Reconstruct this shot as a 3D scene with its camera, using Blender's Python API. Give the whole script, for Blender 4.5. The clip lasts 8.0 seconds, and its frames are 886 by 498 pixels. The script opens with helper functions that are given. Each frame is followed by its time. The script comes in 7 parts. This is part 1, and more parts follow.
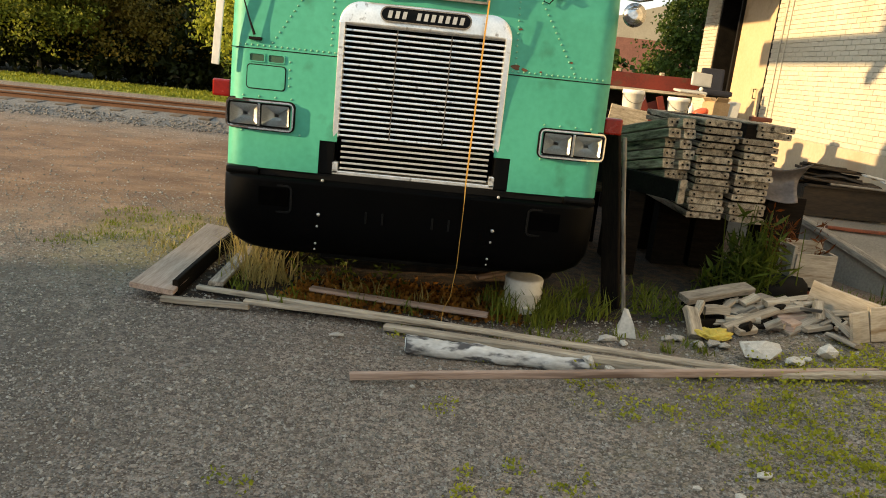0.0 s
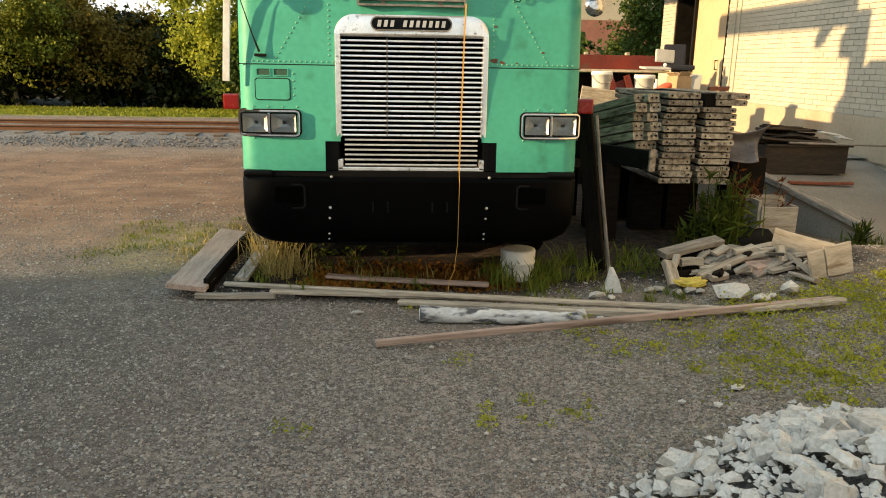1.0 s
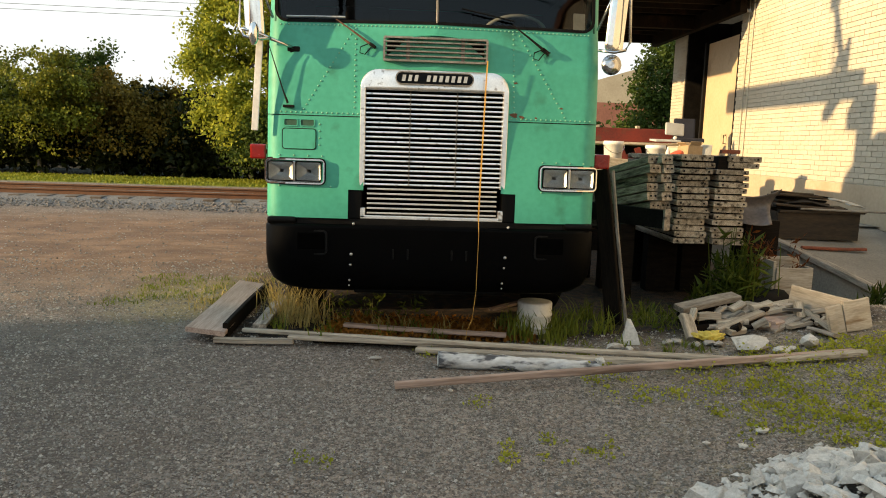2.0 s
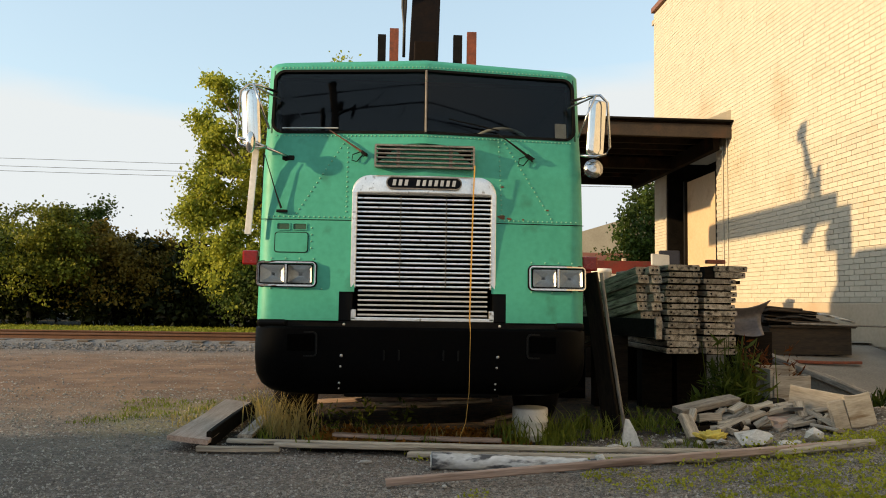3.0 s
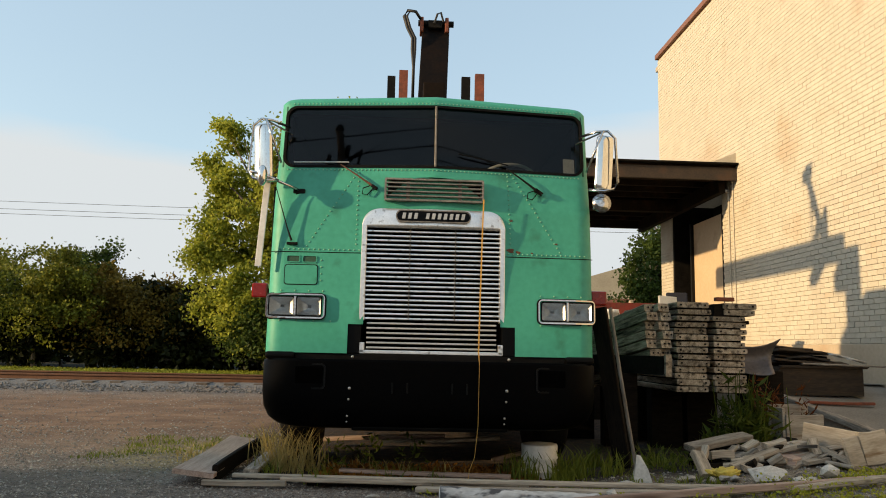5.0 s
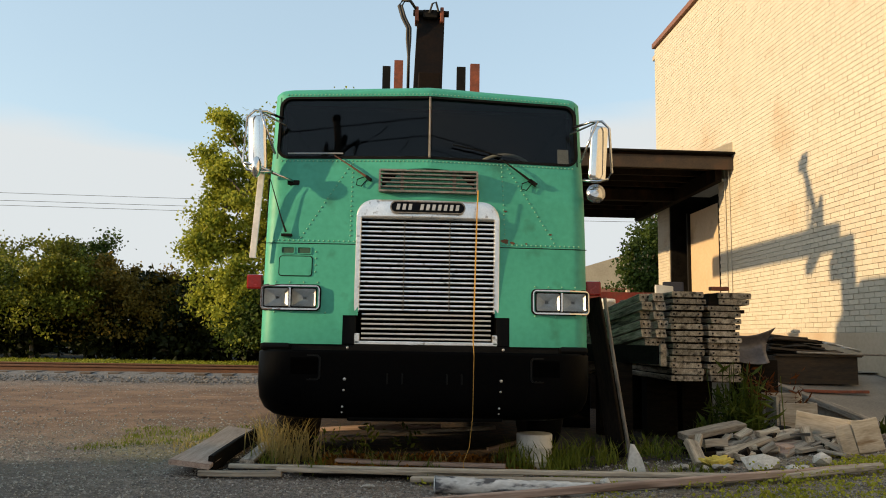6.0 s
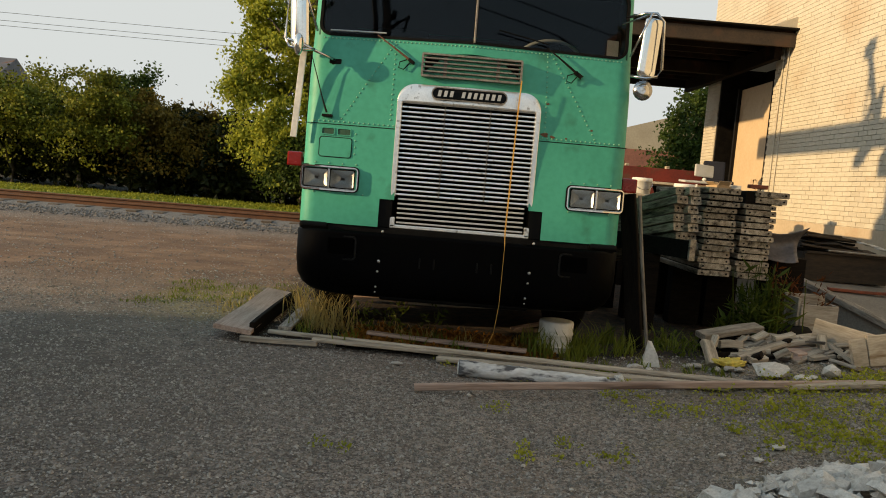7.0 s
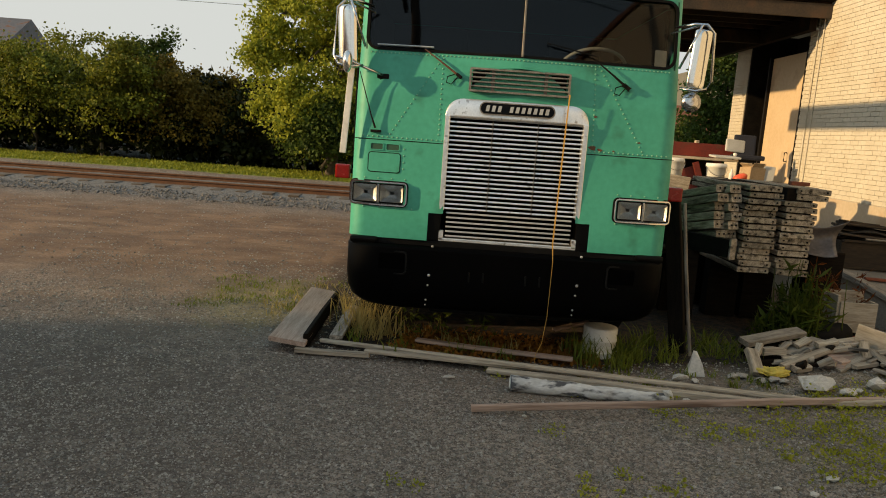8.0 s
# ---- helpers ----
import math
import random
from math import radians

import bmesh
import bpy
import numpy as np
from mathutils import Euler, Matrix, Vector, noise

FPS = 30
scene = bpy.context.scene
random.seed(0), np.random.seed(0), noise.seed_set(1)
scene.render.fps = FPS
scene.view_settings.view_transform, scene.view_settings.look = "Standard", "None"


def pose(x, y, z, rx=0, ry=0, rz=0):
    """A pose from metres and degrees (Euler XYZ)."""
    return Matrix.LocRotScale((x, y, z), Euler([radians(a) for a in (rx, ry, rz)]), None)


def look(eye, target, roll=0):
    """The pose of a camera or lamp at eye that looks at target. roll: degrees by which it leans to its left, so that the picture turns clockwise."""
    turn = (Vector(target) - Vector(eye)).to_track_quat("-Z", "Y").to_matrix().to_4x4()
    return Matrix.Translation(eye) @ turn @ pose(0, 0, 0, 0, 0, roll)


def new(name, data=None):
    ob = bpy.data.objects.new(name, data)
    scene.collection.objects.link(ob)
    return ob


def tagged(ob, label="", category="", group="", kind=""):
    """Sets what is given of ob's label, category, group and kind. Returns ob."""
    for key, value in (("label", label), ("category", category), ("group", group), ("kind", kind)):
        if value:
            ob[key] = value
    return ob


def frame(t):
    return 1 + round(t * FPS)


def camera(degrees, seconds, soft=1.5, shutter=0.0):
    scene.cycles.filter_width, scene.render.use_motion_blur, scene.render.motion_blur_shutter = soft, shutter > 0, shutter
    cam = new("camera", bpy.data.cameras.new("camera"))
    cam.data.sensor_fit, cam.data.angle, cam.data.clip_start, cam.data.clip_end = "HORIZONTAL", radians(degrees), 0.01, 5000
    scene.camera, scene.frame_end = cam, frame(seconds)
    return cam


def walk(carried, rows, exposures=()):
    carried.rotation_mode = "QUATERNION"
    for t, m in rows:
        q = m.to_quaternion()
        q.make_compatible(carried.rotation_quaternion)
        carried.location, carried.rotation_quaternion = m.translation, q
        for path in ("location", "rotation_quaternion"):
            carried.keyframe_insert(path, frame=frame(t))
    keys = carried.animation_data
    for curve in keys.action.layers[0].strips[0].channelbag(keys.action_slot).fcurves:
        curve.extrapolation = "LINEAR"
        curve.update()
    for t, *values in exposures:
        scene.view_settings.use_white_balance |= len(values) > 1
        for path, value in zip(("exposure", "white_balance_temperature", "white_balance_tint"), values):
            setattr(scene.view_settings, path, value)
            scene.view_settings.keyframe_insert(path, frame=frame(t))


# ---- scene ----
cam = camera(62.0, 8.0, soft=1.0)
PATH = [
    (0, (0.036, -4.445, 1.573), (0.119, -2.505, 1.091), 5.9),
    (0.5, (-0.035, -4.742, 1.536), (0.113, -2.789, 1.133), 3.5),
    (1, (-0.096, -4.984, 1.586), (0.028, -3.049, 1.096), 1.0),
    (1.2, (-0.073, -5.065, 1.572), (-0.026, -3.115, 1.133), 0.6),
    (2.3, (-0.193, -5.078, 1.269), (-0.063, -3.087, 1.13), 2.2),
    (2.5, (-0.172, -5.106, 1.168), (-0.029, -3.111, 1.175), 2.1),
    (3, (-0.162, -5.094, 1.007), (-0.047, -3.103, 1.148), 0.9),
    (3.5, (-0.187, -5.045, 0.971), (-0.087, -3.054, 1.129), 2.3),
    (4, (-0.201, -5.046, 0.954), (-0.094, -3.063, 1.188), 2.5),
    (4.5, (-0.191, -5.1, 0.91), (-0.091, -3.127, 1.217), 1.4),
    (5, (-0.188, -5.098, 0.912), (-0.09, -3.118, 1.178), 1.2),
    (6.5, (-0.153, -5.132, 0.936), (-0.048, -3.145, 1.144), 0.9),
    (7, (-0.176, -5.194, 1.215), (-0.148, -3.202, 1.035), 4.7),
    (7.5, (-0.321, -5.257, 1.573), (-0.306, -3.285, 1.242), 0.1),
    (8, (-0.45, -5.227, 1.644), (-0.452, -3.252, 1.33), 4.1),
]
walk(cam, [(t, look(eye, target, roll)) for t, eye, target, roll in PATH],
     exposures=[(0, 0.78, 8600, 7), (1.2, 0.84, 8600, 7), (2.3, 0.54, 8180, 8), (3.0, 0.32, 7950, 9), (3.5, 0.30, 7930, 9), (4.0, 0.18, 7880, 9), (5.2, 0.15, 7830, 9), (6.5, 0.20, 7930, 9), (7.0, 0.05, 8250, 8), (8.0, 0.0, 8550, 8)])

# ---- world, sun, exposure ----
SUN_EL, SUN_AZ = 13.4, 14.5          # height of the sun; degrees by which it stands in front of the cab's face
world = bpy.data.worlds.new("world")
scene.world = world
world.use_nodes = True
wn, wl = world.node_tree.nodes, world.node_tree.links
wn.clear()
w_out = wn.new("ShaderNodeOutputWorld")
w_bg = wn.new("ShaderNodeBackground")
w_sky = wn.new("ShaderNodeTexSky")
w_sky.sky_type = "NISHITA"
w_sky.sun_disc = False
w_sky.sun_elevation = radians(SUN_EL)
w_sky.sun_rotation = radians(270 - SUN_AZ)
w_sky.air_density, w_sky.dust_density, w_sky.ozone_density = 1.0, 1.0, 1.0
# thin clouds, thicker towards the horizon
w_co = wn.new("ShaderNodeTexCoord")
w_map = wn.new("ShaderNodeMapping")
w_map.inputs["Scale"].default_value = (1.0, 1.0, 4.5)
w_map.inputs["Location"].default_value = (0.3, 0.1, 0.0)
w_noise = wn.new("ShaderNodeTexNoise")
w_noise.inputs["Scale"].default_value = 1.3
w_noise.inputs["Detail"].default_value = 4
w_sep = wn.new("ShaderNodeSeparateXYZ")
w_low = wn.new("ShaderNodeMapRange")
w_low.interpolation_type = "SMOOTHSTEP"
w_low.inputs["From Min"].default_value, w_low.inputs["From Max"].default_value = 0.19, 0.30
w_low.inputs["To Min"].default_value, w_low.inputs["To Max"].default_value = 0.26, -0.06
w_add = wn.new("ShaderNodeMath")
w_add.operation = "ADD"
w_ramp = wn.new("ShaderNodeMapRange")
w_ramp.inputs["From Min"].default_value, w_ramp.inputs["From Max"].default_value = 0.54, 0.68
w_ramp.inputs["To Min"].default_value = 0.0
w_mix = wn.new("ShaderNodeMix")
w_mix.data_type = "RGBA"
w_mix.inputs["B"].default_value = (3.0, 3.5, 4.2, 1)
wl.new(w_co.outputs["Generated"], w_map.inputs["Vector"])
wl.new(w_map.outputs["Vector"], w_noise.inputs["Vector"])
wl.new(w_co.outputs["Generated"], w_sep.inputs["Vector"])
wl.new(w_sep.outputs["Z"], w_low.inputs["Value"])
wl.new(w_noise.outputs["Fac"], w_add.inputs[0])
wl.new(w_low.outputs["Result"], w_add.inputs[1])
wl.new(w_add.outputs[0], w_ramp.inputs["Value"])
wl.new(w_ramp.outputs["Result"], w_mix.inputs["Factor"])
w_haze = wn.new("ShaderNodeMix")
w_haze.data_type = "RGBA"
w_haze.inputs["Factor"].default_value = 0.42
w_haze.inputs["B"].default_value = (3.0, 4.5, 6.4, 1)
wl.new(w_sky.outputs["Color"], w_haze.inputs["A"])
wl.new(w_haze.outputs["Result"], w_mix.inputs["A"])
wl.new(w_mix.outputs["Result"], w_bg.inputs["Color"])
w_bg.inputs["Strength"].default_value = 0.20
wl.new(w_bg.outputs["Background"], w_out.inputs["Surface"])

sun_data = bpy.data.lights.new("sun", "SUN")
sun_data.energy = 5.0
sun_data.angle = radians(0.9)
sun_data.color = (1.0, 0.77, 0.50)
sun = new("sun", sun_data)
_e, _a = radians(SUN_EL), radians(SUN_AZ)
SUN_WAY = Vector((math.cos(_e) * math.cos(_a), math.cos(_e) * math.sin(_a), -math.sin(_e)))
sun.matrix_world = look((-20, -5, 12), Vector((-20, -5, 12)) + SUN_WAY)

# ---- materials ----


def link(nt, a, b):
    nt.links.new(a, b)


def surface(name, dark, light, rough=0.8, metal=0.0, scale=8.0, fine=60.0, bump=0.3, depth=0.01, stretch=(1, 1, 1),
            spread=(0.35, 0.65), vary=0.0, stain=None, stain_scale=2.0, stain_at=(0.58, 0.7), rough_vary=0.12, coat=0.0, gloss=0.5):
    """A two-scale noisy surface: dark to light at a broad and a fine scale, with stains, bump and uneven gloss."""
    m = bpy.data.materials.new(name)
    m.use_nodes = True
    nt = m.node_tree
    b = nt.nodes["Principled BSDF"]
    co = nt.nodes.new("ShaderNodeTexCoord")
    info = nt.nodes.new("ShaderNodeObjectInfo")
    shift = nt.nodes.new("ShaderNodeVectorMath")
    shift.operation = "MULTIPLY_ADD"
    shift.inputs[1].default_value = (9.0, 7.0, 5.0)
    link(nt, info.outputs["Random"], shift.inputs[0])
    link(nt, co.outputs["Object"], shift.inputs[2])
    mp = nt.nodes.new("ShaderNodeMapping")
    mp.inputs["Scale"].default_value = stretch
    link(nt, shift.outputs["Vector"], mp.inputs["Vector"])
    n1, n2 = nt.nodes.new("ShaderNodeTexNoise"), nt.nodes.new("ShaderNodeTexNoise")
    n1.inputs["Scale"].default_value, n2.inputs["Scale"].default_value = scale, fine
    n1.inputs["Detail"].default_value, n2.inputs["Detail"].default_value = 5, 4
    for n in (n1, n2):
        link(nt, mp.outputs["Vector"], n.inputs["Vector"])
    both = nt.nodes.new("ShaderNodeMix")
    both.inputs["Factor"].default_value = 0.45
    link(nt, n1.outputs["Fac"], both.inputs["A"])
    link(nt, n2.outputs["Fac"], both.inputs["B"])
    ramp = nt.nodes.new("ShaderNodeMapRange")
    ramp.inputs["From Min"].default_value, ramp.inputs["From Max"].default_value = spread
    link(nt, both.outputs["Result"], ramp.inputs["Value"])
    col = nt.nodes.new("ShaderNodeMix")
    col.data_type = "RGBA"
    col.inputs["A"].default_value, col.inputs["B"].default_value = (*dark, 1), (*light, 1)
    link(nt, ramp.outputs["Result"], col.inputs["Factor"])
    out = col.outputs["Result"]
    if stain:
        n3 = nt.nodes.new("ShaderNodeTexNoise")
        n3.inputs["Scale"].default_value, n3.inputs["Detail"].default_value = stain_scale, 7
        link(nt, mp.outputs["Vector"], n3.inputs["Vector"])
        r3 = nt.nodes.new("ShaderNodeMapRange")
        r3.inputs["From Min"].default_value, r3.inputs["From Max"].default_value = stain_at
        link(nt, n3.outputs["Fac"], r3.inputs["Value"])
        c3 = nt.nodes.new("ShaderNodeMix")
        c3.data_type = "RGBA"
        c3.inputs["B"].default_value = (*stain, 1)
        link(nt, r3.outputs["Result"], c3.inputs["Factor"])
        link(nt, out, c3.inputs["A"])
        out = c3.outputs["Result"]
    if vary:
        hsv = nt.nodes.new("ShaderNodeHueSaturation")
        vr = nt.nodes.new("ShaderNodeMapRange")
        vr.inputs["To Min"].default_value, vr.inputs["To Max"].default_value = 1 - vary, 1 + vary
        link(nt, info.outputs["Random"], vr.inputs["Value"])
        link(nt, vr.outputs["Result"], hsv.inputs["Value"])
        link(nt, out, hsv.inputs["Color"])
        out = hsv.outputs["Color"]
    link(nt, out, b.inputs["Base Color"])
    rr = nt.nodes.new("ShaderNodeMapRange")
    rr.inputs["To Min"].default_value, rr.inputs["To Max"].default_value = max(0.02, rough - rough_vary), min(1.0, rough + rough_vary)
    link(nt, n1.outputs["Fac"], rr.inputs["Value"])
    link(nt, rr.outputs["Result"], b.inputs["Roughness"])
    b.inputs["Metallic"].default_value = metal
    b.inputs["Coat Weight"].default_value = coat
    b.inputs["Specular IOR Level"].default_value = gloss
    if bump:
        bp = nt.nodes.new("ShaderNodeBump")
        bp.inputs["Strength"].default_value, bp.inputs["Distance"].default_value = bump, depth
        link(nt, both.outputs["Result"], bp.inputs["Height"])
        link(nt, bp.outputs["Normal"], b.inputs["Normal"])
    return m


def leaf_surface(name, dark, light, rough=0.55, through_light=0.35):
    """Leaves: a colour that differs from leaf to leaf, with some light let through."""
    m = bpy.data.materials.new(name)
    m.use_nodes = True
    nt = m.node_tree
    b = nt.nodes["Principled BSDF"]
    geo = nt.nodes.new("ShaderNodeNewGeometry")
    co = nt.nodes.new("ShaderNodeTexCoord")
    n1 = nt.nodes.new("ShaderNodeTexNoise")
    n1.inputs["Scale"].default_value = 1.1
    link(nt, co.outputs["Object"], n1.inputs["Vector"])
    spreadf = nt.nodes.new("ShaderNodeMapRange")
    spreadf.inputs["From Min"].default_value, spreadf.inputs["From Max"].default_value = 0.32, 0.68
    link(nt, n1.outputs["Fac"], spreadf.inputs["Value"])
    mixf = nt.nodes.new("ShaderNodeMix")
    mixf.inputs["Factor"].default_value = 0.5
    link(nt, geo.outputs["Random Per Island"], mixf.inputs["A"])
    link(nt, spreadf.outputs["Result"], mixf.inputs["B"])
    col = nt.nodes.new("ShaderNodeMix")
    col.data_type = "RGBA"
    col.inputs["A"].default_value, col.inputs["B"].default_value = (*dark, 1), (*light, 1)
    link(nt, mixf.outputs["Result"], col.inputs["Factor"])
    link(nt, col.outputs["Result"], b.inputs["Base Color"])
    b.inputs["Roughness"].default_value = rough
    b.inputs["Specular IOR Level"].default_value = 0.15
    tr = nt.nodes.new("ShaderNodeBsdfTranslucent")
    link(nt, col.outputs["Result"], tr.inputs["Color"])
    mx = nt.nodes.new("ShaderNodeMixShader")
    mx.inputs["Fac"].default_value = through_light
    link(nt, b.outputs["BSDF"], mx.inputs[1])
    link(nt, tr.outputs["BSDF"], mx.inputs[2])
    link(nt, mx.outputs["Shader"], nt.nodes["Material Output"].inputs["Surface"])
    return m


def glass_surface(name, tint, fac=0.72, rough=0.02):
    """Thin pane: part clear, part gloss."""
    m = bpy.data.materials.new(name)
    m.use_nodes = True
    nt = m.node_tree
    nt.nodes.remove(nt.nodes["Principled BSDF"])
    tr, gl, mx = nt.nodes.new("ShaderNodeBsdfTransparent"), nt.nodes.new("ShaderNodeBsdfGlossy"), nt.nodes.new("ShaderNodeMixShader")
    fr = nt.nodes.new("ShaderNodeFresnel")
    fr.inputs["IOR"].default_value = 1.55
    tr.inputs["Color"].default_value = (*tint, 1)
    gl.inputs["Roughness"].default_value = rough
    sc = nt.nodes.new("ShaderNodeMath")
    sc.operation = "MULTIPLY"
    sc.inputs[1].default_value = fac
    link(nt, fr.outputs["Fac"], sc.inputs[0])
    link(nt, sc.outputs[0], mx.inputs["Fac"])
    link(nt, tr.outputs["BSDF"], mx.inputs[1])
    link(nt, gl.outputs["BSDF"], mx.inputs[2])
    link(nt, mx.outputs["Shader"], nt.nodes["Material Output"].inputs["Surface"])
    return m


def ground_surface():
    """Grey gravel in front, brown dirt beyond it, thin grass where nothing drives, green verge behind the rails."""
    m = bpy.data.materials.new("yard_ground")
    m.use_nodes = True
    nt = m.node_tree
    b = nt.nodes["Principled BSDF"]
    co = nt.nodes.new("ShaderNodeTexCoord")

    def noisy(scale, detail=5, rough=0.55):
        n = nt.nodes.new("ShaderNodeTexNoise")
        n.inputs["Scale"].default_value, n.inputs["Detail"].default_value, n.inputs["Roughness"].default_value = scale, detail, rough
        link(nt, co.outputs["Object"], n.inputs["Vector"])
        return n.outputs["Fac"]

    def stretch_range(v, a, c, lo=0.0, hi=1.0):
        r = nt.nodes.new("ShaderNodeMapRange")
        r.interpolation_type = "SMOOTHSTEP"
        for key, val in (("From Min", a), ("From Max", c), ("To Min", lo), ("To Max", hi)):
            r.inputs[key].default_value = val
        link(nt, v, r.inputs["Value"])
        return r.outputs["Result"]

    def calc(op, p, q):
        n = nt.nodes.new("ShaderNodeMath")
        n.operation = op
        for s, v in zip(n.inputs, (p, q)):
            if isinstance(v, (int, float)):
                s.default_value = v
            else:
                link(nt, v, s)
        return n.outputs[0]

    def blend(f, p, q):
        n = nt.nodes.new("ShaderNodeMix")
        n.data_type = "RGBA"
        link(nt, f, n.inputs["Factor"])
        for key, v in (("A", p), ("B", q)):
            if isinstance(v, tuple):
                n.inputs[key].default_value = (*v, 1)
            else:
                link(nt, v, n.inputs[key])
        return n.outputs["Result"]

    sep = nt.nodes.new("ShaderNodeSeparateXYZ")
    link(nt, co.outputs["Object"], sep.inputs["Vector"])
    vor = nt.nodes.new("ShaderNodeTexVoronoi")
    vor.inputs["Scale"].default_value = 120.0
    link(nt, co.outputs["Object"], vor.inputs["Vector"])
    vor2 = nt.nodes.new("ShaderNodeTexVoronoi")
    vor2.inputs["Scale"].default_value = 47.0
    link(nt, co.outputs["Object"], vor2.inputs["Vector"])
    tone = nt.nodes.new("ShaderNodeSeparateColor")
    link(nt, vor.outputs["Color"], tone.inputs["Color"])
    broad, mid = noisy(0.55), noisy(3.2)
    tone2 = nt.nodes.new("ShaderNodeSeparateColor")
    link(nt, vor2.outputs["Color"], tone2.inputs["Color"])
    grains = calc("ADD", calc("MULTIPLY", tone.outputs["Red"], 0.6), calc("MULTIPLY", calc("POWER", tone2.outputs["Red"], 2.0), 0.55))
    gravel = blend(stretch_range(grains, 0.0, 1.0), (0.066, 0.050, 0.042), (0.395, 0.325, 0.27))
    gravel = blend(stretch_range(mid, 0.35, 0.7, 0, 0.35), gravel, (0.105, 0.092, 0.08))
    gravel = blend(stretch_range(noisy(0.9, 7), 0.50, 0.68, 0, 0.65), gravel, (0.155, 0.118, 0.09))
    # gravel darker and browner towards the left front, in blotches
    dark_left = calc("MULTIPLY", stretch_range(calc("ADD", sep.outputs["X"], calc("MULTIPLY", noisy(1.3, 5), 2.4)), 1.6, -1.6), stretch_range(calc("ADD", sep.outputs["Y"], calc("MULTIPLY", broad, 1.4)), 2.2, -0.2))
    gravel = blend(calc("MULTIPLY", dark_left, stretch_range(noisy(5.0, 6), 0.25, 0.6, 0.3, 0.8)), gravel, (0.068, 0.051, 0.039))
    dirt = blend(stretch_range(noisy(1.4, 7), 0.35, 0.66), (0.14, 0.075, 0.041), (0.25, 0.144, 0.083))
    dirt = blend(stretch_range(noisy(28, 6, 0.7), 0.45, 0.65, 0, 0.4), dirt, (0.105, 0.058, 0.033))
    dirt = blend(stretch_range(tone2.outputs["Green"], 0.78, 0.97, 0, 0.45), dirt, (0.27, 0.22, 0.18))
    dirt = blend(stretch_range(noisy(2.6, 8, 0.65), 0.52, 0.66, 0, 0.5), dirt, (0.10, 0.062, 0.042))
    dirt = blend(stretch_range(noisy(0.8, 5), 0.56, 0.70, 0, 0.6), dirt, (0.13, 0.085, 0.06))
    ruts = nt.nodes.new("ShaderNodeMapping")
    ruts.inputs["Scale"].default_value = (0.55, 2.2, 1.0)
    ruts.inputs["Rotation"].default_value = (0, 0, radians(-14))
    link(nt, co.outputs["Object"], ruts.inputs["Vector"])
    rut_n = nt.nodes.new("ShaderNodeTexNoise")
    rut_n.inputs["Scale"].default_value, rut_n.inputs["Detail"].default_value, rut_n.inputs["Roughness"].default_value = 1.6, 8, 0.68
    link(nt, ruts.outputs["Vector"], rut_n.inputs["Vector"])
    dirt = blend(stretch_range(rut_n.outputs["Fac"], 0.50, 0.62, 0, 0.5), dirt, (0.115, 0.065, 0.040))
    dirt = blend(stretch_range(rut_n.outputs["Fac"], 0.46, 0.36, 0, 0.45), dirt, (0.32, 0.205, 0.125))
    beyond = stretch_range(calc("ADD", sep.outputs["Y"], calc("MULTIPLY", noisy(0.7, 6), 3.2)), 8.4, 10.6, 0, 0.85)
    dirt = blend(beyond, dirt, gravel)
    where_dirt = stretch_range(calc("ADD", calc("ADD", sep.outputs["Y"], calc("MULTIPLY", mid, 1.6)), calc("MULTIPLY", broad, 3.4)), 1.9, 5.8)
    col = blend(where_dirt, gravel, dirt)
    grass = blend(stretch_range(noisy(9.0), 0.35, 0.65), (0.07, 0.10, 0.02), (0.20, 0.22, 0.05))
    # moss and weeds on the gravel towards the wall, and a patch beside the wide board
    dx = calc("ADD", calc("MULTIPLY", sep.outputs["X"], 0.55), calc("MULTIPLY", sep.outputs["Y"], -0.10))
    green_here = stretch_range(calc("ADD", dx, calc("MULTIPLY", noisy(2.4, 6), 2.6)), 1.7, 2.9, 0, 0.3)
    near = stretch_range(sep.outputs["Y"], 0.6, -0.6)
    col = blend(calc("MULTIPLY", calc("MULTIPLY", green_here, near), stretch_range(noisy(14, 5), 0.36, 0.6)), col, grass)
    px = calc("POWER", calc("MULTIPLY", calc("ADD", sep.outputs["X"], 2.0), 1.1), 2.0)
    py = calc("POWER", calc("MULTIPLY", calc("ADD", sep.outputs["Y"], -1.4), 0.8), 2.0)
    patch = stretch_range(calc("ADD", calc("ADD", px, py), calc("MULTIPLY", noisy(4.0, 6), 1.6)), 1.7, 0.7, 0, 0.45)
    col = blend(patch, col, (0.25, 0.22, 0.07))
    # bare damp earth under and beside the truck, with shade painted in near-black
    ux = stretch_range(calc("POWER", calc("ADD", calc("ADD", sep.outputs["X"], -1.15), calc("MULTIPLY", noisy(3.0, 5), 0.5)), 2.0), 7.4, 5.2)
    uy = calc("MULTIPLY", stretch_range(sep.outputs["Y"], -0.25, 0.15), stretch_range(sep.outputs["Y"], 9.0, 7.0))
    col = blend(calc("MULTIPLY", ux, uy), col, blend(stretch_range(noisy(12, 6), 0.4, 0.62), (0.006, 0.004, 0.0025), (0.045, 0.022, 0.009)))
    verge = stretch_range(calc("ADD", sep.outputs["Y"], calc("MULTIPLY", mid, 0.9)), 16.3, 16.9)
    col = blend(verge, col, blend(stretch_range(noisy(1.6), 0.35, 0.65), (0.13, 0.16, 0.02), (0.30, 0.32, 0.055)))
    # ground beneath the bushes blackened in colour, standing in for their shade
    wood_shade = stretch_range(calc("ADD", sep.outputs["Y"], calc("MULTIPLY", mid, 1.2)), 20.2, 21.2)
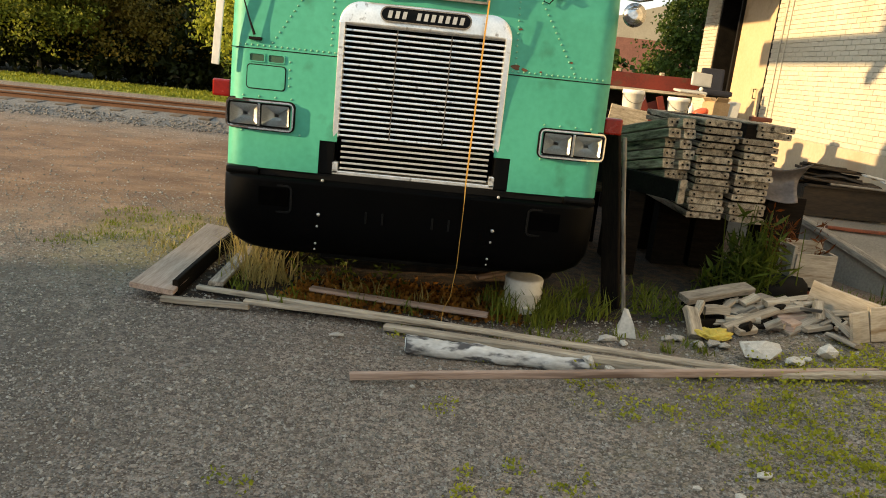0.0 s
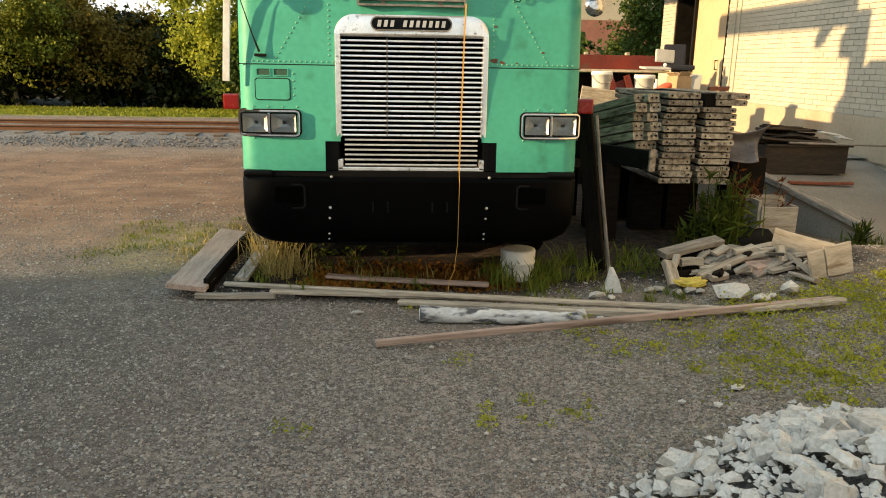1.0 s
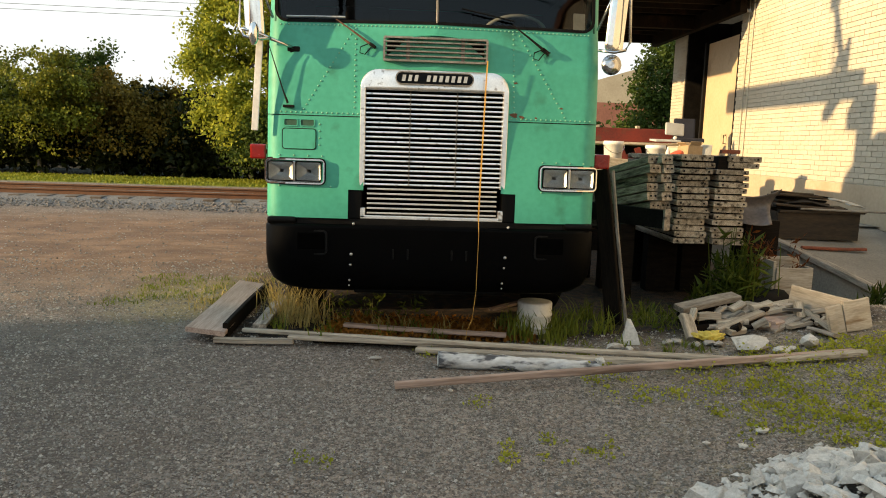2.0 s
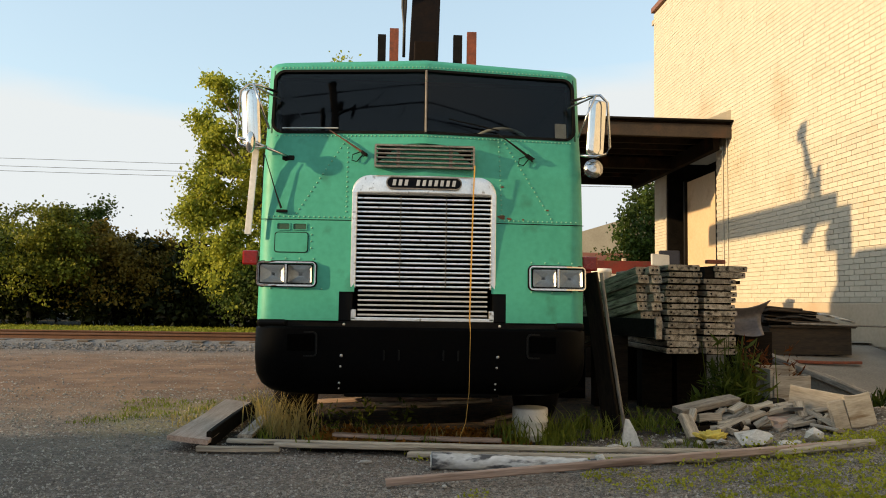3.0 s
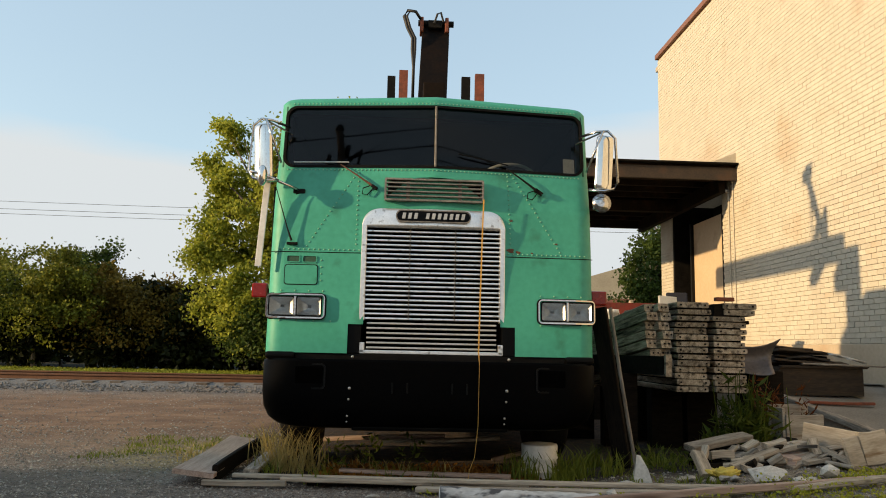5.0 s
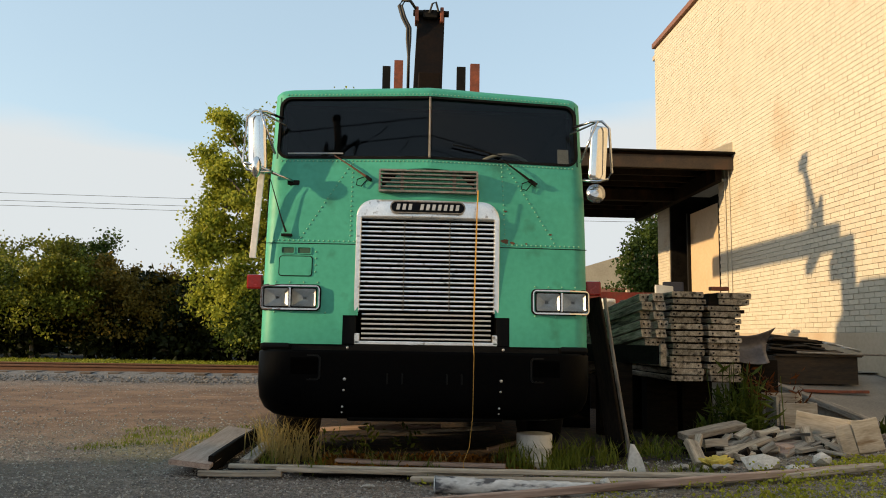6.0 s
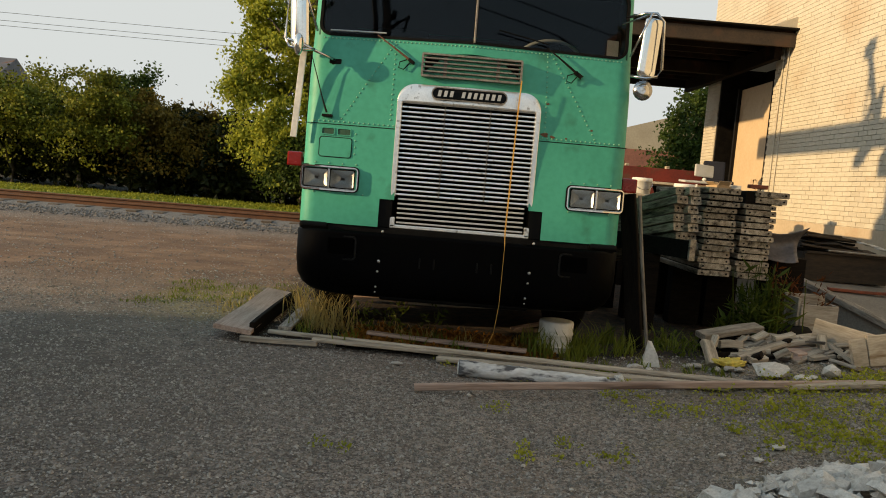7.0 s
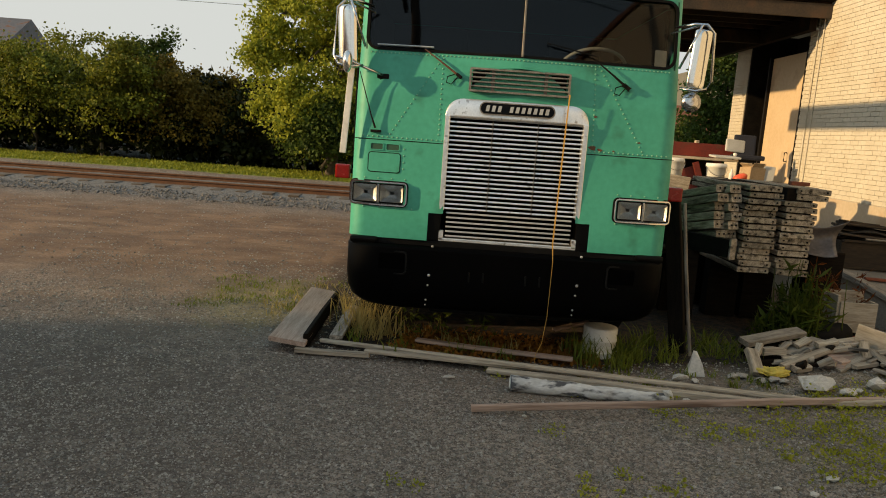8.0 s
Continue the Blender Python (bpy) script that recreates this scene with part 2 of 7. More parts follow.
    col = blend(wood_shade, col, (0.022, 0.020, 0.009))
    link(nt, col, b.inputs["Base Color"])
    b.inputs["Roughness"].default_value = 0.92
    hgt = calc("ADD", calc("MULTIPLY", vor.outputs["Distance"], -0.8), calc("MULTIPLY", vor2.outputs["Distance"], -0.8))
    hgt = calc("ADD", hgt, calc("MULTIPLY", noisy(150, 3), 0.4))
    bp = nt.nodes.new("ShaderNodeBump")
    bp.inputs["Strength"].default_value, bp.inputs["Distance"].default_value = 1.0, 0.008
    link(nt, hgt, bp.inputs["Height"])
    link(nt, bp.outputs["Normal"], b.inputs["Normal"])
    return m


M_GROUND = ground_surface()
M_PEBBLE = surface("gravel_stone", (0.11, 0.10, 0.088), (0.28, 0.26, 0.23), 0.9, scale=30, fine=160, bump=0.4, depth=0.004)
M_BALLAST = surface("ballast_stone", (0.06, 0.055, 0.05), (0.22, 0.205, 0.19), 0.95, scale=22, fine=70, bump=0.9, depth=0.015, spread=(0.4, 0.6))
M_GREEN = surface("green_cab_paint", (0.034, 0.300, 0.206), (0.050, 0.372, 0.262), 0.5, scale=2.2, fine=24, bump=0.05, depth=0.004,
                  stain=(0.025, 0.16, 0.10), stain_scale=5.0, stain_at=(0.60, 0.80), rough_vary=0.14, gloss=0.32)
M_CHROME = surface("dulled_chrome", (0.46, 0.46, 0.46), (0.66, 0.66, 0.66), 0.18, 1.0, scale=5, fine=60, bump=0.04, depth=0.003, rough_vary=0.12,
                   stain=(0.30, 0.27, 0.23), stain_scale=14, stain_at=(0.62, 0.75))
M_ALU = surface("weathered_aluminium", (0.70, 0.70, 0.69), (0.90, 0.90, 0.89), 0.33, 0.8, scale=14, fine=90, bump=0.08, depth=0.002,
                stain=(0.25, 0.22, 0.19), stain_scale=24, stain_at=(0.60, 0.74))
M_BLACK = surface("black_plastic", (0.0012, 0.0012, 0.0012), (0.003, 0.003, 0.003), 0.4, scale=5, fine=120, bump=0.12, depth=0.003,
                  stain=(0.022, 0.020, 0.017), stain_scale=4, stain_at=(0.62, 0.80), gloss=0.10)
M_RUBBER = surface("black_rubber", (0.004, 0.004, 0.004), (0.010, 0.010, 0.010), 0.75, scale=9, fine=90, bump=0.2, depth=0.004, gloss=0.08)
M_DARK = surface("dark_grimy_steel", (0.005, 0.0045, 0.004), (0.016, 0.014, 0.012), 0.7, 0.05, gloss=0.1, scale=7, fine=50, bump=0.3, depth=0.006)
M_CLOTH = surface("dark_grey_upholstery", (0.012, 0.012, 0.013), (0.028, 0.028, 0.03), 0.85, scale=6, fine=80, bump=0.2, depth=0.004)
M_BUMPER = surface("scuffed_black_plastic", (0.0006, 0.0006, 0.0007), (0.0016, 0.0016, 0.0016), 0.5, scale=3, fine=60, bump=0.3, depth=0.006, gloss=0.035, rough_vary=0.25)
# matt black for hollows: sheets and blocks that stand in for shade
M_VOID = surface("matt_black_shade_fill", (0.001, 0.001, 0.001), (0.002, 0.002, 0.002), 0.95, bump=0, gloss=0.0)
M_REFLECT = surface("lamp_reflector", (0.66, 0.66, 0.66), (0.82, 0.82, 0.82), 0.42, 1.0, scale=40, fine=120, bump=0.5, depth=0.003)
M_GLASS = glass_surface("tinted_windscreen", (0.26, 0.29, 0.30), 0.58)
M_LENS = glass_surface("headlamp_lens", (0.86, 0.88, 0.88), 0.9, 0.06)
M_MIRROR = surface("mirror_back", (0.72, 0.72, 0.70), (0.80, 0.80, 0.78), 0.13, 0.95, scale=4, fine=40, bump=0.02, depth=0.002)
M_WHITE = surface("dirty_white_paint", (0.62, 0.61, 0.57), (0.80, 0.79, 0.75), 0.55, scale=6, fine=40, bump=0.1, depth=0.003,
                  stain=(0.32, 0.29, 0.24), stain_scale=5, stain_at=(0.58, 0.75))
M_RED = surface("red_lamp_plastic", (0.20, 0.005, 0.003), (0.30, 0.008, 0.004), 0.25, scale=20, fine=90, bump=0.15, depth=0.003)
M_RUST = surface("rusty_red_steel", (0.13, 0.035, 0.018), (0.30, 0.075, 0.035), 0.75, scale=6, fine=45, bump=0.3, depth=0.006,
                 stain=(0.07, 0.03, 0.02), stain_scale=6)
M_REDPAINT = surface("red_oxide_paint", (0.10, 0.012, 0.008), (0.19, 0.022, 0.013), 0.6, scale=3, fine=30, bump=0.12, depth=0.004,
                     stain=(0.10, 0.035, 0.02), stain_scale=5)
M_BOOM = surface("dark_brown_boom_steel", (0.0025, 0.0016, 0.001), (0.012, 0.006, 0.003), 0.7, 0.0, gloss=0.12, scale=3, fine=30, bump=0.2, depth=0.006)
M_HOSE = surface("black_hose", (0.006, 0.006, 0.006), (0.014, 0.014, 0.014), 0.6, scale=10, fine=60, bump=0.1)
M_STRAP = surface("orange_yellow_webbing", (0.36, 0.17, 0.028), (0.52, 0.29, 0.06), 0.8, scale=20, fine=200, bump=0.3, depth=0.002)
M_WOOD = surface("weathered_pine_board", (0.18, 0.145, 0.108), (0.50, 0.425, 0.335), 0.85, scale=3, fine=16, bump=0.4, depth=0.006,
                 stretch=(0.6, 9, 9), vary=0.18, stain=(0.10, 0.08, 0.06), stain_scale=1.5)
M_WOODPINK = surface("reddish_weathered_board", (0.25, 0.165, 0.125), (0.46, 0.34, 0.28), 0.85, scale=3, fine=16, bump=0.35, depth=0.006,
                     stretch=(0.6, 9, 9), vary=0.1, stain=(0.14, 0.09, 0.07), stain_scale=1.5)
M_WOODGREY = surface("grey_weathered_timber", (0.15, 0.122, 0.092), (0.43, 0.375, 0.31), 0.9, scale=3, fine=14, bump=0.5, depth=0.008,
                     stretch=(1.2, 8, 8), vary=0.3, stain=(0.06, 0.052, 0.045), stain_scale=2.4, stain_at=(0.54, 0.7))
M_WOODPALE = surface("pale_sawn_wood", (0.19, 0.155, 0.112), (0.56, 0.48, 0.38), 0.85, scale=4, fine=20, bump=0.3, depth=0.005,
                     stretch=(1, 7, 7), vary=0.2, stain=(0.22, 0.16, 0.10), stain_scale=2)
# near-black wood: dark boards, and shade filled into stacks and piles
M_WOODDARK = surface("dark_and_shaded_wood", (0.003, 0.0022, 0.0015), (0.014, 0.010, 0.007), 0.85, scale=4, fine=18, bump=0.4, depth=0.006, stretch=(1, 7, 7), vary=0.2, gloss=0.1)
M_CRATE = surface("tan_plywood", (0.25, 0.21, 0.16), (0.47, 0.41, 0.335), 0.8, scale=3, fine=18, bump=0.3, depth=0.004,
                  stretch=(1, 6, 6), vary=0.12, stain=(0.17, 0.11, 0.06), stain_scale=2.2)
M_PLANK = surface("grey_formwork_plank", (0.13, 0.098, 0.067), (0.53, 0.445, 0.345), 0.9, scale=3.5, fine=16, bump=0.5, depth=0.008,
                  stretch=(8, 1.2, 8), vary=0.28, stain=(0.03, 0.024, 0.018), stain_scale=2.6, stain_at=(0.54, 0.70), gloss=0.15)
# rivets painted lighter than the cab, as if lit
M_RIVET = surface("lit_green_rivet", (0.11, 0.38, 0.24), (0.17, 0.44, 0.30), 0.5)
M_VENT = surface("bronzed_vent_metal", (0.11, 0.095, 0.078), (0.30, 0.27, 0.235), 0.5, 0.4, scale=14, fine=80, bump=0.1, depth=0.002)
M_BIRCH = surface("peeling_white_bark", (0.36, 0.355, 0.345), (0.66, 0.655, 0.64), 0.85, scale=5, fine=30, bump=0.5, depth=0.008,
                  stain=(0.07, 0.07, 0.075), stain_scale=9, stain_at=(0.50, 0.60), stretch=(0.7, 2.0, 2.0))
M_BRICK = surface("cream_glazed_brick", (0.46, 0.412, 0.325), (0.55, 0.497, 0.405), 0.6, scale=4, fine=40, bump=0.15, depth=0.004, vary=0.07,
                  stain=(0.43, 0.335, 0.235), stain_scale=1.2, stain_at=(0.58, 0.78))
M_MORTAR = surface("grey_mortar", (0.36, 0.31, 0.24), (0.46, 0.40, 0.32), 0.95, scale=6, fine=80, bump=0.5, depth=0.006)
M_PLINTH = surface("tan_wall_render", (0.40, 0.32, 0.225), (0.50, 0.405, 0.30), 0.85, scale=1.5, fine=20, bump=0.15, depth=0.004, stain=(0.40, 0.27, 0.17), stain_scale=1.2)
M_CONC = surface("stained_concrete", (0.17, 0.148, 0.12), (0.29, 0.258, 0.215), 0.9, scale=1.6, fine=50, bump=0.3, depth=0.006,
                 stain=(0.20, 0.17, 0.14), stain_scale=1.8)
M_DOOR = surface("tan_painted_door", (0.52, 0.38, 0.24), (0.60, 0.46, 0.31), 0.6, scale=2, fine=22, bump=0.1, depth=0.004, stain=(0.40, 0.28, 0.18))
# brown canopy steel with the underside's shade in its colour
M_CANOPY = surface("shaded_canopy_steel", (0.006, 0.004, 0.003), (0.020, 0.013, 0.009), 0.8, 0.0, gloss=0.1, scale=4, fine=40, bump=0.2, depth=0.005,
                   stain=(0.05, 0.022, 0.011), stain_scale=2, stain_at=(0.55, 0.8))
# the same brown steel, lighter for the sunlit front
M_FASCIA = surface("lit_canopy_steel", (0.014, 0.009, 0.006), (0.05, 0.032, 0.02), 0.7, scale=4, fine=40, bump=0.2, depth=0.005, stain=(0.06, 0.028, 0.015))
M_COPING = surface("brown_roof_coping", (0.16, 0.07, 0.045), (0.22, 0.10, 0.065), 0.6, scale=3, fine=30, bump=0.1)
M_STONE = surface("broken_white_stone", (0.38, 0.36, 0.325), (0.60, 0.575, 0.53), 0.9, scale=9, fine=60, bump=0.5, depth=0.012, vary=0.16,
                  stain=(0.30, 0.27, 0.22), stain_scale=7, stain_at=(0.56, 0.74))
M_RAIL = surface("rusty_rail_steel", (0.09, 0.038, 0.02), (0.18, 0.08, 0.04), 0.75, 0.2, scale=5, fine=50, bump=0.3, depth=0.006)
M_TIE = surface("old_railway_tie", (0.06, 0.045, 0.035), (0.14, 0.11, 0.085), 0.9, scale=4, fine=25, bump=0.5, depth=0.01, stretch=(8, 1, 8))
M_SHEET = surface("grey_sheet_metal", (0.095, 0.085, 0.085), (0.19, 0.175, 0.175), 0.55, 0.4, scale=3, fine=30, bump=0.1, depth=0.004,
                  stain=(0.20, 0.09, 0.05), stain_scale=3, stain_at=(0.56, 0.68))
M_TARP = surface("black_rotten_tarp", (0.012, 0.010, 0.009), (0.05, 0.04, 0.032), 0.8, scale=5, fine=30, bump=0.5, depth=0.02)
M_PLY = surface("brown_plywood", (0.012, 0.0075, 0.004), (0.055, 0.034, 0.017), 0.8, scale=2.5, fine=18, bump=0.2, depth=0.004, stretch=(0.8, 5, 5))
M_RUSTY_WOOD = surface("rotten_brown_wood", (0.014, 0.009, 0.005), (0.10, 0.066, 0.04), 0.9, scale=4, fine=22, bump=0.6, depth=0.01, stretch=(1, 7, 7), vary=0.3)
M_YELLOW = surface("torn_yellow_sack", (0.46, 0.33, 0.05), (0.68, 0.52, 0.10), 0.6, scale=9, fine=40, bump=0.3, depth=0.01, stain=(0.62, 0.55, 0.42))
M_ORANGE = surface("orange_red_plastic", (0.60, 0.07, 0.02), (0.72, 0.10, 0.04), 0.4, scale=5, fine=40, bump=0.05)
M_GREYFAB = surface("pale_grey_vinyl", (0.42, 0.42, 0.40), (0.52, 0.52, 0.50), 0.6, scale=6, fine=70, bump=0.1)
M_CARD = surface("brown_cardboard", (0.30, 0.20, 0.11), (0.42, 0.29, 0.17), 0.9, scale=5, fine=50, bump=0.1)
M_NAVY = surface("dark_navy_cloth", (0.006, 0.008, 0.016), (0.016, 0.02, 0.036), 0.85, scale=6, fine=60, bump=0.2)
M_BARK = surface("tree_bark", (0.07, 0.055, 0.04), (0.17, 0.14, 0.11), 0.95, scale=5, fine=30, bump=0.9, depth=0.03, stretch=(4, 4, 1))
M_LEAF = leaf_surface("sunlit_tree_leaves", (0.07, 0.11, 0.010), (0.54, 0.55, 0.09), through_light=0.45)
M_BUSH = leaf_surface("bush_leaves", (0.008, 0.016, 0.002), (0.31, 0.32, 0.045), through_light=0.25)
M_AUTUMN = leaf_surface("browning_leaves", (0.05, 0.045, 0.008), (0.30, 0.20, 0.04))
M_SPRUCE = leaf_surface("dark_green_leaves", (0.012, 0.026, 0.005), (0.10, 0.15, 0.03))
M_GRASS = leaf_surface("rank_grass", (0.05, 0.075, 0.009), (0.22, 0.25, 0.04))
M_VERGE = leaf_surface("mown_verge_grass", (0.11, 0.14, 0.015), (0.34, 0.36, 0.06))
# undergrowth leaves carry the hedge's shade in their colour
M_UNDER = leaf_surface("shaded_undergrowth", (0.004, 0.007, 0.001), (0.022, 0.028, 0.006), through_light=0.1)
M_WEED = leaf_surface("weed_leaves", (0.12, 0.15, 0.014), (0.46, 0.46, 0.06))
M_TALLWEED = leaf_surface("tall_weed_leaves", (0.010, 0.024, 0.003), (0.13, 0.16, 0.022))
M_STRAW = leaf_surface("dry_straw", (0.22, 0.16, 0.05), (0.48, 0.38, 0.15))
M_FARWALL = surface("tan_siding", (0.36, 0.30, 0.21), (0.46, 0.39, 0.28), 0.8, scale=1, fine=10, bump=0.1)
M_FARBRICK = surface("red_brown_brickwork", (0.22, 0.09, 0.06), (0.32, 0.13, 0.09), 0.85, scale=2, fine=12, bump=0.1)
M_GREYSIDE = surface("grey_house_siding", (0.30, 0.30, 0.31), (0.40, 0.40, 0.41), 0.8, scale=1, fine=12, bump=0.1)
M_WIRE = surface("black_cable", (0.01, 0.01, 0.01), (0.02, 0.02, 0.02), 0.6, bump=0)
M_POLE = surface("grey_utility_pole", (0.10, 0.08, 0.065), (0.20, 0.165, 0.135), 0.9, scale=3, fine=20, bump=0.4, stretch=(6, 6, 0.6))

# ---- mesh helpers ----


def part(name, bm, material, parent=None, label="", smooth=False):
    """Links a bmesh as one mesh object, under a thing or a part."""
    me = bpy.data.meshes.new(name)
    bm.to_mesh(me)
    bm.free()
    if smooth:
        me.shade_smooth()
    me.materials.append(material)
    ob = new(name, me)
    if parent:
        ob.parent = parent
    if label:
        ob["label"] = label
    return ob


def raw(name, verts, faces, material, parent=None, smooth=False):
    """Links a large mesh straight from its vertices and faces."""
    me = bpy.data.meshes.new(name)
    me.from_pydata(verts, [], faces)
    me.update()
    if smooth:
        me.shade_smooth()
    me.materials.append(material)
    ob = new(name, me)
    if parent:
        ob.parent = parent
    return ob


def thing(name, at, label, category, group="", turn=0.0, kind=""):
    ob = new(name)
    ob.empty_display_size = 0.1
    ob.matrix_world = pose(*at, 0, 0, turn)
    return tagged(ob, label, category, group, kind)


def shared(name, me, parent, m):
    """One more object on a mesh that others use too."""
    ob = new(name, me)
    ob.parent = parent
    ob.matrix_basis = m
    return ob


def box(bm, c, s, m=None, bevel=0.0, jitter=0.0):
    """A box with centre c and sizes s; m turns it about its centre."""
    made = bmesh.ops.create_cube(bm, size=1.0)["verts"]
    for v in made:
        v.co = Vector((v.co.x * s[0], v.co.y * s[1], v.co.z * s[2]))
        if jitter:
            v.co += Vector([random.uniform(-jitter, jitter) for _ in range(3)])
        if m:
            v.co = m @ v.co
        v.co += Vector(c)
    if bevel:
        edges = list({e for v in made for e in v.link_edges})
        bmesh.ops.bevel(bm, geom=edges, offset=bevel, segments=2, affect="EDGES", profile=0.6)
    return bm


def boxed(c, s, m=None, bevel=0.0, jitter=0.0):
    return box(bmesh.new(), c, s, m, bevel, jitter)


def tube(bm, pts, r, n=8, closed=False):
    """A round bar along points."""
    pts = [Vector(p) for p in pts]
    rings = []
    for i, p in enumerate(pts):
        a = pts[i - 1] if i or closed else p
        c = pts[(i + 1) % len(pts)] if i < len(pts) - 1 or closed else p
        way = (c - a).normalized()
        side = way.cross(Vector((0, 0, 1)))
        if side.length < 0.1:
            side = way.cross(Vector((1, 0, 0)))
        side.normalize()
        up = side.cross(way)
        rad = r[i] if isinstance(r, (list, tuple)) else r
        rings.append([bm.verts.new(p + rad * (math.cos(k * math.tau / n) * side + math.sin(k * math.tau / n) * up)) for k in range(n)])
    for i in range(len(rings) - (0 if closed else 1)):
        a, c = rings[i], rings[(i + 1) % len(rings)]
        for k in range(n):
            bm.faces.new((a[k], a[(k + 1) % n], c[(k + 1) % n], c[k]))
    if not closed:
        bm.faces.new(rings[0][::-1])
        bm.faces.new(rings[-1])
    return bm


def lathe(bm, profile, n=24, m=None):
    """Turns (radius, height) pairs about z."""
    rings = []
    for r, z in profile:
        ring = []
        for k in range(n):
            p = Vector((r * math.cos(k * math.tau / n), r * math.sin(k * math.tau / n), z))
            ring.append(bm.verts.new(m @ p if m else p))
        rings.append(ring)
    for a, c in zip(rings, rings[1:]):
        for k in range(n):
            bm.faces.new((a[k], a[(k + 1) % n], c[(k + 1) % n], c[k]))
    if profile[0][0] > 1e-4:
        bm.faces.new(rings[0][::-1])
    if profile[-1][0] > 1e-4:
        bm.faces.new(rings[-1])
    return bm


def rounded(w, h, r, n=5, cx=0.0, cz=0.0):
    """Points of a rounded rectangle in x and z."""
    out = []
    for sx, sz, a0 in ((1, 1, 0), (-1, 1, 90), (-1, -1, 180), (1, -1, 270)):
        for k in range(n + 1):
            a = radians(a0 + 90 * k / n)
            out.append((cx + sx * (w / 2 - r) + r * math.cos(a), cz + sz * (h / 2 - r) + r * math.sin(a)))
    return out


def plate(bm, outline, y0, y1):
    """A flat piece with an outline in x and z, from y0 (front) to y1; y0 may be a function of x and z."""
    f0 = y0 if callable(y0) else (lambda x, z: y0)
    d = (y1 - y0) if not callable(y0) else y1
    front = [bm.verts.new((x, f0(x, z), z)) for x, z in outline]
    back = [bm.verts.new((x, f0(x, z) + d, z)) for x, z in outline]
    bm.faces.new(front)
    bm.faces.new(back[::-1])
    for i in range(len(front)):
        j = (i + 1) % len(front)
        bm.faces.new((front[j], front[i], back[i], back[j]))
    return bm


def ring_plate(bm, outer, inner, y, d):
    """A flat frame between two outlines of equal length; y is a function of x and z, d the depth."""
    fo = [bm.verts.new((x, y(x, z), z)) for x, z in outer]
    fi = [bm.verts.new((x, y(x, z), z)) for x, z in inner]
    bo = [bm.verts.new((x, y(x, z) + d, z)) for x, z in outer]
    bi = [bm.verts.new((x, y(x, z) + d, z)) for x, z in inner]
    n = len(outer)
    for i in range(n):
        j = (i + 1) % n
        bm.faces.new((fo[i], fo[j], fi[j], fi[i]))
        bm.faces.new((fo[j], fo[i], bo[i], bo[j]))
        bm.faces.new((fi[i], fi[j], bi[j], bi[i]))
    return bm


def board_mesh(length, width, thick, warp=0.006, seed=0):
    """A sawn board along x from 0, a little bowed and worn at its edges."""
    rng = random.Random(seed)
    bm = bmesh.new()
    n = max(4, int(length / 0.22))
    rings = []
    b = min(0.006, thick * 0.25)
    sag = rng.uniform(-warp, warp)
    for i in range(n + 1):
        t = i / n
        x = length * t + (rng.uniform(-0.008, 0.008) if i in (0, n) else 0)
        dz = sag * math.sin(math.pi * t) * 1.5 + rng.uniform(-0.0012, 0.0012)
        dy = rng.uniform(-0.002, 0.002)
        w, h = width / 2, thick
        prof = [(-w + b, 0), (w - b, 0), (w, b), (w, h - b), (w - b, h), (-w + b, h), (-w, h - b), (-w, b)]
        rings.append([bm.verts.new((x + rng.uniform(-0.002, 0.002), y + dy, z + dz)) for y, z in prof])
    for a, c in zip(rings, rings[1:]):
        for k in range(8):
            bm.faces.new((a[k], a[(k + 1) % 8], c[(k + 1) % 8], c[k]))
    bm.faces.new(rings[0][::-1])
    bm.faces.new(rings[-1])
    return bm


BOARDS = [0]


def board(p0, p1, width, thick, material, label, name="board", category="board", group="", roll=0.0, parent=None, level=True):
    """A board that lies with the middle of its underside on the line p0 to p1; roll turns it about that line."""
    BOARDS[0] += 1
    p0, p1 = Vector(p0), Vector(p1)
    if level and not parent and max(p0.y, p1.y) < 1.0:
        p0, k = lay(p0)
        p1, k = lay(p1)
        width, thick = width * k, thick * k
    way = p1 - p0
    ob = part(name, board_mesh(way.length, width, thick, seed=BOARDS[0]), material, parent)
    yaw, pitch = math.atan2(way.y, way.x), math.asin(way.z / way.length)
    ob.matrix_basis = Matrix.Translation(p0) @ Euler((0, 0, yaw)).to_matrix().to_4x4() @ Euler((0, -pitch, 0)).to_matrix().to_4x4() @ Euler((radians(roll), 0, 0)).to_matrix().to_4x4()
    return tagged(ob, label, category, group) if not parent else ob


def rock_mesh(seed, size=(1, 1, 1), flat=0.7):
    """A broken stone: a few random cuts through a lump, with hard faces."""
    rng = random.Random(seed)
    bm = bmesh.new()
    bmesh.ops.create_icosphere(bm, subdivisions=1, radius=0.5)
    for v in bm.verts:
        v.co *= rng.uniform(0.75, 1.2)
    for _ in range(5):
        nrm = Vector((rng.uniform(-1, 1), rng.uniform(-1, 1), rng.uniform(-1, 1))).normalized()
        d = rng.uniform(0.22, 0.38)
        for v in bm.verts:
            over = v.co.dot(nrm) - d
            if over > 0:
                v.co -= nrm * over
    for v in bm.verts:
        v.co = Vector((v.co.x * size[0], v.co.y * size[1], v.co.z * size[2] * flat))
    bmesh.ops.recalc_face_normals(bm, faces=bm.faces)
    me = bpy.data.meshes.new("stone")
    bm.to_mesh(me)
    bm.free()
    return me

# ---- ground ----


def ramp_height(x, y):
    """The concrete apron rises from the yard to the foot of the wall."""
    return 0.04 + 0.56 * min(1.0, max(0.0, (y - 1.30) / 1.9)) ** 0.75


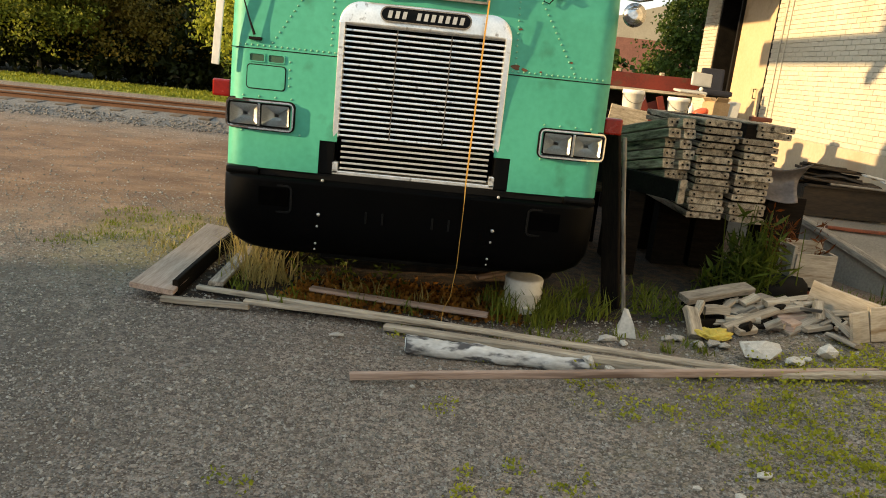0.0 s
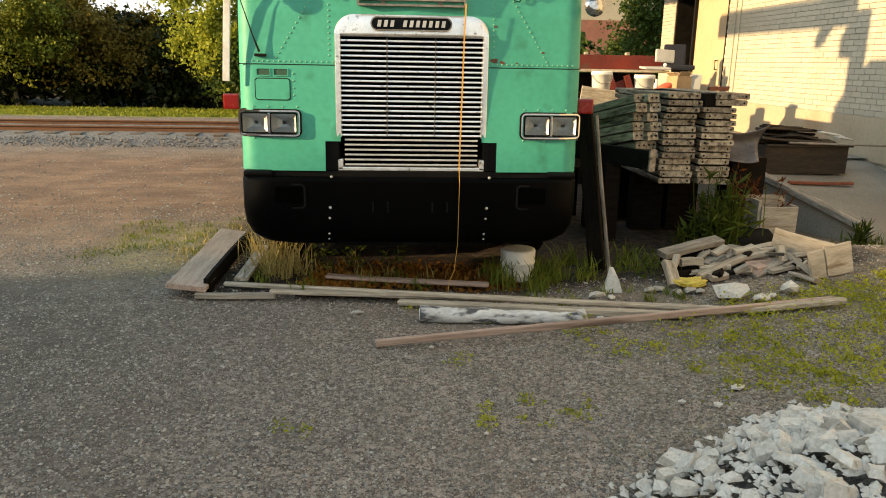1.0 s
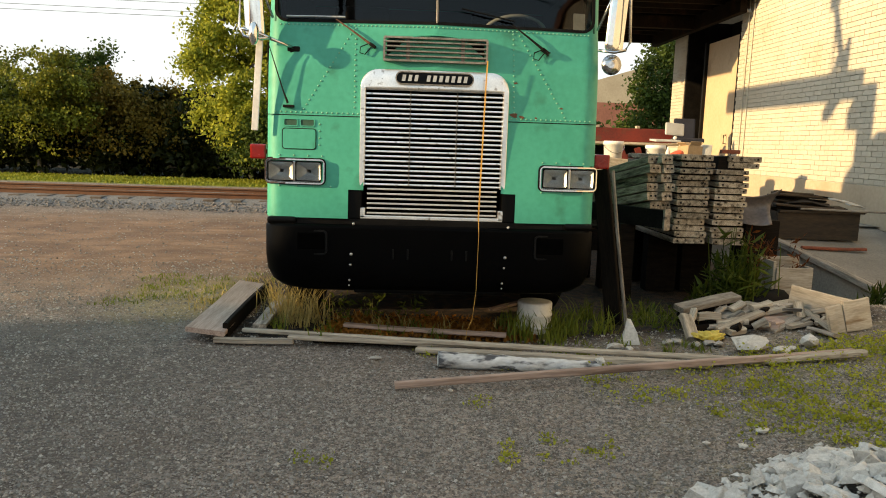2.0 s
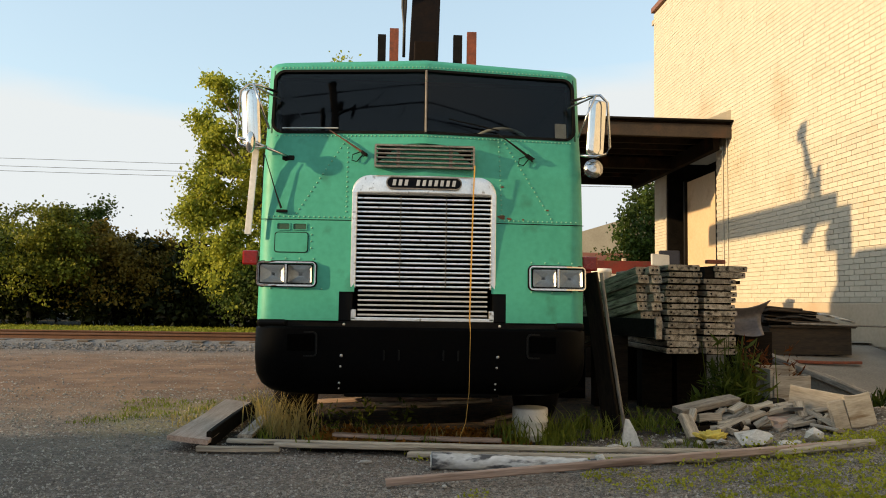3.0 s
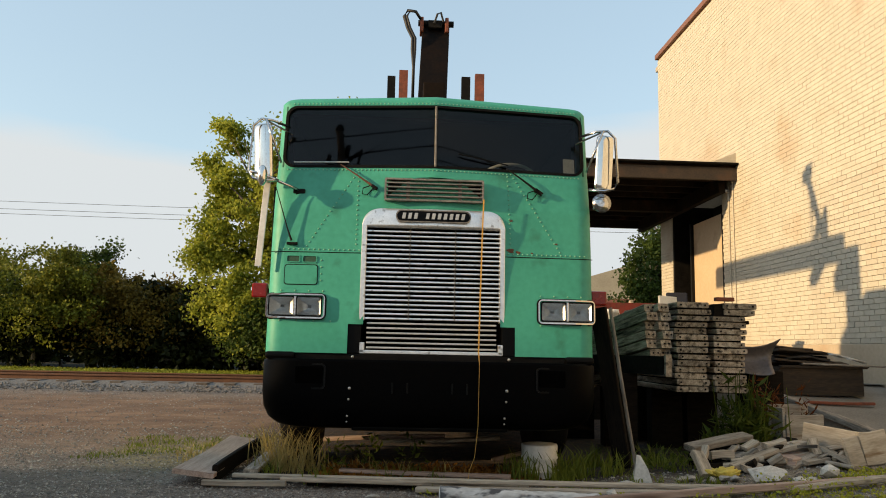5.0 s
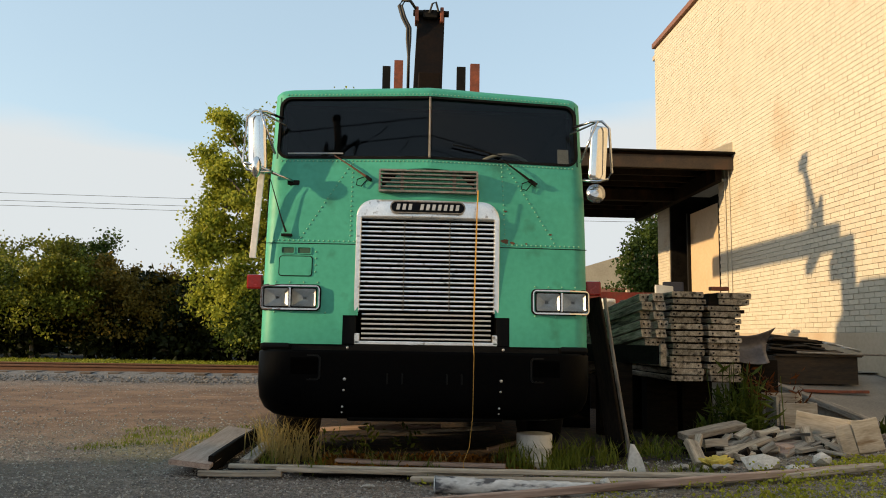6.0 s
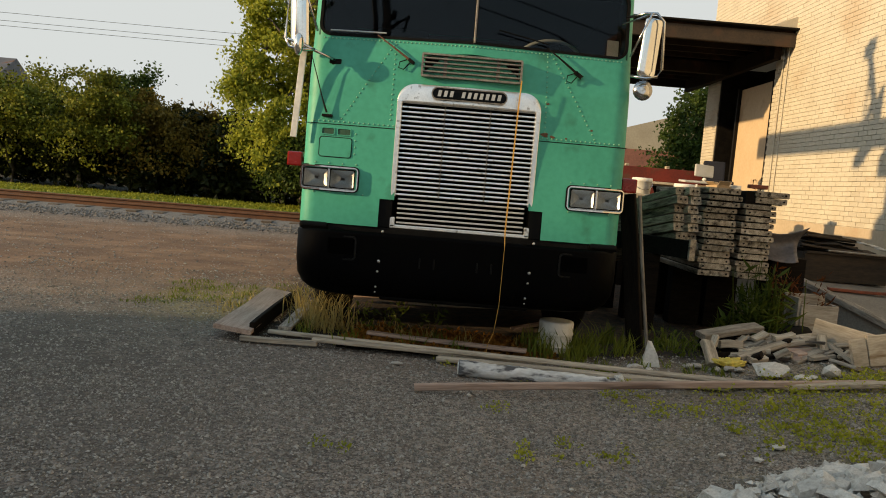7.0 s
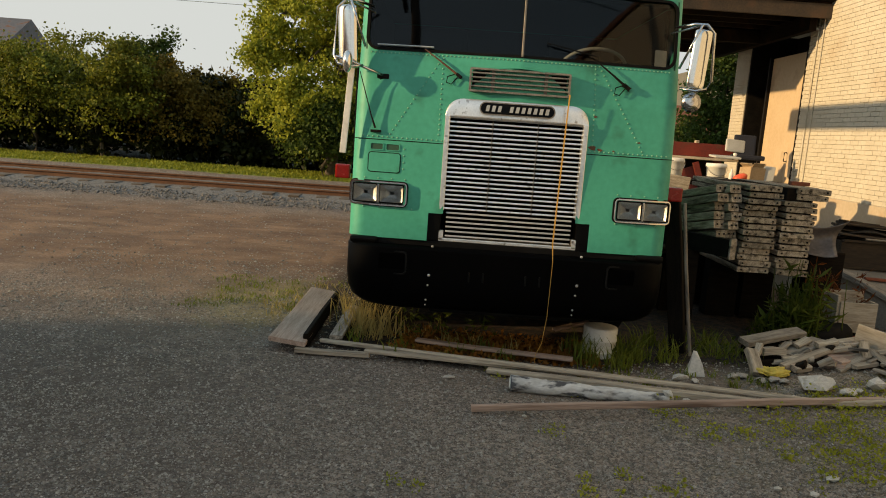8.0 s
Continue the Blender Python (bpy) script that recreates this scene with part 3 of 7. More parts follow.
def rise(x, y):
    """The yard climbs towards the brick wall, east of the truck."""
    f = min(1.0, max(0.0, (1.25 - y) / 0.9))
    return 0.10 * min(2.6, max(0.0, x - 0.8)) * f * f * (3 - 2 * f)


def lay(p):
    """A point of the level plan drawn towards the camera on to the climbing ground, keeping its place in view; also the
    scale that goes with it.
    """
    c, k = Vector((-0.17, -4.95, 1.30)), 1.0
    p = Vector(p)
    for _ in range(12):
        q = c + (p - c) * k
        k = 1 - rise(q.x, q.y) / c.z
    return c + (p - c) * k, k


def ground_height(x, y):
    h = rise(x, y) if x > 0.8 and -40 < y < 1.25 else 0.0
    h += 0.012 * noise.noise((x * 0.5, y * 0.5, 0)) + 0.006 * noise.noise((x * 2.3, y * 2.3, 3)) if abs(x) < 30 and abs(y) < 40 else 0.0
    if 9.6 < y < 13.4:
        h += 0.05
    return h - 0.006


def axis_steps(lo, hi, step, far):
    inner = list(np.arange(lo, hi + step / 2, step))
    out, d, p = [], step, hi
    while p < far:
        d *= 1.5
        p += d
        out.append(p)
    left, d, p = [], step, lo
    while p > -far:
        d *= 1.5
        p -= d
        left.append(p)
    return left[::-1] + inner + out


gx, gy = axis_steps(-9.0, 6.0, 0.10, 2500), axis_steps(-6.0, 14.0, 0.10, 2500)
g_verts = [(x, y, ground_height(x, y)) for y in gy for x in gx]
g_faces = [(j * len(gx) + i, j * len(gx) + i + 1, (j + 1) * len(gx) + i + 1, (j + 1) * len(gx) + i) for j in range(len(gy) - 1) for i in range(len(gx) - 1)]
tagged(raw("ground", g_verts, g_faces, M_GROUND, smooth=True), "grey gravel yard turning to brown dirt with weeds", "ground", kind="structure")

# ---- brick building with its loading canopy ----
WALL_X, WALL_FAR, WALL_TOP, WALL_NEAR = 5.344, 10.55, 7.46, -12.0
DOOR_Y0, DOOR_Y1, OPEN_Y1, OPEN_TOP = 7.42, 8.90, 9.86, 3.93
wall = thing("wall_east", (WALL_X, 0, 0), "tall cream brick wall, warm in low sun", "wall", kind="structure")
bm = bmesh.new()
T = 0.30
for y0, y1, z0, z1 in ((WALL_NEAR, DOOR_Y0, 0.0, WALL_TOP), (DOOR_Y0, OPEN_Y1, OPEN_TOP, WALL_TOP), (OPEN_Y1, WALL_FAR, 0.0, WALL_TOP)):
    box(bm, (0.012 + T / 2, (y0 + y1) / 2, (z0 + z1) / 2), (T, y1 - y0, z1 - z0))
part("mortar_body", bm, M_MORTAR, wall, "grey mortar behind the bricks")
COURSE, LENGTH, JOINT = 0.0667, 0.2032, 0.006
bricks_near, bricks_far = [], []
for k in range(int(WALL_TOP / COURSE)):
    z0 = k * COURSE + JOINT / 2
    z1 = z0 + COURSE - JOINT
    if z1 > WALL_TOP:
        continue
    y = WALL_NEAR + (k % 2) * LENGTH / 2
    while y < WALL_FAR:
        a, c = max(y, WALL_NEAR) + JOINT / 2, min(y + LENGTH, WALL_FAR) - JOINT / 2
        y += LENGTH
        spans = [(a, c)]
        if z1 < OPEN_TOP + 0.02:
            spans = [(a, min(c, DOOR_Y0)), (max(a, OPEN_Y1), c)]
        for a, c in spans:
            if c - a < 0.03:
                continue
            (bricks_near if c - a > 0.19 and 2.9 < a < 4.6 and 0.9 < z0 < 3.2 and len(bricks_near) < 300 else bricks_far).append((a, c, z0, z1))
rng = random.Random(4)
bv, bf = [], []
for a, c, z0, z1 in bricks_far:
    o, x = len(bv), -0.003 + rng.uniform(-0.0015, 0.0015)
    bv += [(x, a, z0), (x, c, z0), (x, c, z1), (x, a, z1), (0.02, a - 0.002, z0 - 0.002), (0.02, c + 0.002, z0 - 0.002), (0.02, c + 0.002, z1 + 0.002), (0.02, a - 0.002, z1 + 0.002)]
    bf += [(o, o + 3, o + 2, o + 1)] + [(o + i, o + (i + 1) % 4, o + 4 + (i + 1) % 4, o + 4 + i) for i in range(4)]
tagged(raw("bricks", bv, bf, M_BRICK, wall), kind="stuff")
bm = bmesh.new()
box(bm, (0.02, WALL_FAR / 2 - 6.0, WALL_TOP + 0.04), (0.16, WALL_FAR + 12.05, 0.11), bevel=0.01)
part("coping", bm, M_COPING, wall, "brown metal roof coping")
bm = bmesh.new()
box(bm, (T / 2 + 6, WALL_FAR - 0.1, WALL_TOP / 2), (12, 0.2, WALL_TOP))
box(bm, (6, -1, WALL_TOP - 0.2), (12, 2 * 11.7, 0.1))
part("back_wall", bm, M_MORTAR, wall)
# dark sheets cover the doorway's sides and back, imitating its inner shade
bm = bmesh.new()
box(bm, (0.9, (DOOR_Y0 + OPEN_Y1) / 2, OPEN_TOP / 2), (0.08, 3.4, OPEN_TOP))
box(bm, (0.5, DOOR_Y0 - 0.05, OPEN_TOP / 2), (0.9, 0.06, OPEN_TOP))
box(bm, (0.48, OPEN_Y1 - 0.035, OPEN_TOP / 2), (0.94, 0.06, OPEN_TOP))
part("doorway_lining", bm, M_DARK, wall, "dark sheets standing in for the shade inside the doorway")
part("plinth", boxed((-0.012, 4.6, 0.81), (0.026, 5.2, 0.50), bevel=0.004), M_PLINTH, wall, "smooth tan rendered foot of the wall")
# pale pipe strips that run up the wall beside the doorway
for yy in (6.95, 7.12):
    part("wall_pipe", tube(bmesh.new(), [(-0.02, yy, 0.6), (-0.02, yy, 3.9)], 0.012, 6), M_BRICK, wall, "thin painted pipe")

door = thing("door_1", (WALL_X + 0.10, DOOR_Y0 + 0.03, 0.60), "tan painted loading door, closed", "door", kind="structure")
bm = boxed((0, (DOOR_Y1 - DOOR_Y0) / 2, 1.40), (0.06, DOOR_Y1 - DOOR_Y0 - 0.05, 2.80), bevel=0.004)
part("door_leaf", bm, M_DOOR, door)
part("door_handle", tube(bmesh.new(), [(-0.05, 0.35, 0.95), (-0.09, 0.35, 0.95), (-0.09, 0.35, 1.1), (-0.05, 0.35, 1.1)], 0.012, 8), M_DARK, door, "dark pull handle")
bm = bmesh.new()
for c, s in (((-0.02, DOOR_Y1 - DOOR_Y0, 1.41), (0.14, 0.06, 2.82)), ((-0.02, 0.0, 1.41), (0.16, 0.05, 2.82))):
    box(bm, c, s, bevel=0.004)
part("door_frame", bm, M_DARK, door, "dark steel door frame")

canopy = thing("canopy", (WALL_X, 6.84, 4.08), "low brown steel canopy over the loading doors", "canopy", kind="structure")
CL, CD = 3.75, 4.6                  # reach from the wall, depth along the wall
part("roof_deck", boxed((-CL / 2, CD / 2, -0.03), (CL, CD, 0.05), bevel=0.006), M_CANOPY, canopy)
part("front_fascia", boxed((-CL / 2, -0.02, -0.16), (CL + 0.04, 0.05, 0.22), bevel=0.006), M_FASCIA, canopy)
part("roof_edge", boxed((-CL / 2, -0.05, 0.005), (CL + 0.1, 0.16, 0.03), bevel=0.006), M_DARK, canopy, "black tar roof edge")
part("back_fascia", boxed((-CL / 2, CD, -0.2), (CL, 0.06, 0.3), bevel=0.006), M_CANOPY, canopy)
part("side_fascia", boxed((-CL, CD / 2, -0.2), (0.06, CD, 0.3), bevel=0.006), M_CANOPY, canopy)
for k in range(9):
    part("joist", boxed((-CL / 2, 0.35 + k * 0.5, -0.13), (CL - 0.1, 0.06, 0.14)), M_CANOPY, canopy)
part("cross_beam", boxed((-CL / 2, 2.2, -0.30), (CL - 0.2, 0.14, 0.22), bevel=0.006), M_CANOPY, canopy, "steel cross beam")
part("wall_beam", boxed((-0.16, 2.4, -0.30), (0.12, 4.4, 0.26), bevel=0.006), M_CANOPY, canopy)
bm = bmesh.new()
wv = [bm.verts.new(p) for p in ((-0.50, -0.03, 0.01), (0.0, -0.03, 0.01), (0.0, -0.03, 0.22), (-0.50, 0.01, 0.01), (0.0, 0.01, 0.01), (0.0, 0.01, 0.22))]
for f in ((0, 1, 2), (3, 5, 4), (0, 2, 5, 3), (1, 4, 5, 2), (0, 3, 4, 1)):
    bm.faces.new([wv[i] for i in f])
part("flashing", bm, M_BRICK, canopy, "triangular roof flashing at the wall")
part("wall_lamp", boxed((-0.10, 0.30, -0.38), (0.20, 0.07, 0.05), bevel=0.01), M_GREYFAB, canopy, "small pale lamp arm")
part("post", boxed((-CL + 0.1, CD - 0.1, -2.15), (0.12, 0.12, 3.7)), M_DARK, canopy)

apron = bmesh.new()
ys = [1.30 + 0.1 * k for k in range(20)] + [3.3, 12.0]
rows_a = []
for y in ys:
    xl = 3.76 + 0.36 * max(0, 2.75 - y)
    xr = WALL_X + 1.0
    rows_a.append([apron.verts.new((xl, y + 0.0, -0.1)), apron.verts.new((xl, y, ramp_height(xl, y))), apron.verts.new((xr, y + (0.25 if y < 3.2 else 0), ramp_height(xr, y))), apron.verts.new((xr, y, -0.1))])
for a, c in zip(rows_a, rows_a[1:]):
    for i in range(3):
        apron.faces.new((a[i], a[i + 1], c[i + 1], c[i]))
apron.faces.new(rows_a[0])
bmesh.ops.recalc_face_normals(apron, faces=apron.faces)
tagged(part("concrete_apron", apron, M_CONC), "stained concrete apron sloping up to the brick wall", "pavement", kind="structure")

# unseen building added outside the view, placed to shade the front of the yard
side = thing("shade_building_west", (-25.0, -6.82, 0), "unseen brick building added to shade the yard", "building", kind="structure")
part("wall", boxed((-3, -30, 3.6), (6, 60, 7.2)), M_FARBRICK, side)
part("roof", boxed((-3, -30, 7.25), (6.0, 60.0, 0.1)), M_COPING, side)

# ---- the truck ----
truck = thing("truck", (0, 0, 0), "old green cab-over truck, riveted panels, black bumper", "truck")
CAB_W, CAB_R, CAB_BACK = 1.153, 0.12, 2.38


def ramped(z, table):
    for (z0, v0), (z1, v1) in zip(table, table[1:]):
        if z <= z1:
            return v0 + (v1 - v0) * max(0.0, (z - z0) / (z1 - z0))
    return table[-1][1]


def front_y(x, z):
    """The face of the cab: a shallow V in plan, upright below, raked back at the windscreen."""
    mid = ramped(z, ((0.84, 0.0), (1.55, 0.015), (1.9, 0.03), (2.12, 0.042), (2.20, 0.05), (2.66, 0.12), (2.72, 0.13), (2.8, 0.15)))
    vee = ramped(z, ((0.84, 0.037), (1.55, 0.052), (1.9, 0.071), (2.2, 0.127), (2.7, 0.135)))
    return mid + vee * min(1.0, abs(x) / 1.1)


def outline(z, inset=0.0):
    """The cab's plan at a height, from its back left round the face to its back right."""
    w, r = CAB_W - inset, CAB_R
    xs = [-(w - r) + 2 * (w - r) * k / 100 for k in range(101)]
    face = [(x, front_y(x, z) + inset) for x in xs]
    cx, cy = w - r, front_y(w - r, z) + inset + r
    arc = [(cx + r * math.sin(radians(a)), cy - r * math.cos(radians(a))) for a in (12, 25, 40, 55, 70, 90)]
    rear = [(w, cy + 0.3), (w, CAB_BACK)]
    right = arc + rear
    return [(-x, y) for x, y in right[::-1]] + face + right


WS_W, WS_H, WS_Z = 2.195, 0.472, 2.430      # windscreen opening: width, height, middle


def in_screen(x, z, grow=0.0):
    w, h, r = WS_W / 2 + grow, WS_H / 2 + grow, 0.08 + grow
    dx, dz = abs(x) - (w - r), abs(z - WS_Z) - (h - r)
    if dx > 0 and dz > 0:
        return dx * dx + dz * dz < r * r
    return dx < r and dz < r


cab_z = [0.862 + 0.02 * k for k in range(93)]
cab_rows = [(z, 0.0) for z in cab_z] + [(2.714, 0.006), (2.734, 0.020), (2.746, 0.044), (2.752, 0.08)]
bm = bmesh.new()
grid = [[bm.verts.new((x, y, z + 0.012 * (1 - min(1, abs(x))) * (1 if z > 2.70 else 0))) for x, y in outline(z, i)] for z, i in cab_rows]
for a, c in zip(grid, grid[1:]):
    for k in range(len(a) - 1):
        mx = (a[k].co.x + a[k + 1].co.x + c[k].co.x + c[k + 1].co.x) / 4
        mz = (a[k].co.z + c[k].co.z) / 2
        on_face = abs(mx) < 1.125 and a[k].co.y < 0.9
        if on_face and (in_screen(mx, mz) or (abs(abs(mx) - 0.946) < 0.19 and abs(mz - 1.178) < 0.068) or (abs(mx) < 0.582 and mz < 1.062) or (abs(mx) < 0.47 and mz < 1.76)):
            continue
        bm.faces.new((a[k], a[k + 1], c[k + 1], c[k]))
    bm.faces.new((a[-1], a[0], c[0], c[-1]))
bm.faces.new(grid[-1])
bmesh.ops.delete(bm, geom=[v for v in bm.verts if not v.link_faces], context="VERTS")
bmesh.ops.recalc_face_normals(bm, faces=bm.faces)
cab = part("cab", bm, M_GREEN, truck, "faded green riveted cab shell", smooth=True)
bm = bmesh.new()
for c, s in (((0, 2.28, 1.76), (2.2, 0.04, 1.78)), ((-1.10, 1.4, 1.76), (0.03, 1.8, 1.78)), ((1.10, 1.4, 1.76), (0.03, 1.8, 1.78)),
             ((0, 1.2, 0.9), (2.2, 1.9, 0.04)), ((0, 1.4, 2.68), (2.2, 1.8, 0.03)), ((0, 0.55, 1.56), (2.16, 0.5, 1.2))):
    box(bm, c, s)
part("cab_lining", bm, M_CLOTH, truck, "dark cab interior and dashboard")
for sx in (-1, 1):
    seat = part("seat", boxed((sx * 0.6, 1.45, 1.95), (0.5, 0.5, 0.16), bevel=0.04), M_CLOTH, truck, "dark cloth seat")
    part("backrest", boxed((sx * 0.6, 1.72, 2.26), (0.48, 0.14, 0.62), bevel=0.05), M_CLOTH, seat)
wheel_m = Matrix.Translation((0.60, 0.66, 2.20)) @ Euler((radians(-32), 0, 0)).to_matrix().to_4x4()
bm = bmesh.new()
tube(bm, [wheel_m @ Vector((0.25 * math.cos(k * math.tau / 28), 0.25 * math.sin(k * math.tau / 28), 0)) for k in range(28)], 0.014, 8, closed=True)
steer = part("steering_wheel", bm, M_GREYFAB, truck, "large grey steering wheel", smooth=True)
bm = bmesh.new()
for a in (90, 210, 330):
    tube(bm, [wheel_m @ Vector((0, 0, 0)), wheel_m @ Vector((0.25 * math.cos(radians(a)), 0.25 * math.sin(radians(a)), 0))], 0.012, 6)
part("spokes", bm, M_BLACK, steer)

# windscreen: two panes, rubber gasket, centre bar
for sx in (-1, 1):
    bm = bmesh.new()
    cells = [[None] * 14 for _ in range(8)]
    for j in range(8):
        for i in range(14):
            x, z = sx * (0.012 + 1.095 * i / 13), 2.188 + 0.484 * j / 7
            cells[j][i] = bm.verts.new((x, front_y(x, z) + 0.012, z))
    for j in range(7):
        for i in range(13):
            quad = (cells[j][i], cells[j][i + 1], cells[j + 1][i + 1], cells[j + 1][i])
            bm.faces.new(quad if sx > 0 else quad[::-1])
    pane = part("windscreen_pane", bm, M_GLASS, truck, "dark tinted windscreen pane", smooth=True)
    pane.visible_shadow = False
fine_out, fine_in = rounded(WS_W + 0.016, WS_H + 0.017, 0.087, 10, 0, WS_Z), rounded(WS_W - 0.024, WS_H - 0.021, 0.071, 10, 0, WS_Z)


def thicken(pts, n=12):
    out = []
    for i, p in enumerate(pts):
        q = pts[(i + 1) % len(pts)]
        k = n if math.dist(p, q) > 0.3 else 1
        out += [(p[0] + (q[0] - p[0]) * j / k, p[1] + (q[1] - p[1]) * j / k) for j in range(k)]
    return out


bm = ring_plate(bmesh.new(), thicken(fine_out, 16), thicken(fine_in, 16), lambda x, z: front_y(x, z) - 0.006, 0.018)
part("windscreen_gasket", bm, M_RUBBER, truck, "black rubber windscreen gasket")
bm = bmesh.new()
tube(bm, [(0, front_y(0, 2.195 + 0.47 * k / 5) - 0.004, 2.195 + 0.47 * k / 5) for k in range(6)], 0.008, 6)
part("centre_bar", bm, M_VENT, truck, "windscreen centre bar")

# seams and rivets
for x0, x1 in ((-1.14, -0.50), (0.50, 1.14)):
    bm = bmesh.new()
    tube(bm, [(x0 + (x1 - x0) * k / 10, front_y(x0 + (x1 - x0) * k / 10, 1.558) - 0.001 + (0.02 if abs(x0 + (x1 - x0) * k / 10) > 1.08 else 0), 1.558) for k in range(11)], 0.003, 5)
    part("panel_seam", bm, M_DARK, cab, "dark seam between cab panels")
riv = bmesh.new()


def rivet_row(x0, z0, x1, z1, step=0.033, r=0.0072):
    n = max(2, int(math.dist((x0, z0), (x1, z1)) / step))
    for k in range(n + 1):
        x, z = x0 + (x1 - x0) * k / n, z0 + (z1 - z0) * k / n
        m = Matrix.Translation((x, front_y(x, z) - 0.001, z)) @ Matrix.Diagonal((1, 0.75, 1, 1))
        bmesh.ops.create_icosphere(riv, subdivisions=1, radius=r, matrix=m)


rivet_row(-1.06, 2.168, 1.06, 2.168, 0.028)
rivet_row(-1.05, 2.690, 1.05, 2.690, 0.028)
rivet_row(-1.08, 1.578, -0.52, 1.578)
rivet_row(0.53, 1.578, 1.08, 1.578)
rivet_row(-0.545, 2.15, -0.545, 1.62, 0.034)
rivet_row(0.525, 2.15, 0.545, 1.62, 0.034)
rivet_row(-0.56, 2.14, -0.89, 1.60, 0.036)
rivet_row(0.57, 2.14, 0.90, 1.60, 0.036)
rivet_row(-0.78, 1.50, -0.78, 1.36, 0.04)
rivet_row(-1.05, 1.285, -0.76, 1.285, 0.09)
rivet_row(-1.05, 1.078, -0.70, 1.078, 0.10)
rivet_row(0.76, 1.285, 1.05, 1.285, 0.09)
rivet_row(0.76, 1.078, 1.05, 1.078, 0.10)
tagged(part("rivets", riv, M_RIVET, cab, "rows of painted rivets", smooth=True), kind="stuff")
for x0, z0, r in ((0.545, 1.60, 0.03), (0.60, 1.592, 0.018), (0.55, 1.82, 0.014), (0.70, 1.588, 0.012), (0.875, 1.66, 0.012)):
    bm = bmesh.new()
    pts = []
    rr = random.Random(int(x0 * 1000))
    for k in range(9):
        a = k * math.tau / 9
        q = r * rr.uniform(0.5, 1.2)
        pts.append((x0 + q * math.cos(a), z0 + 0.6 * q * math.sin(a)))
    plate(bm, pts, lambda x, z: front_y(x, z) - 0.003, 0.004)
    part("rust_spot", bm, M_RAIL, cab, "rust spot where paint has gone")

# small vents and access panel on the face
for x0, x1 in ((-1.025, -0.928), (-0.914, -0.812)):
    vent = part("small_vent", ring_plate(bmesh.new(), rounded(x1 - x0, 0.052, 0.01, 3, (x0 + x1) / 2, 1.508), rounded(x1 - x0 - 0.012, 0.040, 0.008, 3, (x0 + x1) / 2, 1.508), lambda x, z: front_y(x, z) - 0.006, 0.012), M_GREEN, cab)
    # vent opening is a plate in darker green, its shade painted on
    part("vent_hole", plate(bmesh.new(), rounded(x1 - x0 - 0.010, 0.042, 0.008, 3, (x0 + x1) / 2, 1.508), lambda x, z: front_y(x, z) - 0.0015, 0.004), surface("vent_shadow_green", (0.012, 0.06, 0.035), (0.02, 0.08, 0.05), 0.7), vent, "darker green plate painted as the shaded vent opening")
panel = part("access_panel", plate(bmesh.new(), rounded(0.222, 0.132, 0.018, 4, -0.918, 1.398), lambda x, z: front_y(x, z) - 0.006, 0.01), M_GREEN, cab)
part("panel_gap", ring_plate(bmesh.new(), rounded(0.234, 0.144, 0.022, 4, -0.918, 1.398), rounded(0.224, 0.134, 0.018, 4, -0.918, 1.398), lambda x, z: front_y(x, z) - 0.003, 0.006), M_DARK, panel, "dark gap round the panel")

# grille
# shade behind the slats drawn as one matt black sheet
grille = part("grille", boxed((0, 0.10, 1.33), (1.16, 0.02, 0.94)), M_VOID, truck, "matt black sheet standing in for the shade behind the slats")
for sx in (-1, 1):
    part("grille_side", boxed((sx * 0.487, -0.005, 1.425), (0.036, 0.075, 0.672), bevel=0.006), M_ALU, grille, "polished side rail")
    part("grille_tab", boxed((sx * 0.482, -0.005, 0.905), (0.040, 0.05, 0.07), bevel=0.004), M_ALU, grille)
    part("notch_cover", boxed((sx * 0.535, 0.03, 0.965), (0.10, 0.12, 0.215), bevel=0.01), M_BLACK, grille, "black bracket beside the grille")
slat_bm = boxed((0, 0, 0), (0.94, 0.016, 0.0130), Euler((radians(-6), 0, 0)).to_matrix().to_4x4(), bevel=0.004)
slat = part("slat", slat_bm, M_ALU, grille)
slat.matrix_basis = pose(0, -0.030, 1.105)
for k in range(1, 21):
    shared("slat", slat.data, grille, pose(0, -0.030 + 0.0005 * k, 1.105 + k * 0.0322, random.uniform(-2, 2), 0, 0))
low_bm = boxed((0, 0, 0), (0.90, 0.016, 0.0125), Euler((radians(-6), 0, 0)).to_matrix().to_4x4(), bevel=0.003)
M_DULL = surface("dull_lower_slat", (0.42, 0.41, 0.39), (0.60, 0.59, 0.57), 0.5, 0.7, scale=14, fine=80, bump=0.1, depth=0.002)
low = part("lower_slat", low_bm, M_DULL, grille)
low.matrix_basis = pose(0, -0.022, 0.905)
for k in range(1, 6):
    shared("lower_slat", low.data, grille, pose(0, -0.022, 0.905 + k * 0.0334))
part("bottom_bar", boxed((0, -0.005, 0.876), (0.995, 0.05, 0.024), bevel=0.004), M_ALU, grille, "bright bottom bar")
bm = bmesh.new()
for x in (-0.33, -0.08, 0.22, 0.40):
    box(bm, (x, -0.024, 0.876), (0.02, 0.01, 0.008), bevel=0.002)
part("bar_bolts", bm, M_DARK, grille)
for x in (-0.165, 0.155):
    bm = bmesh.new()
    box(bm, (x, 0.0, 1.43), (0.005, 0.008, 0.66))
    for k in range(21):
        box(bm, (x, -0.042 + 0.0005 * k, 1.108 + k * 0.0322), (0.008, 0.010, 0.0125), bevel=0.003)
    part("slat_clip", bm, M_VENT, grille, "vertical tie with a clip on each slat")
GRILLE_Y = 0.067
bm = bmesh.new()
cap_rows = []
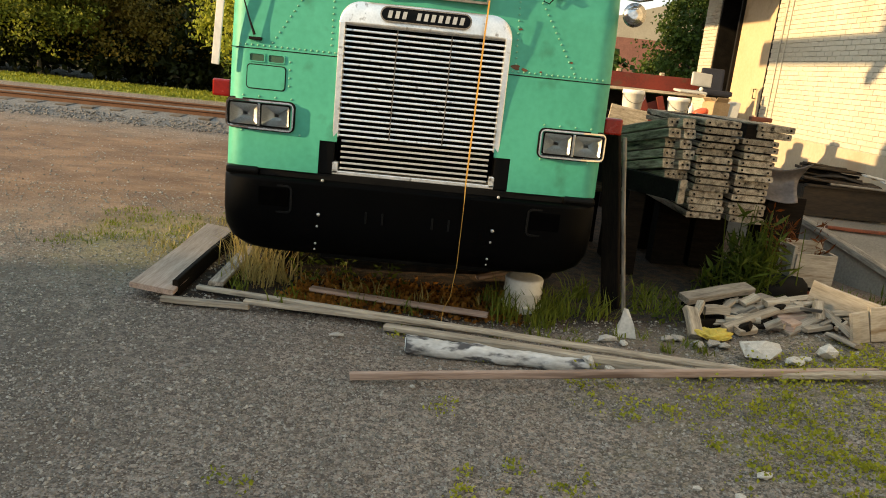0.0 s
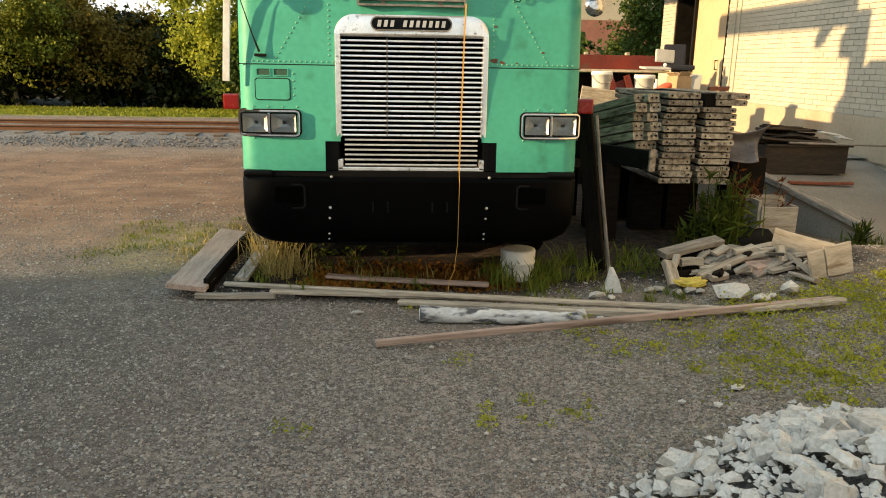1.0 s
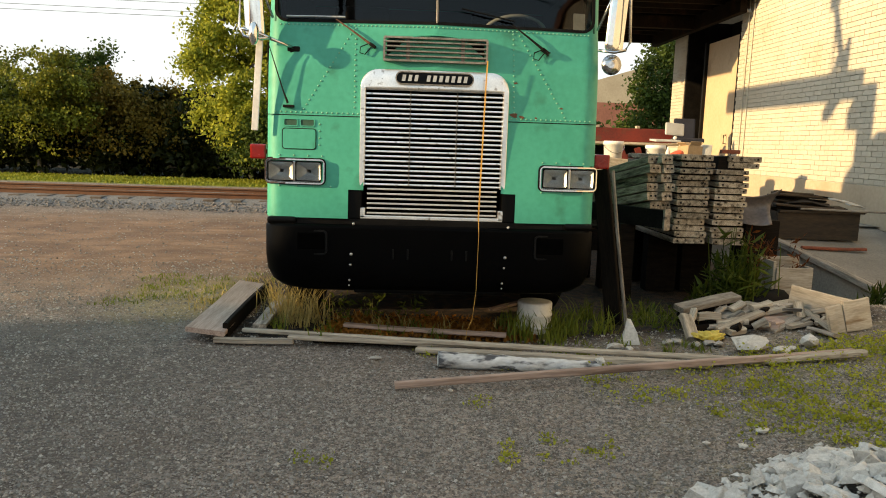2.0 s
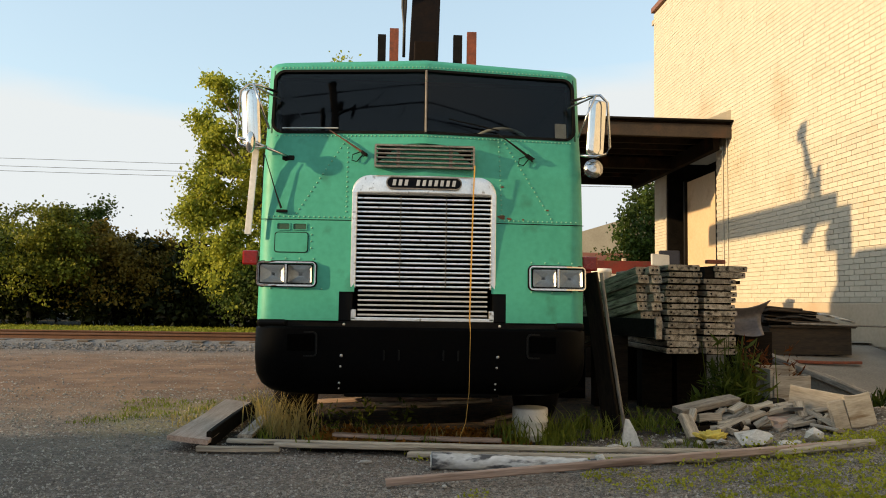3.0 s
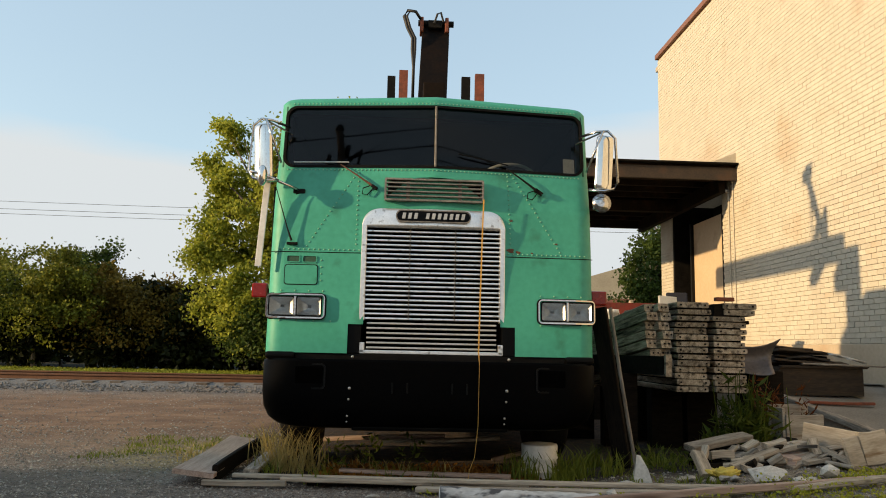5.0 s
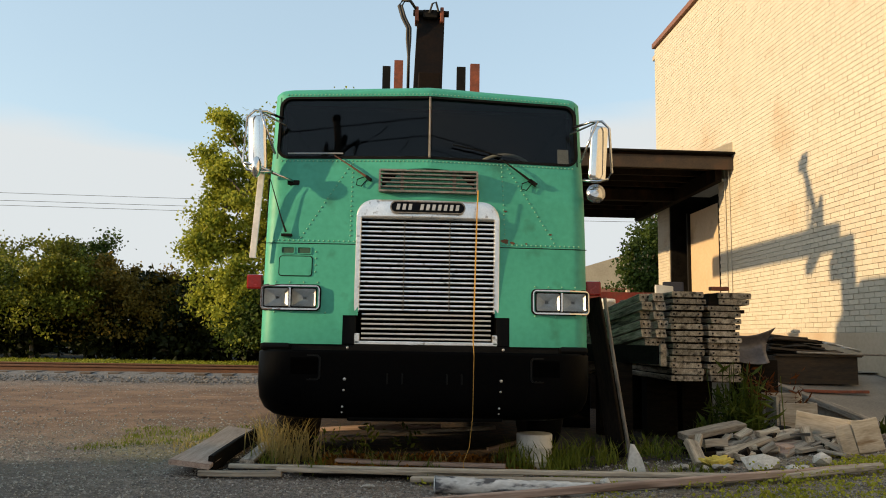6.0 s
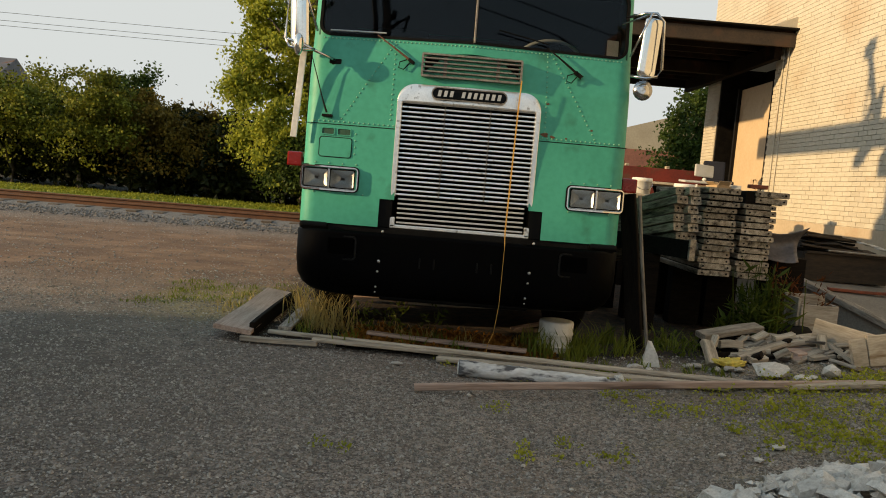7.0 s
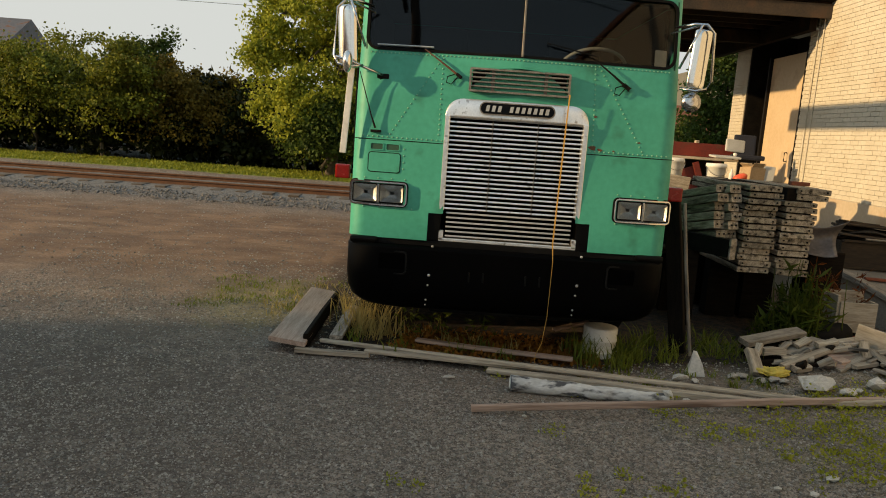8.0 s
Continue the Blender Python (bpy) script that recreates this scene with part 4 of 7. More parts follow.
for i in range(41):
    # rounded at both shoulders, the top edge rolled back against the cab
    x = -0.505 + 1.01 * (0.5 - 0.5 * math.cos(math.pi * i / 40))
    crest = 1.772 + math.sqrt(max(0.0, 0.125 ** 2 - max(0.0, abs(x) - 0.38) ** 2))
    col = []
    for j in range(9):
        z = 1.747 + (crest - 1.747) * j / 8
        col.append(bm.verts.new((x, front_y(x, z) - GRILLE_Y - 0.016 + 0.026 * (j / 8) ** 5, z)))
    cap_rows.append(col + [bm.verts.new((x, front_y(x, z) - GRILLE_Y + 0.03, z))])
for a, c in zip(cap_rows, cap_rows[1:]):
    for j in range(9):
        bm.faces.new((a[j], c[j], c[j + 1], a[j + 1]))
    bm.faces.new((a[0], bm.verts.new((a[0].co.x, 0.03, 1.747)), bm.verts.new((c[0].co.x, 0.03, 1.747)), c[0]))
cap = part("grille_cap", bm, M_ALU, grille, "bright arched grille cap", smooth=True)
badge = part("badge", plate(bmesh.new(), rounded(0.525, 0.084, 0.040, 6, -0.006, 1.826), lambda x, z: -0.034 + 0.02 * max(0, (z - 1.80) / 0.10), 0.03), M_BLACK, grille, "dark rounded maker's badge with pale plain marks")
part("badge_rim", ring_plate(bmesh.new(), rounded(0.530, 0.089, 0.043, 6, -0.006, 1.826), rounded(0.514, 0.074, 0.036, 6, -0.006, 1.826), lambda x, z: -0.038 + 0.02 * max(0, (z - 1.80) / 0.10), 0.01), M_VENT, badge)
for k in range(11):
    if k != 3:
        bm = bmesh.new()
        x = -0.236 + k * 0.0415
        plate(bm, [(x + 0.008, 1.805), (x + 0.031, 1.805), (x + 0.038, 1.846), (x + 0.015, 1.846)], -0.041, -0.034)
        part("badge_mark", bm, M_DULL, badge, "plain pale bar")
part("hood_cable", tube(bmesh.new(), [(-0.36, -0.03, 1.815), (-0.358, 0.0, 1.90), (-0.352, 0.04, 1.935)], 0.006, 6), M_RUBBER, grille)

grille.location.y = GRILLE_Y
badge.location.y = -0.032

# roof vent between grille and windscreen
vent = part("intake_vent", ring_plate(bmesh.new(), rounded(0.705, 0.164, 0.012, 3, -0.004, 2.016), rounded(0.678, 0.138, 0.008, 3, -0.004, 2.016), lambda x, z: front_y(0, z) - 0.028, 0.05), M_VENT, truck, "louvred air intake below the windscreen")
# matt black sheet in place of the intake's inner shade
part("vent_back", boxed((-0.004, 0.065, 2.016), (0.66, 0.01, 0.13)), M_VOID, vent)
for k in range(4):
    part("vent_slat", boxed((-0.004, front_y(0, 2.0) - 0.012, 1.972 + k * 0.03), (0.680, 0.022, 0.0095), Euler((radians(-10), 0, 0)).to_matrix().to_4x4()), M_VENT, vent)
for x in (-0.19, 0.18):
    part("vent_strut", boxed((x, front_y(0, 2.0) + 0.002, 2.016), (0.024, 0.010, 0.132), bevel=0.003), M_VENT, vent)
bm = bmesh.new()
hood = [(-0.16 + 0.32 * k / 10, 2.100 + 0.014 * math.sin(math.pi * k / 10)) for k in range(11)]
plate(bm, [(x, z - 0.006) for x, z in hood] + [(x, z) for x, z in hood[::-1]], lambda x, z: front_y(0, 2.1) - 0.03, 0.03)
part("vent_lip", bm, M_GREEN, vent)

# headlights
for sx, tilt in ((-1, 0), (1, 0)):
    cx, cz = sx * 0.946, 1.178
    yy = lambda x, z: front_y(x, z) - 0.030 + (0.035 * max(0, abs(x) - 1.03) / 0.12)
    lamp = part("headlight", ring_plate(bmesh.new(), thicken(rounded(0.412, 0.170, 0.032, 5, cx, cz), 6), thicken(rounded(0.394, 0.150, 0.018, 5, cx, cz), 6), yy, 0.05), M_CHROME, truck, "twin rectangular headlamps in a chrome bezel")
    part("gasket", ring_plate(bmesh.new(), thicken(rounded(0.428, 0.184, 0.038, 5, cx, cz), 6), thicken(rounded(0.405, 0.162, 0.030, 5, cx, cz), 6), lambda x, z: front_y(x, z) - 0.010 + (0.05 * max(0, abs(x) - 1.03) / 0.12), 0.04), M_RUBBER, lamp)
    part("housing", boxed((cx, front_y(cx, cz) + 0.05, cz), (0.40, 0.01, 0.15)), M_CHROME, lamp)
    part("divider", boxed((cx, front_y(cx, cz) - 0.018, cz), (0.016, 0.03, 0.134), bevel=0.003), M_CHROME, lamp)
    for k in (-1, 1):
        lx = cx + k * 0.094
        unit = part("lamp_unit", ring_plate(bmesh.new(), rounded(0.180, 0.138, 0.012, 3, lx, cz), rounded(0.164, 0.122, 0.010, 3, lx, cz), lambda x, z: front_y(cx, cz) - 0.016, 0.02), M_BLACK, lamp)
        bm = bmesh.new()
        rows_r = []
        for j in range(5):
            f = j / 4
            rows_r.append([bm.verts.new((x, front_y(cx, cz) - 0.006 + 0.045 * (1 - f * f), z)) for x, z in rounded(0.164 * (0.15 + 0.85 * f), 0.122 * (0.15 + 0.85 * f), 0.008 * (0.15 + 0.85 * f), 3, lx, cz)])
        for a, c in zip(rows_r, rows_r[1:]):
            for i in range(len(a)):
                bm.faces.new((a[i], a[(i + 1) % len(a)], c[(i + 1) % len(a)], c[i]))
        bm.faces.new(rows_r[0])
        part("reflector", bm, M_REFLECT, unit, "bright reflector", smooth=True)
        bm = plate(bmesh.new(), rounded(0.164, 0.122, 0.010, 3, lx, cz), front_y(cx, cz) - 0.013, front_y(cx, cz) - 0.010)
        ln = part("lens", bm, M_LENS, unit, "clear glass lens")
        ln.visible_shadow = False
    part("side_marker", boxed((sx * 1.245, 0.32, 1.30), (0.115, 0.05, 0.105), bevel=0.012), M_RED, truck, "red side marker lamp")
    part("marker_bracket", boxed((sx * 1.17, 0.35, 1.30), (0.06, 0.03, 0.03)), M_DARK, truck)

# bumper
BUMP = ((0.822, 0.030, 0.0), (0.806, 0.0, 0.0), (0.60, 0.0, 0.0), (0.50, 0.012, 0.004), (0.43, 0.045, 0.02), (0.385, 0.10, 0.05), (0.365, 0.17, 0.10))


def bump_outline(ins_x, ins_y):
    w, r = 1.155 - ins_x, 0.24
    pts = [(w, 0.55), (w, 0.14 + ins_y)]
    pts += [(w - r + r * math.cos(radians(a)), 0.14 + ins_y - r * math.sin(radians(a))) for a in (15, 30, 45, 60, 75)]
    pts += [(x, -0.10 + ins_y) for x in (w - r, 0.62, 0.57, 0.55, 0.3)]
    return pts + [(-x, y) for x, y in pts[::-1]]


bm = bmesh.new()
rings_b = [[bm.verts.new((x, y, z)) for x, y in bump_outline(ix, iy)] for z, ix, iy in BUMP]
for a, c in zip(rings_b, rings_b[1:]):
    for k in range(len(a) - 1):
        bm.faces.new((a[k], a[k + 1], c[k + 1], c[k]))
bm.faces.new(rings_b[0])
bm.faces.new(rings_b[-1][::-1])
bmesh.ops.recalc_face_normals(bm, faces=bm.faces)
bumper = part("bumper", bm, M_BUMPER, truck, "black moulded plastic bumper with rounded ends", smooth=True)
for sx in (-1, 1):
    cx = sx * 0.872
    # pocket rim in a lighter black than the bumper, so it stands out
    pocket = part("lamp_pocket", ring_plate(bmesh.new(), rounded(0.335, 0.170, 0.03, 4, cx, 0.708), rounded(0.312, 0.148, 0.022, 4, cx, 0.708), lambda x, z: -0.108 + 0.05 * max(0, abs(x) - 0.92) / 0.12, 0.02), surface("lighter_black_rim", (0.003, 0.003, 0.003), (0.007, 0.007, 0.007), 0.5, gloss=0.12), bumper, "raised pocket rim")
    # no hole is cut: a matt black block imitates the recess's shade
    part("pocket_recess", boxed((sx * 0.815, -0.094, 0.718), (0.180, 0.022, 0.110), bevel=0.006), M_VOID, pocket, "matt black block standing in for the shaded lamp recess")
    part("corner_filler", boxed((sx * 1.03, 0.10, 0.842), (0.20, 0.20, 0.05), bevel=0.02), M_BLACK, bumper)
for x in (-0.545, 0.505):
    for z, r in ((0.842, 0.010), (0.634, 0.011), (0.562, 0.008), (0.452, 0.008), (0.415, 0.006)):
        bm = bmesh.new()
        bmesh.ops.create_icosphere(bm, subdivisions=2, radius=r, matrix=Matrix.Translation((x + (z - 0.6) * 0.06, -0.104 + (0.02 if z < 0.47 else 0), z)))
        part("bolt", bm, M_DULL, bumper, smooth=True)
for x in (-0.26, -0.16, 0.14, 0.24):
    part("tow_slot", boxed((x, -0.104, 0.64), (0.012, 0.012, 0.07), bevel=0.003), M_RUBBER, bumper)
# black panel added to close the bright gap between bumper and cab
part("bumper_step", boxed((0, 0.22, 0.83), (2.16, 0.36, 0.07), bevel=0.01), M_RUBBER, bumper)
part("lower_valance", boxed((0, 0.02, 0.40), (1.06, 0.10, 0.10), bevel=0.02), M_BLACK, bumper)

# running gear
part("chassis", box(boxed((-0.42, 4.2, 0.80), (0.08, 8.0, 0.26)), (0.42, 4.2, 0.80), (0.08, 8.0, 0.26)), M_DARK, truck, "dark steel chassis rails")
part("axle", tube(bmesh.new(), [(-0.95, 1.25, 0.48), (0.95, 1.25, 0.48)], 0.06, 10), M_DARK, truck)
part("engine_block", boxed((0, 1.3, 0.86), (0.62, 1.6, 0.55), bevel=0.03), M_DARK, truck)
for y in (1.25, 5.6, 6.9):
    for sx in (-1, 1):
        m = Matrix.Translation((sx * 1.0, y, 0.50)) @ Euler((0, radians(90), 0)).to_matrix().to_4x4()
        wh = part("wheel", lathe(bmesh.new(), [(0.30, -0.13), (0.44, -0.14), (0.49, -0.11), (0.505, -0.05), (0.505, 0.05), (0.49, 0.11), (0.44, 0.14), (0.30, 0.13)], 32, m), M_RUBBER, truck, "worn black truck tyre", smooth=True)
        part("rim", lathe(bmesh.new(), [(0.08, -0.10), (0.18, -0.07), (0.26, -0.04), (0.30, -0.12), (0.30, 0.12), (0.26, 0.04), (0.18, 0.07), (0.08, 0.10)], 24, m), M_DARK, wh, smooth=True)
# tanks, step boxes and mudflaps are added to keep sun from under the truck
for sx in (-1, 1):
    m = Matrix.Translation((sx * 0.86, 2.95, 0.66)) @ Euler((radians(90), 0, 0)).to_matrix().to_4x4()
    tank = part("fuel_tank", lathe(bmesh.new(), [(0.02, -0.72), (0.28, -0.70), (0.31, -0.66), (0.31, 0.66), (0.28, 0.70), (0.02, 0.72)], 28, m), M_DARK, truck, "unseen dark fuel tank added to block low sun", smooth=True)
    for dy in (-0.4, 0.4):
        part("tank_strap", lathe(bmesh.new(), [(0.312, -0.03), (0.318, -0.03), (0.318, 0.03), (0.312, 0.03)], 28, m @ Matrix.Translation((0, 0, dy))), M_RUBBER, tank)
    part("step_box", boxed((sx * 0.98, 1.98, 0.52), (0.30, 0.36, 0.46), bevel=0.02), M_DARK, truck, "unseen dark step box added to block low sun")
    part("mudflap", boxed((sx * 0.92, 4.85, 0.55), (0.62, 0.02, 0.85)), M_RUBBER, truck, "unseen black mudflap added to block low sun")
part("sump", boxed((0, 1.1, 0.45), (0.50, 0.9, 0.30), bevel=0.04), M_DARK, truck)
# matt black sheet closes the view under the cab in place of shade
part("radiator_frame", boxed((0, 0.42, 0.62), (1.5, 0.10, 0.55), bevel=0.02), M_VOID, truck, "matt black sheet behind the bumper, standing in for shade")
part("deck", boxed((0, 5.2, 1.05), (2.3, 5.6, 0.14), bevel=0.01), M_WOODDARK, truck, "dark wooden truck deck")

# mirrors, carried forward on arms from the face of the cab
for sx in (-1, 1):
    turn = Euler((0, radians(sx * 4), radians(sx * 16))).to_matrix().to_4x4()
    bm = bmesh.new()
    head = [(0.066 * math.cos(a) * (1 if abs(math.cos(a)) < 0.5 else 1.06), 0.036 * math.sin(a)) for a in [radians(15 * k) for k in range(13)]]
    for z0, z1 in ((-0.20, 0.20),):
        rings = []
        for z, g in ((z0, 0.80), (z0 + 0.012, 0.96), (z0 + 0.04, 1.0), (z1 - 0.04, 1.0), (z1 - 0.012, 0.96), (z1, 0.80)):
            rings.append([bm.verts.new(turn @ Vector((x * g, -y * g, z)) + Vector((sx * 1.215, 0.03, 2.255))) for x, y in head])
        for p, q in zip(rings, rings[1:]):
            for k in range(len(p)):
                bm.faces.new((p[k], p[(k + 1) % len(p)], q[(k + 1) % len(p)], q[k]))
        bm.faces.new(rings[0][::-1])
        bm.faces.new(rings[-1])
    bmesh.ops.recalc_face_normals(bm, faces=bm.faces)
    mir = part("mirror", bm, M_MIRROR, truck, "tall bright west-coast mirror", smooth=True)
    loop = [(sx * 1.06, 0.14, 2.475), (sx * 1.165, 0.03, 2.490), (sx * 1.235, -0.01, 2.485), (sx * 1.285, -0.02, 2.43), (sx * 1.302, -0.02, 2.11), (sx * 1.27, -0.03, 2.055), (sx * 1.20, -0.02, 2.04), (sx * 1.10, 0.02, 2.055)]
    part("mirror_loop", tube(bmesh.new(), loop, 0.010, 8), M_CHROME, mir, "bent mirror tube", smooth=True)
    part("mirror_brace", tube(bmesh.new(), [(sx * 1.20, -0.02, 2.485), (sx * 1.095, 0.06, 2.19)], 0.009, 8), M_CHROME, mir, smooth=True)
    part("upper_stay", tube(bmesh.new(), [(sx * 1.05, 0.20, 2.44), (sx * 1.21, 0.0, 2.485)], 0.007, 6), M_CHROME, mir)
    part("mirror_back", boxed((sx * 1.222, 0.072, 2.255), (0.12, 0.02, 0.37), turn, bevel=0.008), M_BLACK, mir)
arm = part("mirror_arm", tube(bmesh.new(), [(-0.965, 0.10, 2.005), (-1.06, 0.05, 2.035), (-1.20, -0.02, 2.085), (-1.285, -0.04, 2.10)], 0.011, 8), M_CHROME, truck, "lower mirror arm bolted to the cab", smooth=True)
part("arm_foot", boxed((-0.965, 0.125, 2.0), (0.085, 0.05, 0.035), bevel=0.008), M_DARK, arm)
part("arm_foot", boxed((-0.965, 0.125, 1.985), (0.055, 0.03, 0.05), bevel=0.008), M_DARK, arm)
part("air_horn", lathe(bmesh.new(), [(0.02, -0.16), (0.03, -0.05), (0.065, 0.0), (0.07, 0.01), (0.02, 0.012)], 16, Matrix.Translation((1.20, 0.05, 1.965)) @ Euler((radians(90), 0, 0)).to_matrix().to_4x4()), M_CHROME, truck, "small chrome horn", smooth=True)
part("antenna", tube(bmesh.new(), [(-0.995, front_y(-0.995, 1.63) - 0.02, 1.635), (-1.03, front_y(-1.0, 1.7) - 0.03, 1.73), (-1.12, 0.03, 2.02)], [0.009, 0.005, 0.003], 6), M_DARK, truck, "thin folded antenna")
part("antenna_foot", boxed((-0.99, front_y(-0.99, 1.615) - 0.012, 1.615), (0.075, 0.03, 0.018), bevel=0.004), M_DARK, truck)
part("grab_plate", boxed((-1.195, 0.04, 1.775), (0.045, 0.014, 0.66), Euler((0, radians(3.5), 0)).to_matrix().to_4x4(), bevel=0.004), M_WHITE, truck, "white painted side rail")
part("side_trim", boxed((-1.163, 0.30, 1.76), (0.02, 0.06, 0.60), bevel=0.004), M_RUBBER, truck, "black door edge trim")

# wipers
M_RUSTDARK = surface("brown_rusted_arm", (0.05, 0.02, 0.012), (0.16, 0.06, 0.03), 0.7, scale=20, fine=80)
for pivot, elbow, tip0, tip1 in (((-0.430, 2.035), (-0.68, 2.205), (-1.02, 2.222), (-0.62, 2.222)), ((0.752, 2.04), (0.515, 2.21), (0.165, 2.300), (0.53, 2.235))):
    pt = lambda q, d: (q[0], front_y(*q) - d, q[1])
    wip = part("wiper", tube(bmesh.new(), [pt(pivot, 0.02), pt(((pivot[0] + elbow[0]) / 2, (pivot[1] + elbow[1]) / 2), 0.03), pt(elbow, 0.025)], [0.010, 0.007, 0.004], 6), M_DARK if pivot[0] > 0 else M_RUSTDARK, truck, "worn wiper arm")
    part("blade", tube(bmesh.new(), [pt(tip0, 0.018), pt(((tip0[0] + tip1[0]) / 2, (tip0[1] + tip1[1]) / 2), 0.02), pt(tip1, 0.018)], 0.0055, 5), M_RUBBER if pivot[0] > 0 else M_DULL, wip)
    part("pivot_cap", boxed((pivot[0], front_y(*pivot) - 0.015, pivot[1]), (0.05, 0.03, 0.022), Euler((0, radians(35 if pivot[0] < 0 else -145), 0)).to_matrix().to_4x4(), bevel=0.006), M_DARK, wip)
    k = 1 if pivot[0] < 0 else -1
    part("washer_hose", tube(bmesh.new(), [pt((pivot[0] - 0.01, pivot[1] - 0.01), 0.02), pt((pivot[0] - 0.05, pivot[1] - 0.06), 0.02), pt((pivot[0] - 0.085, pivot[1] - 0.05), 0.02), pt((pivot[0] - 0.08, pivot[1] - 0.01), 0.02), pt((pivot[0] - 0.03, pivot[1] + 0.01), 0.02)], 0.004, 5), M_RUBBER, wip)

# strap that hangs down the grille to the ground
strap_w = lambda z: 0.0046 if z > 0.87 else 0.0017
strap_pts = [(0.345, -0.012, 1.955), (0.338, -0.02, 1.76), (0.330, -0.012, 1.30), (0.322, -0.02, 0.90), (0.318, -0.13, 0.80), (0.314, -0.13, 0.40), (0.295, -0.12, 0.20), (0.262, -0.10, 0.11), (0.255, -0.12, 0.03)]
bm = bmesh.new()
sl = [(bm.verts.new((x - strap_w(z), y, z)), bm.verts.new((x + strap_w(z), y - 0.002, z)), bm.verts.new((x + strap_w(z), y + 0.003, z)), bm.verts.new((x - strap_w(z), y + 0.003, z))) for x, y, z in strap_pts]
for a, c in zip(sl, sl[1:]):
    for k in range(4):
        bm.faces.new((a[k], a[(k + 1) % 4], c[(k + 1) % 4], c[k]))
bmesh.ops.recalc_face_normals(bm, faces=bm.faces)
tagged(part("strap", bm, M_STRAP), "orange-yellow webbing strap hanging down the grille to the ground", "strap")

# ---- loader crane behind the cab ----
crane = thing("loader_crane", (0, 2.9, 1.12), "dark brown loader crane folded behind the cab", "crane")
part("base", boxed((0, 0, 0.25), (1.3, 0.6, 0.5), bevel=0.02), M_BOOM, crane)
# unseen column and knuckle, placed so their wall shadow joins the cab's
part("column", boxed((0.78, -0.34, 1.15), (0.30, 0.26, 2.2), bevel=0.02), M_BOOM, crane)
part("knuckle", boxed((0.42, -0.30, 2.06), (1.0, 0.28, 0.28), bevel=0.03), M_BOOM, crane, "unseen short knuckle added between column and boom")
bm = boxed((0.068, 0.205, 3.04), (0.325, 0.035, 1.24), Euler((radians(-20), radians(2), 0)).to_matrix().to_4x4(), bevel=0.012)
part("boom_end", bm, M_BOOM, crane)
part("main_boom", boxed((0.06, 1.62, 2.46), (0.235, 4.0, 0.33), bevel=0.012), M_BOOM, crane)
for sx in (-0.09, 0.19):
    part("boom_lug", boxed((sx, -0.10, 3.37), (0.04, 0.16, 0.17), bevel=0.01), M_RUST, crane)
part("boom_pin", tube(bmesh.new(), [(-0.13, -0.1, 3.41), (0.27, -0.1, 3.41)], 0.035, 10), M_DARK, crane)
part("valve_block", boxed((0.06, -0.1, 3.38), (0.16, 0.14, 0.09), bevel=0.01), M_DARK, crane)
for k, off in enumerate((0.0, 0.03)):
    part("hose", tube(bmesh.new(), [(-0.10, -0.18, 3.42), (-0.16, -0.22, 3.49), (-0.22 - off, -0.22, 3.50), (-0.26 - off, -0.22, 3.43), (-0.22 - off, -0.22, 3.30), (-0.16 - off, -0.22, 3.18), (-0.16 - off, -0.22, 3.05), (-0.17, -0.22, 2.85), (-0.17, -0.2, 2.5)], 0.017, 7), M_HOSE, crane, smooth=True)
part("hose", tube(bmesh.new(), [(0.05, -0.18, 3.38), (0.08, -0.2, 3.48), (0.12, -0.2, 3.50), (0.15, -0.18, 3.40)], 0.012, 7), M_HOSE, crane)
for x, w, h, mt in ((-0.405, 0.085, 2.72, M_DARK), (-0.275, 0.095, 2.79, M_RUST), (0.405, 0.095, 2.74, M_DARK), (0.555, 0.10, 2.78, M_RUST)):
    bm = bmesh.new()
    x, w, h = x * 1.052 + 0.010, w * 1.05, h * 1.05
    box(bm, (x, 0.10, (h + 2.2) / 2), (w, 0.012, h - 2.2))
    for s in (-1, 1):
        box(bm, (x + s * (w / 2 - 0.006), 0.13, (h + 2.2) / 2), (0.012, 0.06, h - 2.2))
    part("stake", bm, mt, crane, "upright steel channel stake")

part("stake_beam", boxed((0.07, 0.18, 2.28), (1.5, 0.14, 0.16), bevel=0.01), M_BOOM, crane, "cross beam that carries the stakes")

# white inspection sticker and a plain white mark on the cab's corner
part("sticker", plate(bmesh.new(), rounded(0.085, 0.115, 0.006, 2, 0.995, 2.265), lambda x, z: front_y(x, z) + 0.018, 0.002), M_WHITE, truck, "white paper sticker inside the windscreen")
part("side_mark", boxed((-1.152, 0.33, 1.425), (0.006, 0.05, 0.075), bevel=0.002), M_WHITE, truck, "plain white painted mark")
spot = bmesh.new()
bmesh.ops.create_uvsphere(spot, u_segments=20, v_segments=12, radius=1.0, matrix=Matrix.Translation((-1.20, -0.05, 2.07)) @ Matrix.Diagonal((0.034, 0.04, 0.075, 1)))
part("spot_mirror", spot, M_MIRROR, truck, "small bright convex mirror under the tall one", smooth=True)

# boom's head fittings scaled back from the camera to the leaning plate, fitting its view
for ob in crane.children:
    if ob.name.split(".")[0] in ("hose", "boom_lug", "boom_pin", "valve_block"):
        for v in ob.data.vertices:
            v.co = Vector((-0.19, -7.95, -0.18)) + (v.co - Vector((-0.19, -7.95, -0.18))) * 1.062

# ---- railway ----
track = thing("railway_track", (0, 0, 0), "rusty railway track on grey ballast", "railway", kind="structure")
bal_y = [8.9, 9.5, 10.1, 11.2, 12.3, 12.9, 13.9]
bal_z = [-0.06, -0.02, 0.07, 0.10, 0.09, 0.04, -0.06]
bxs = [-70 + 0.5 * k for k in range(260)]
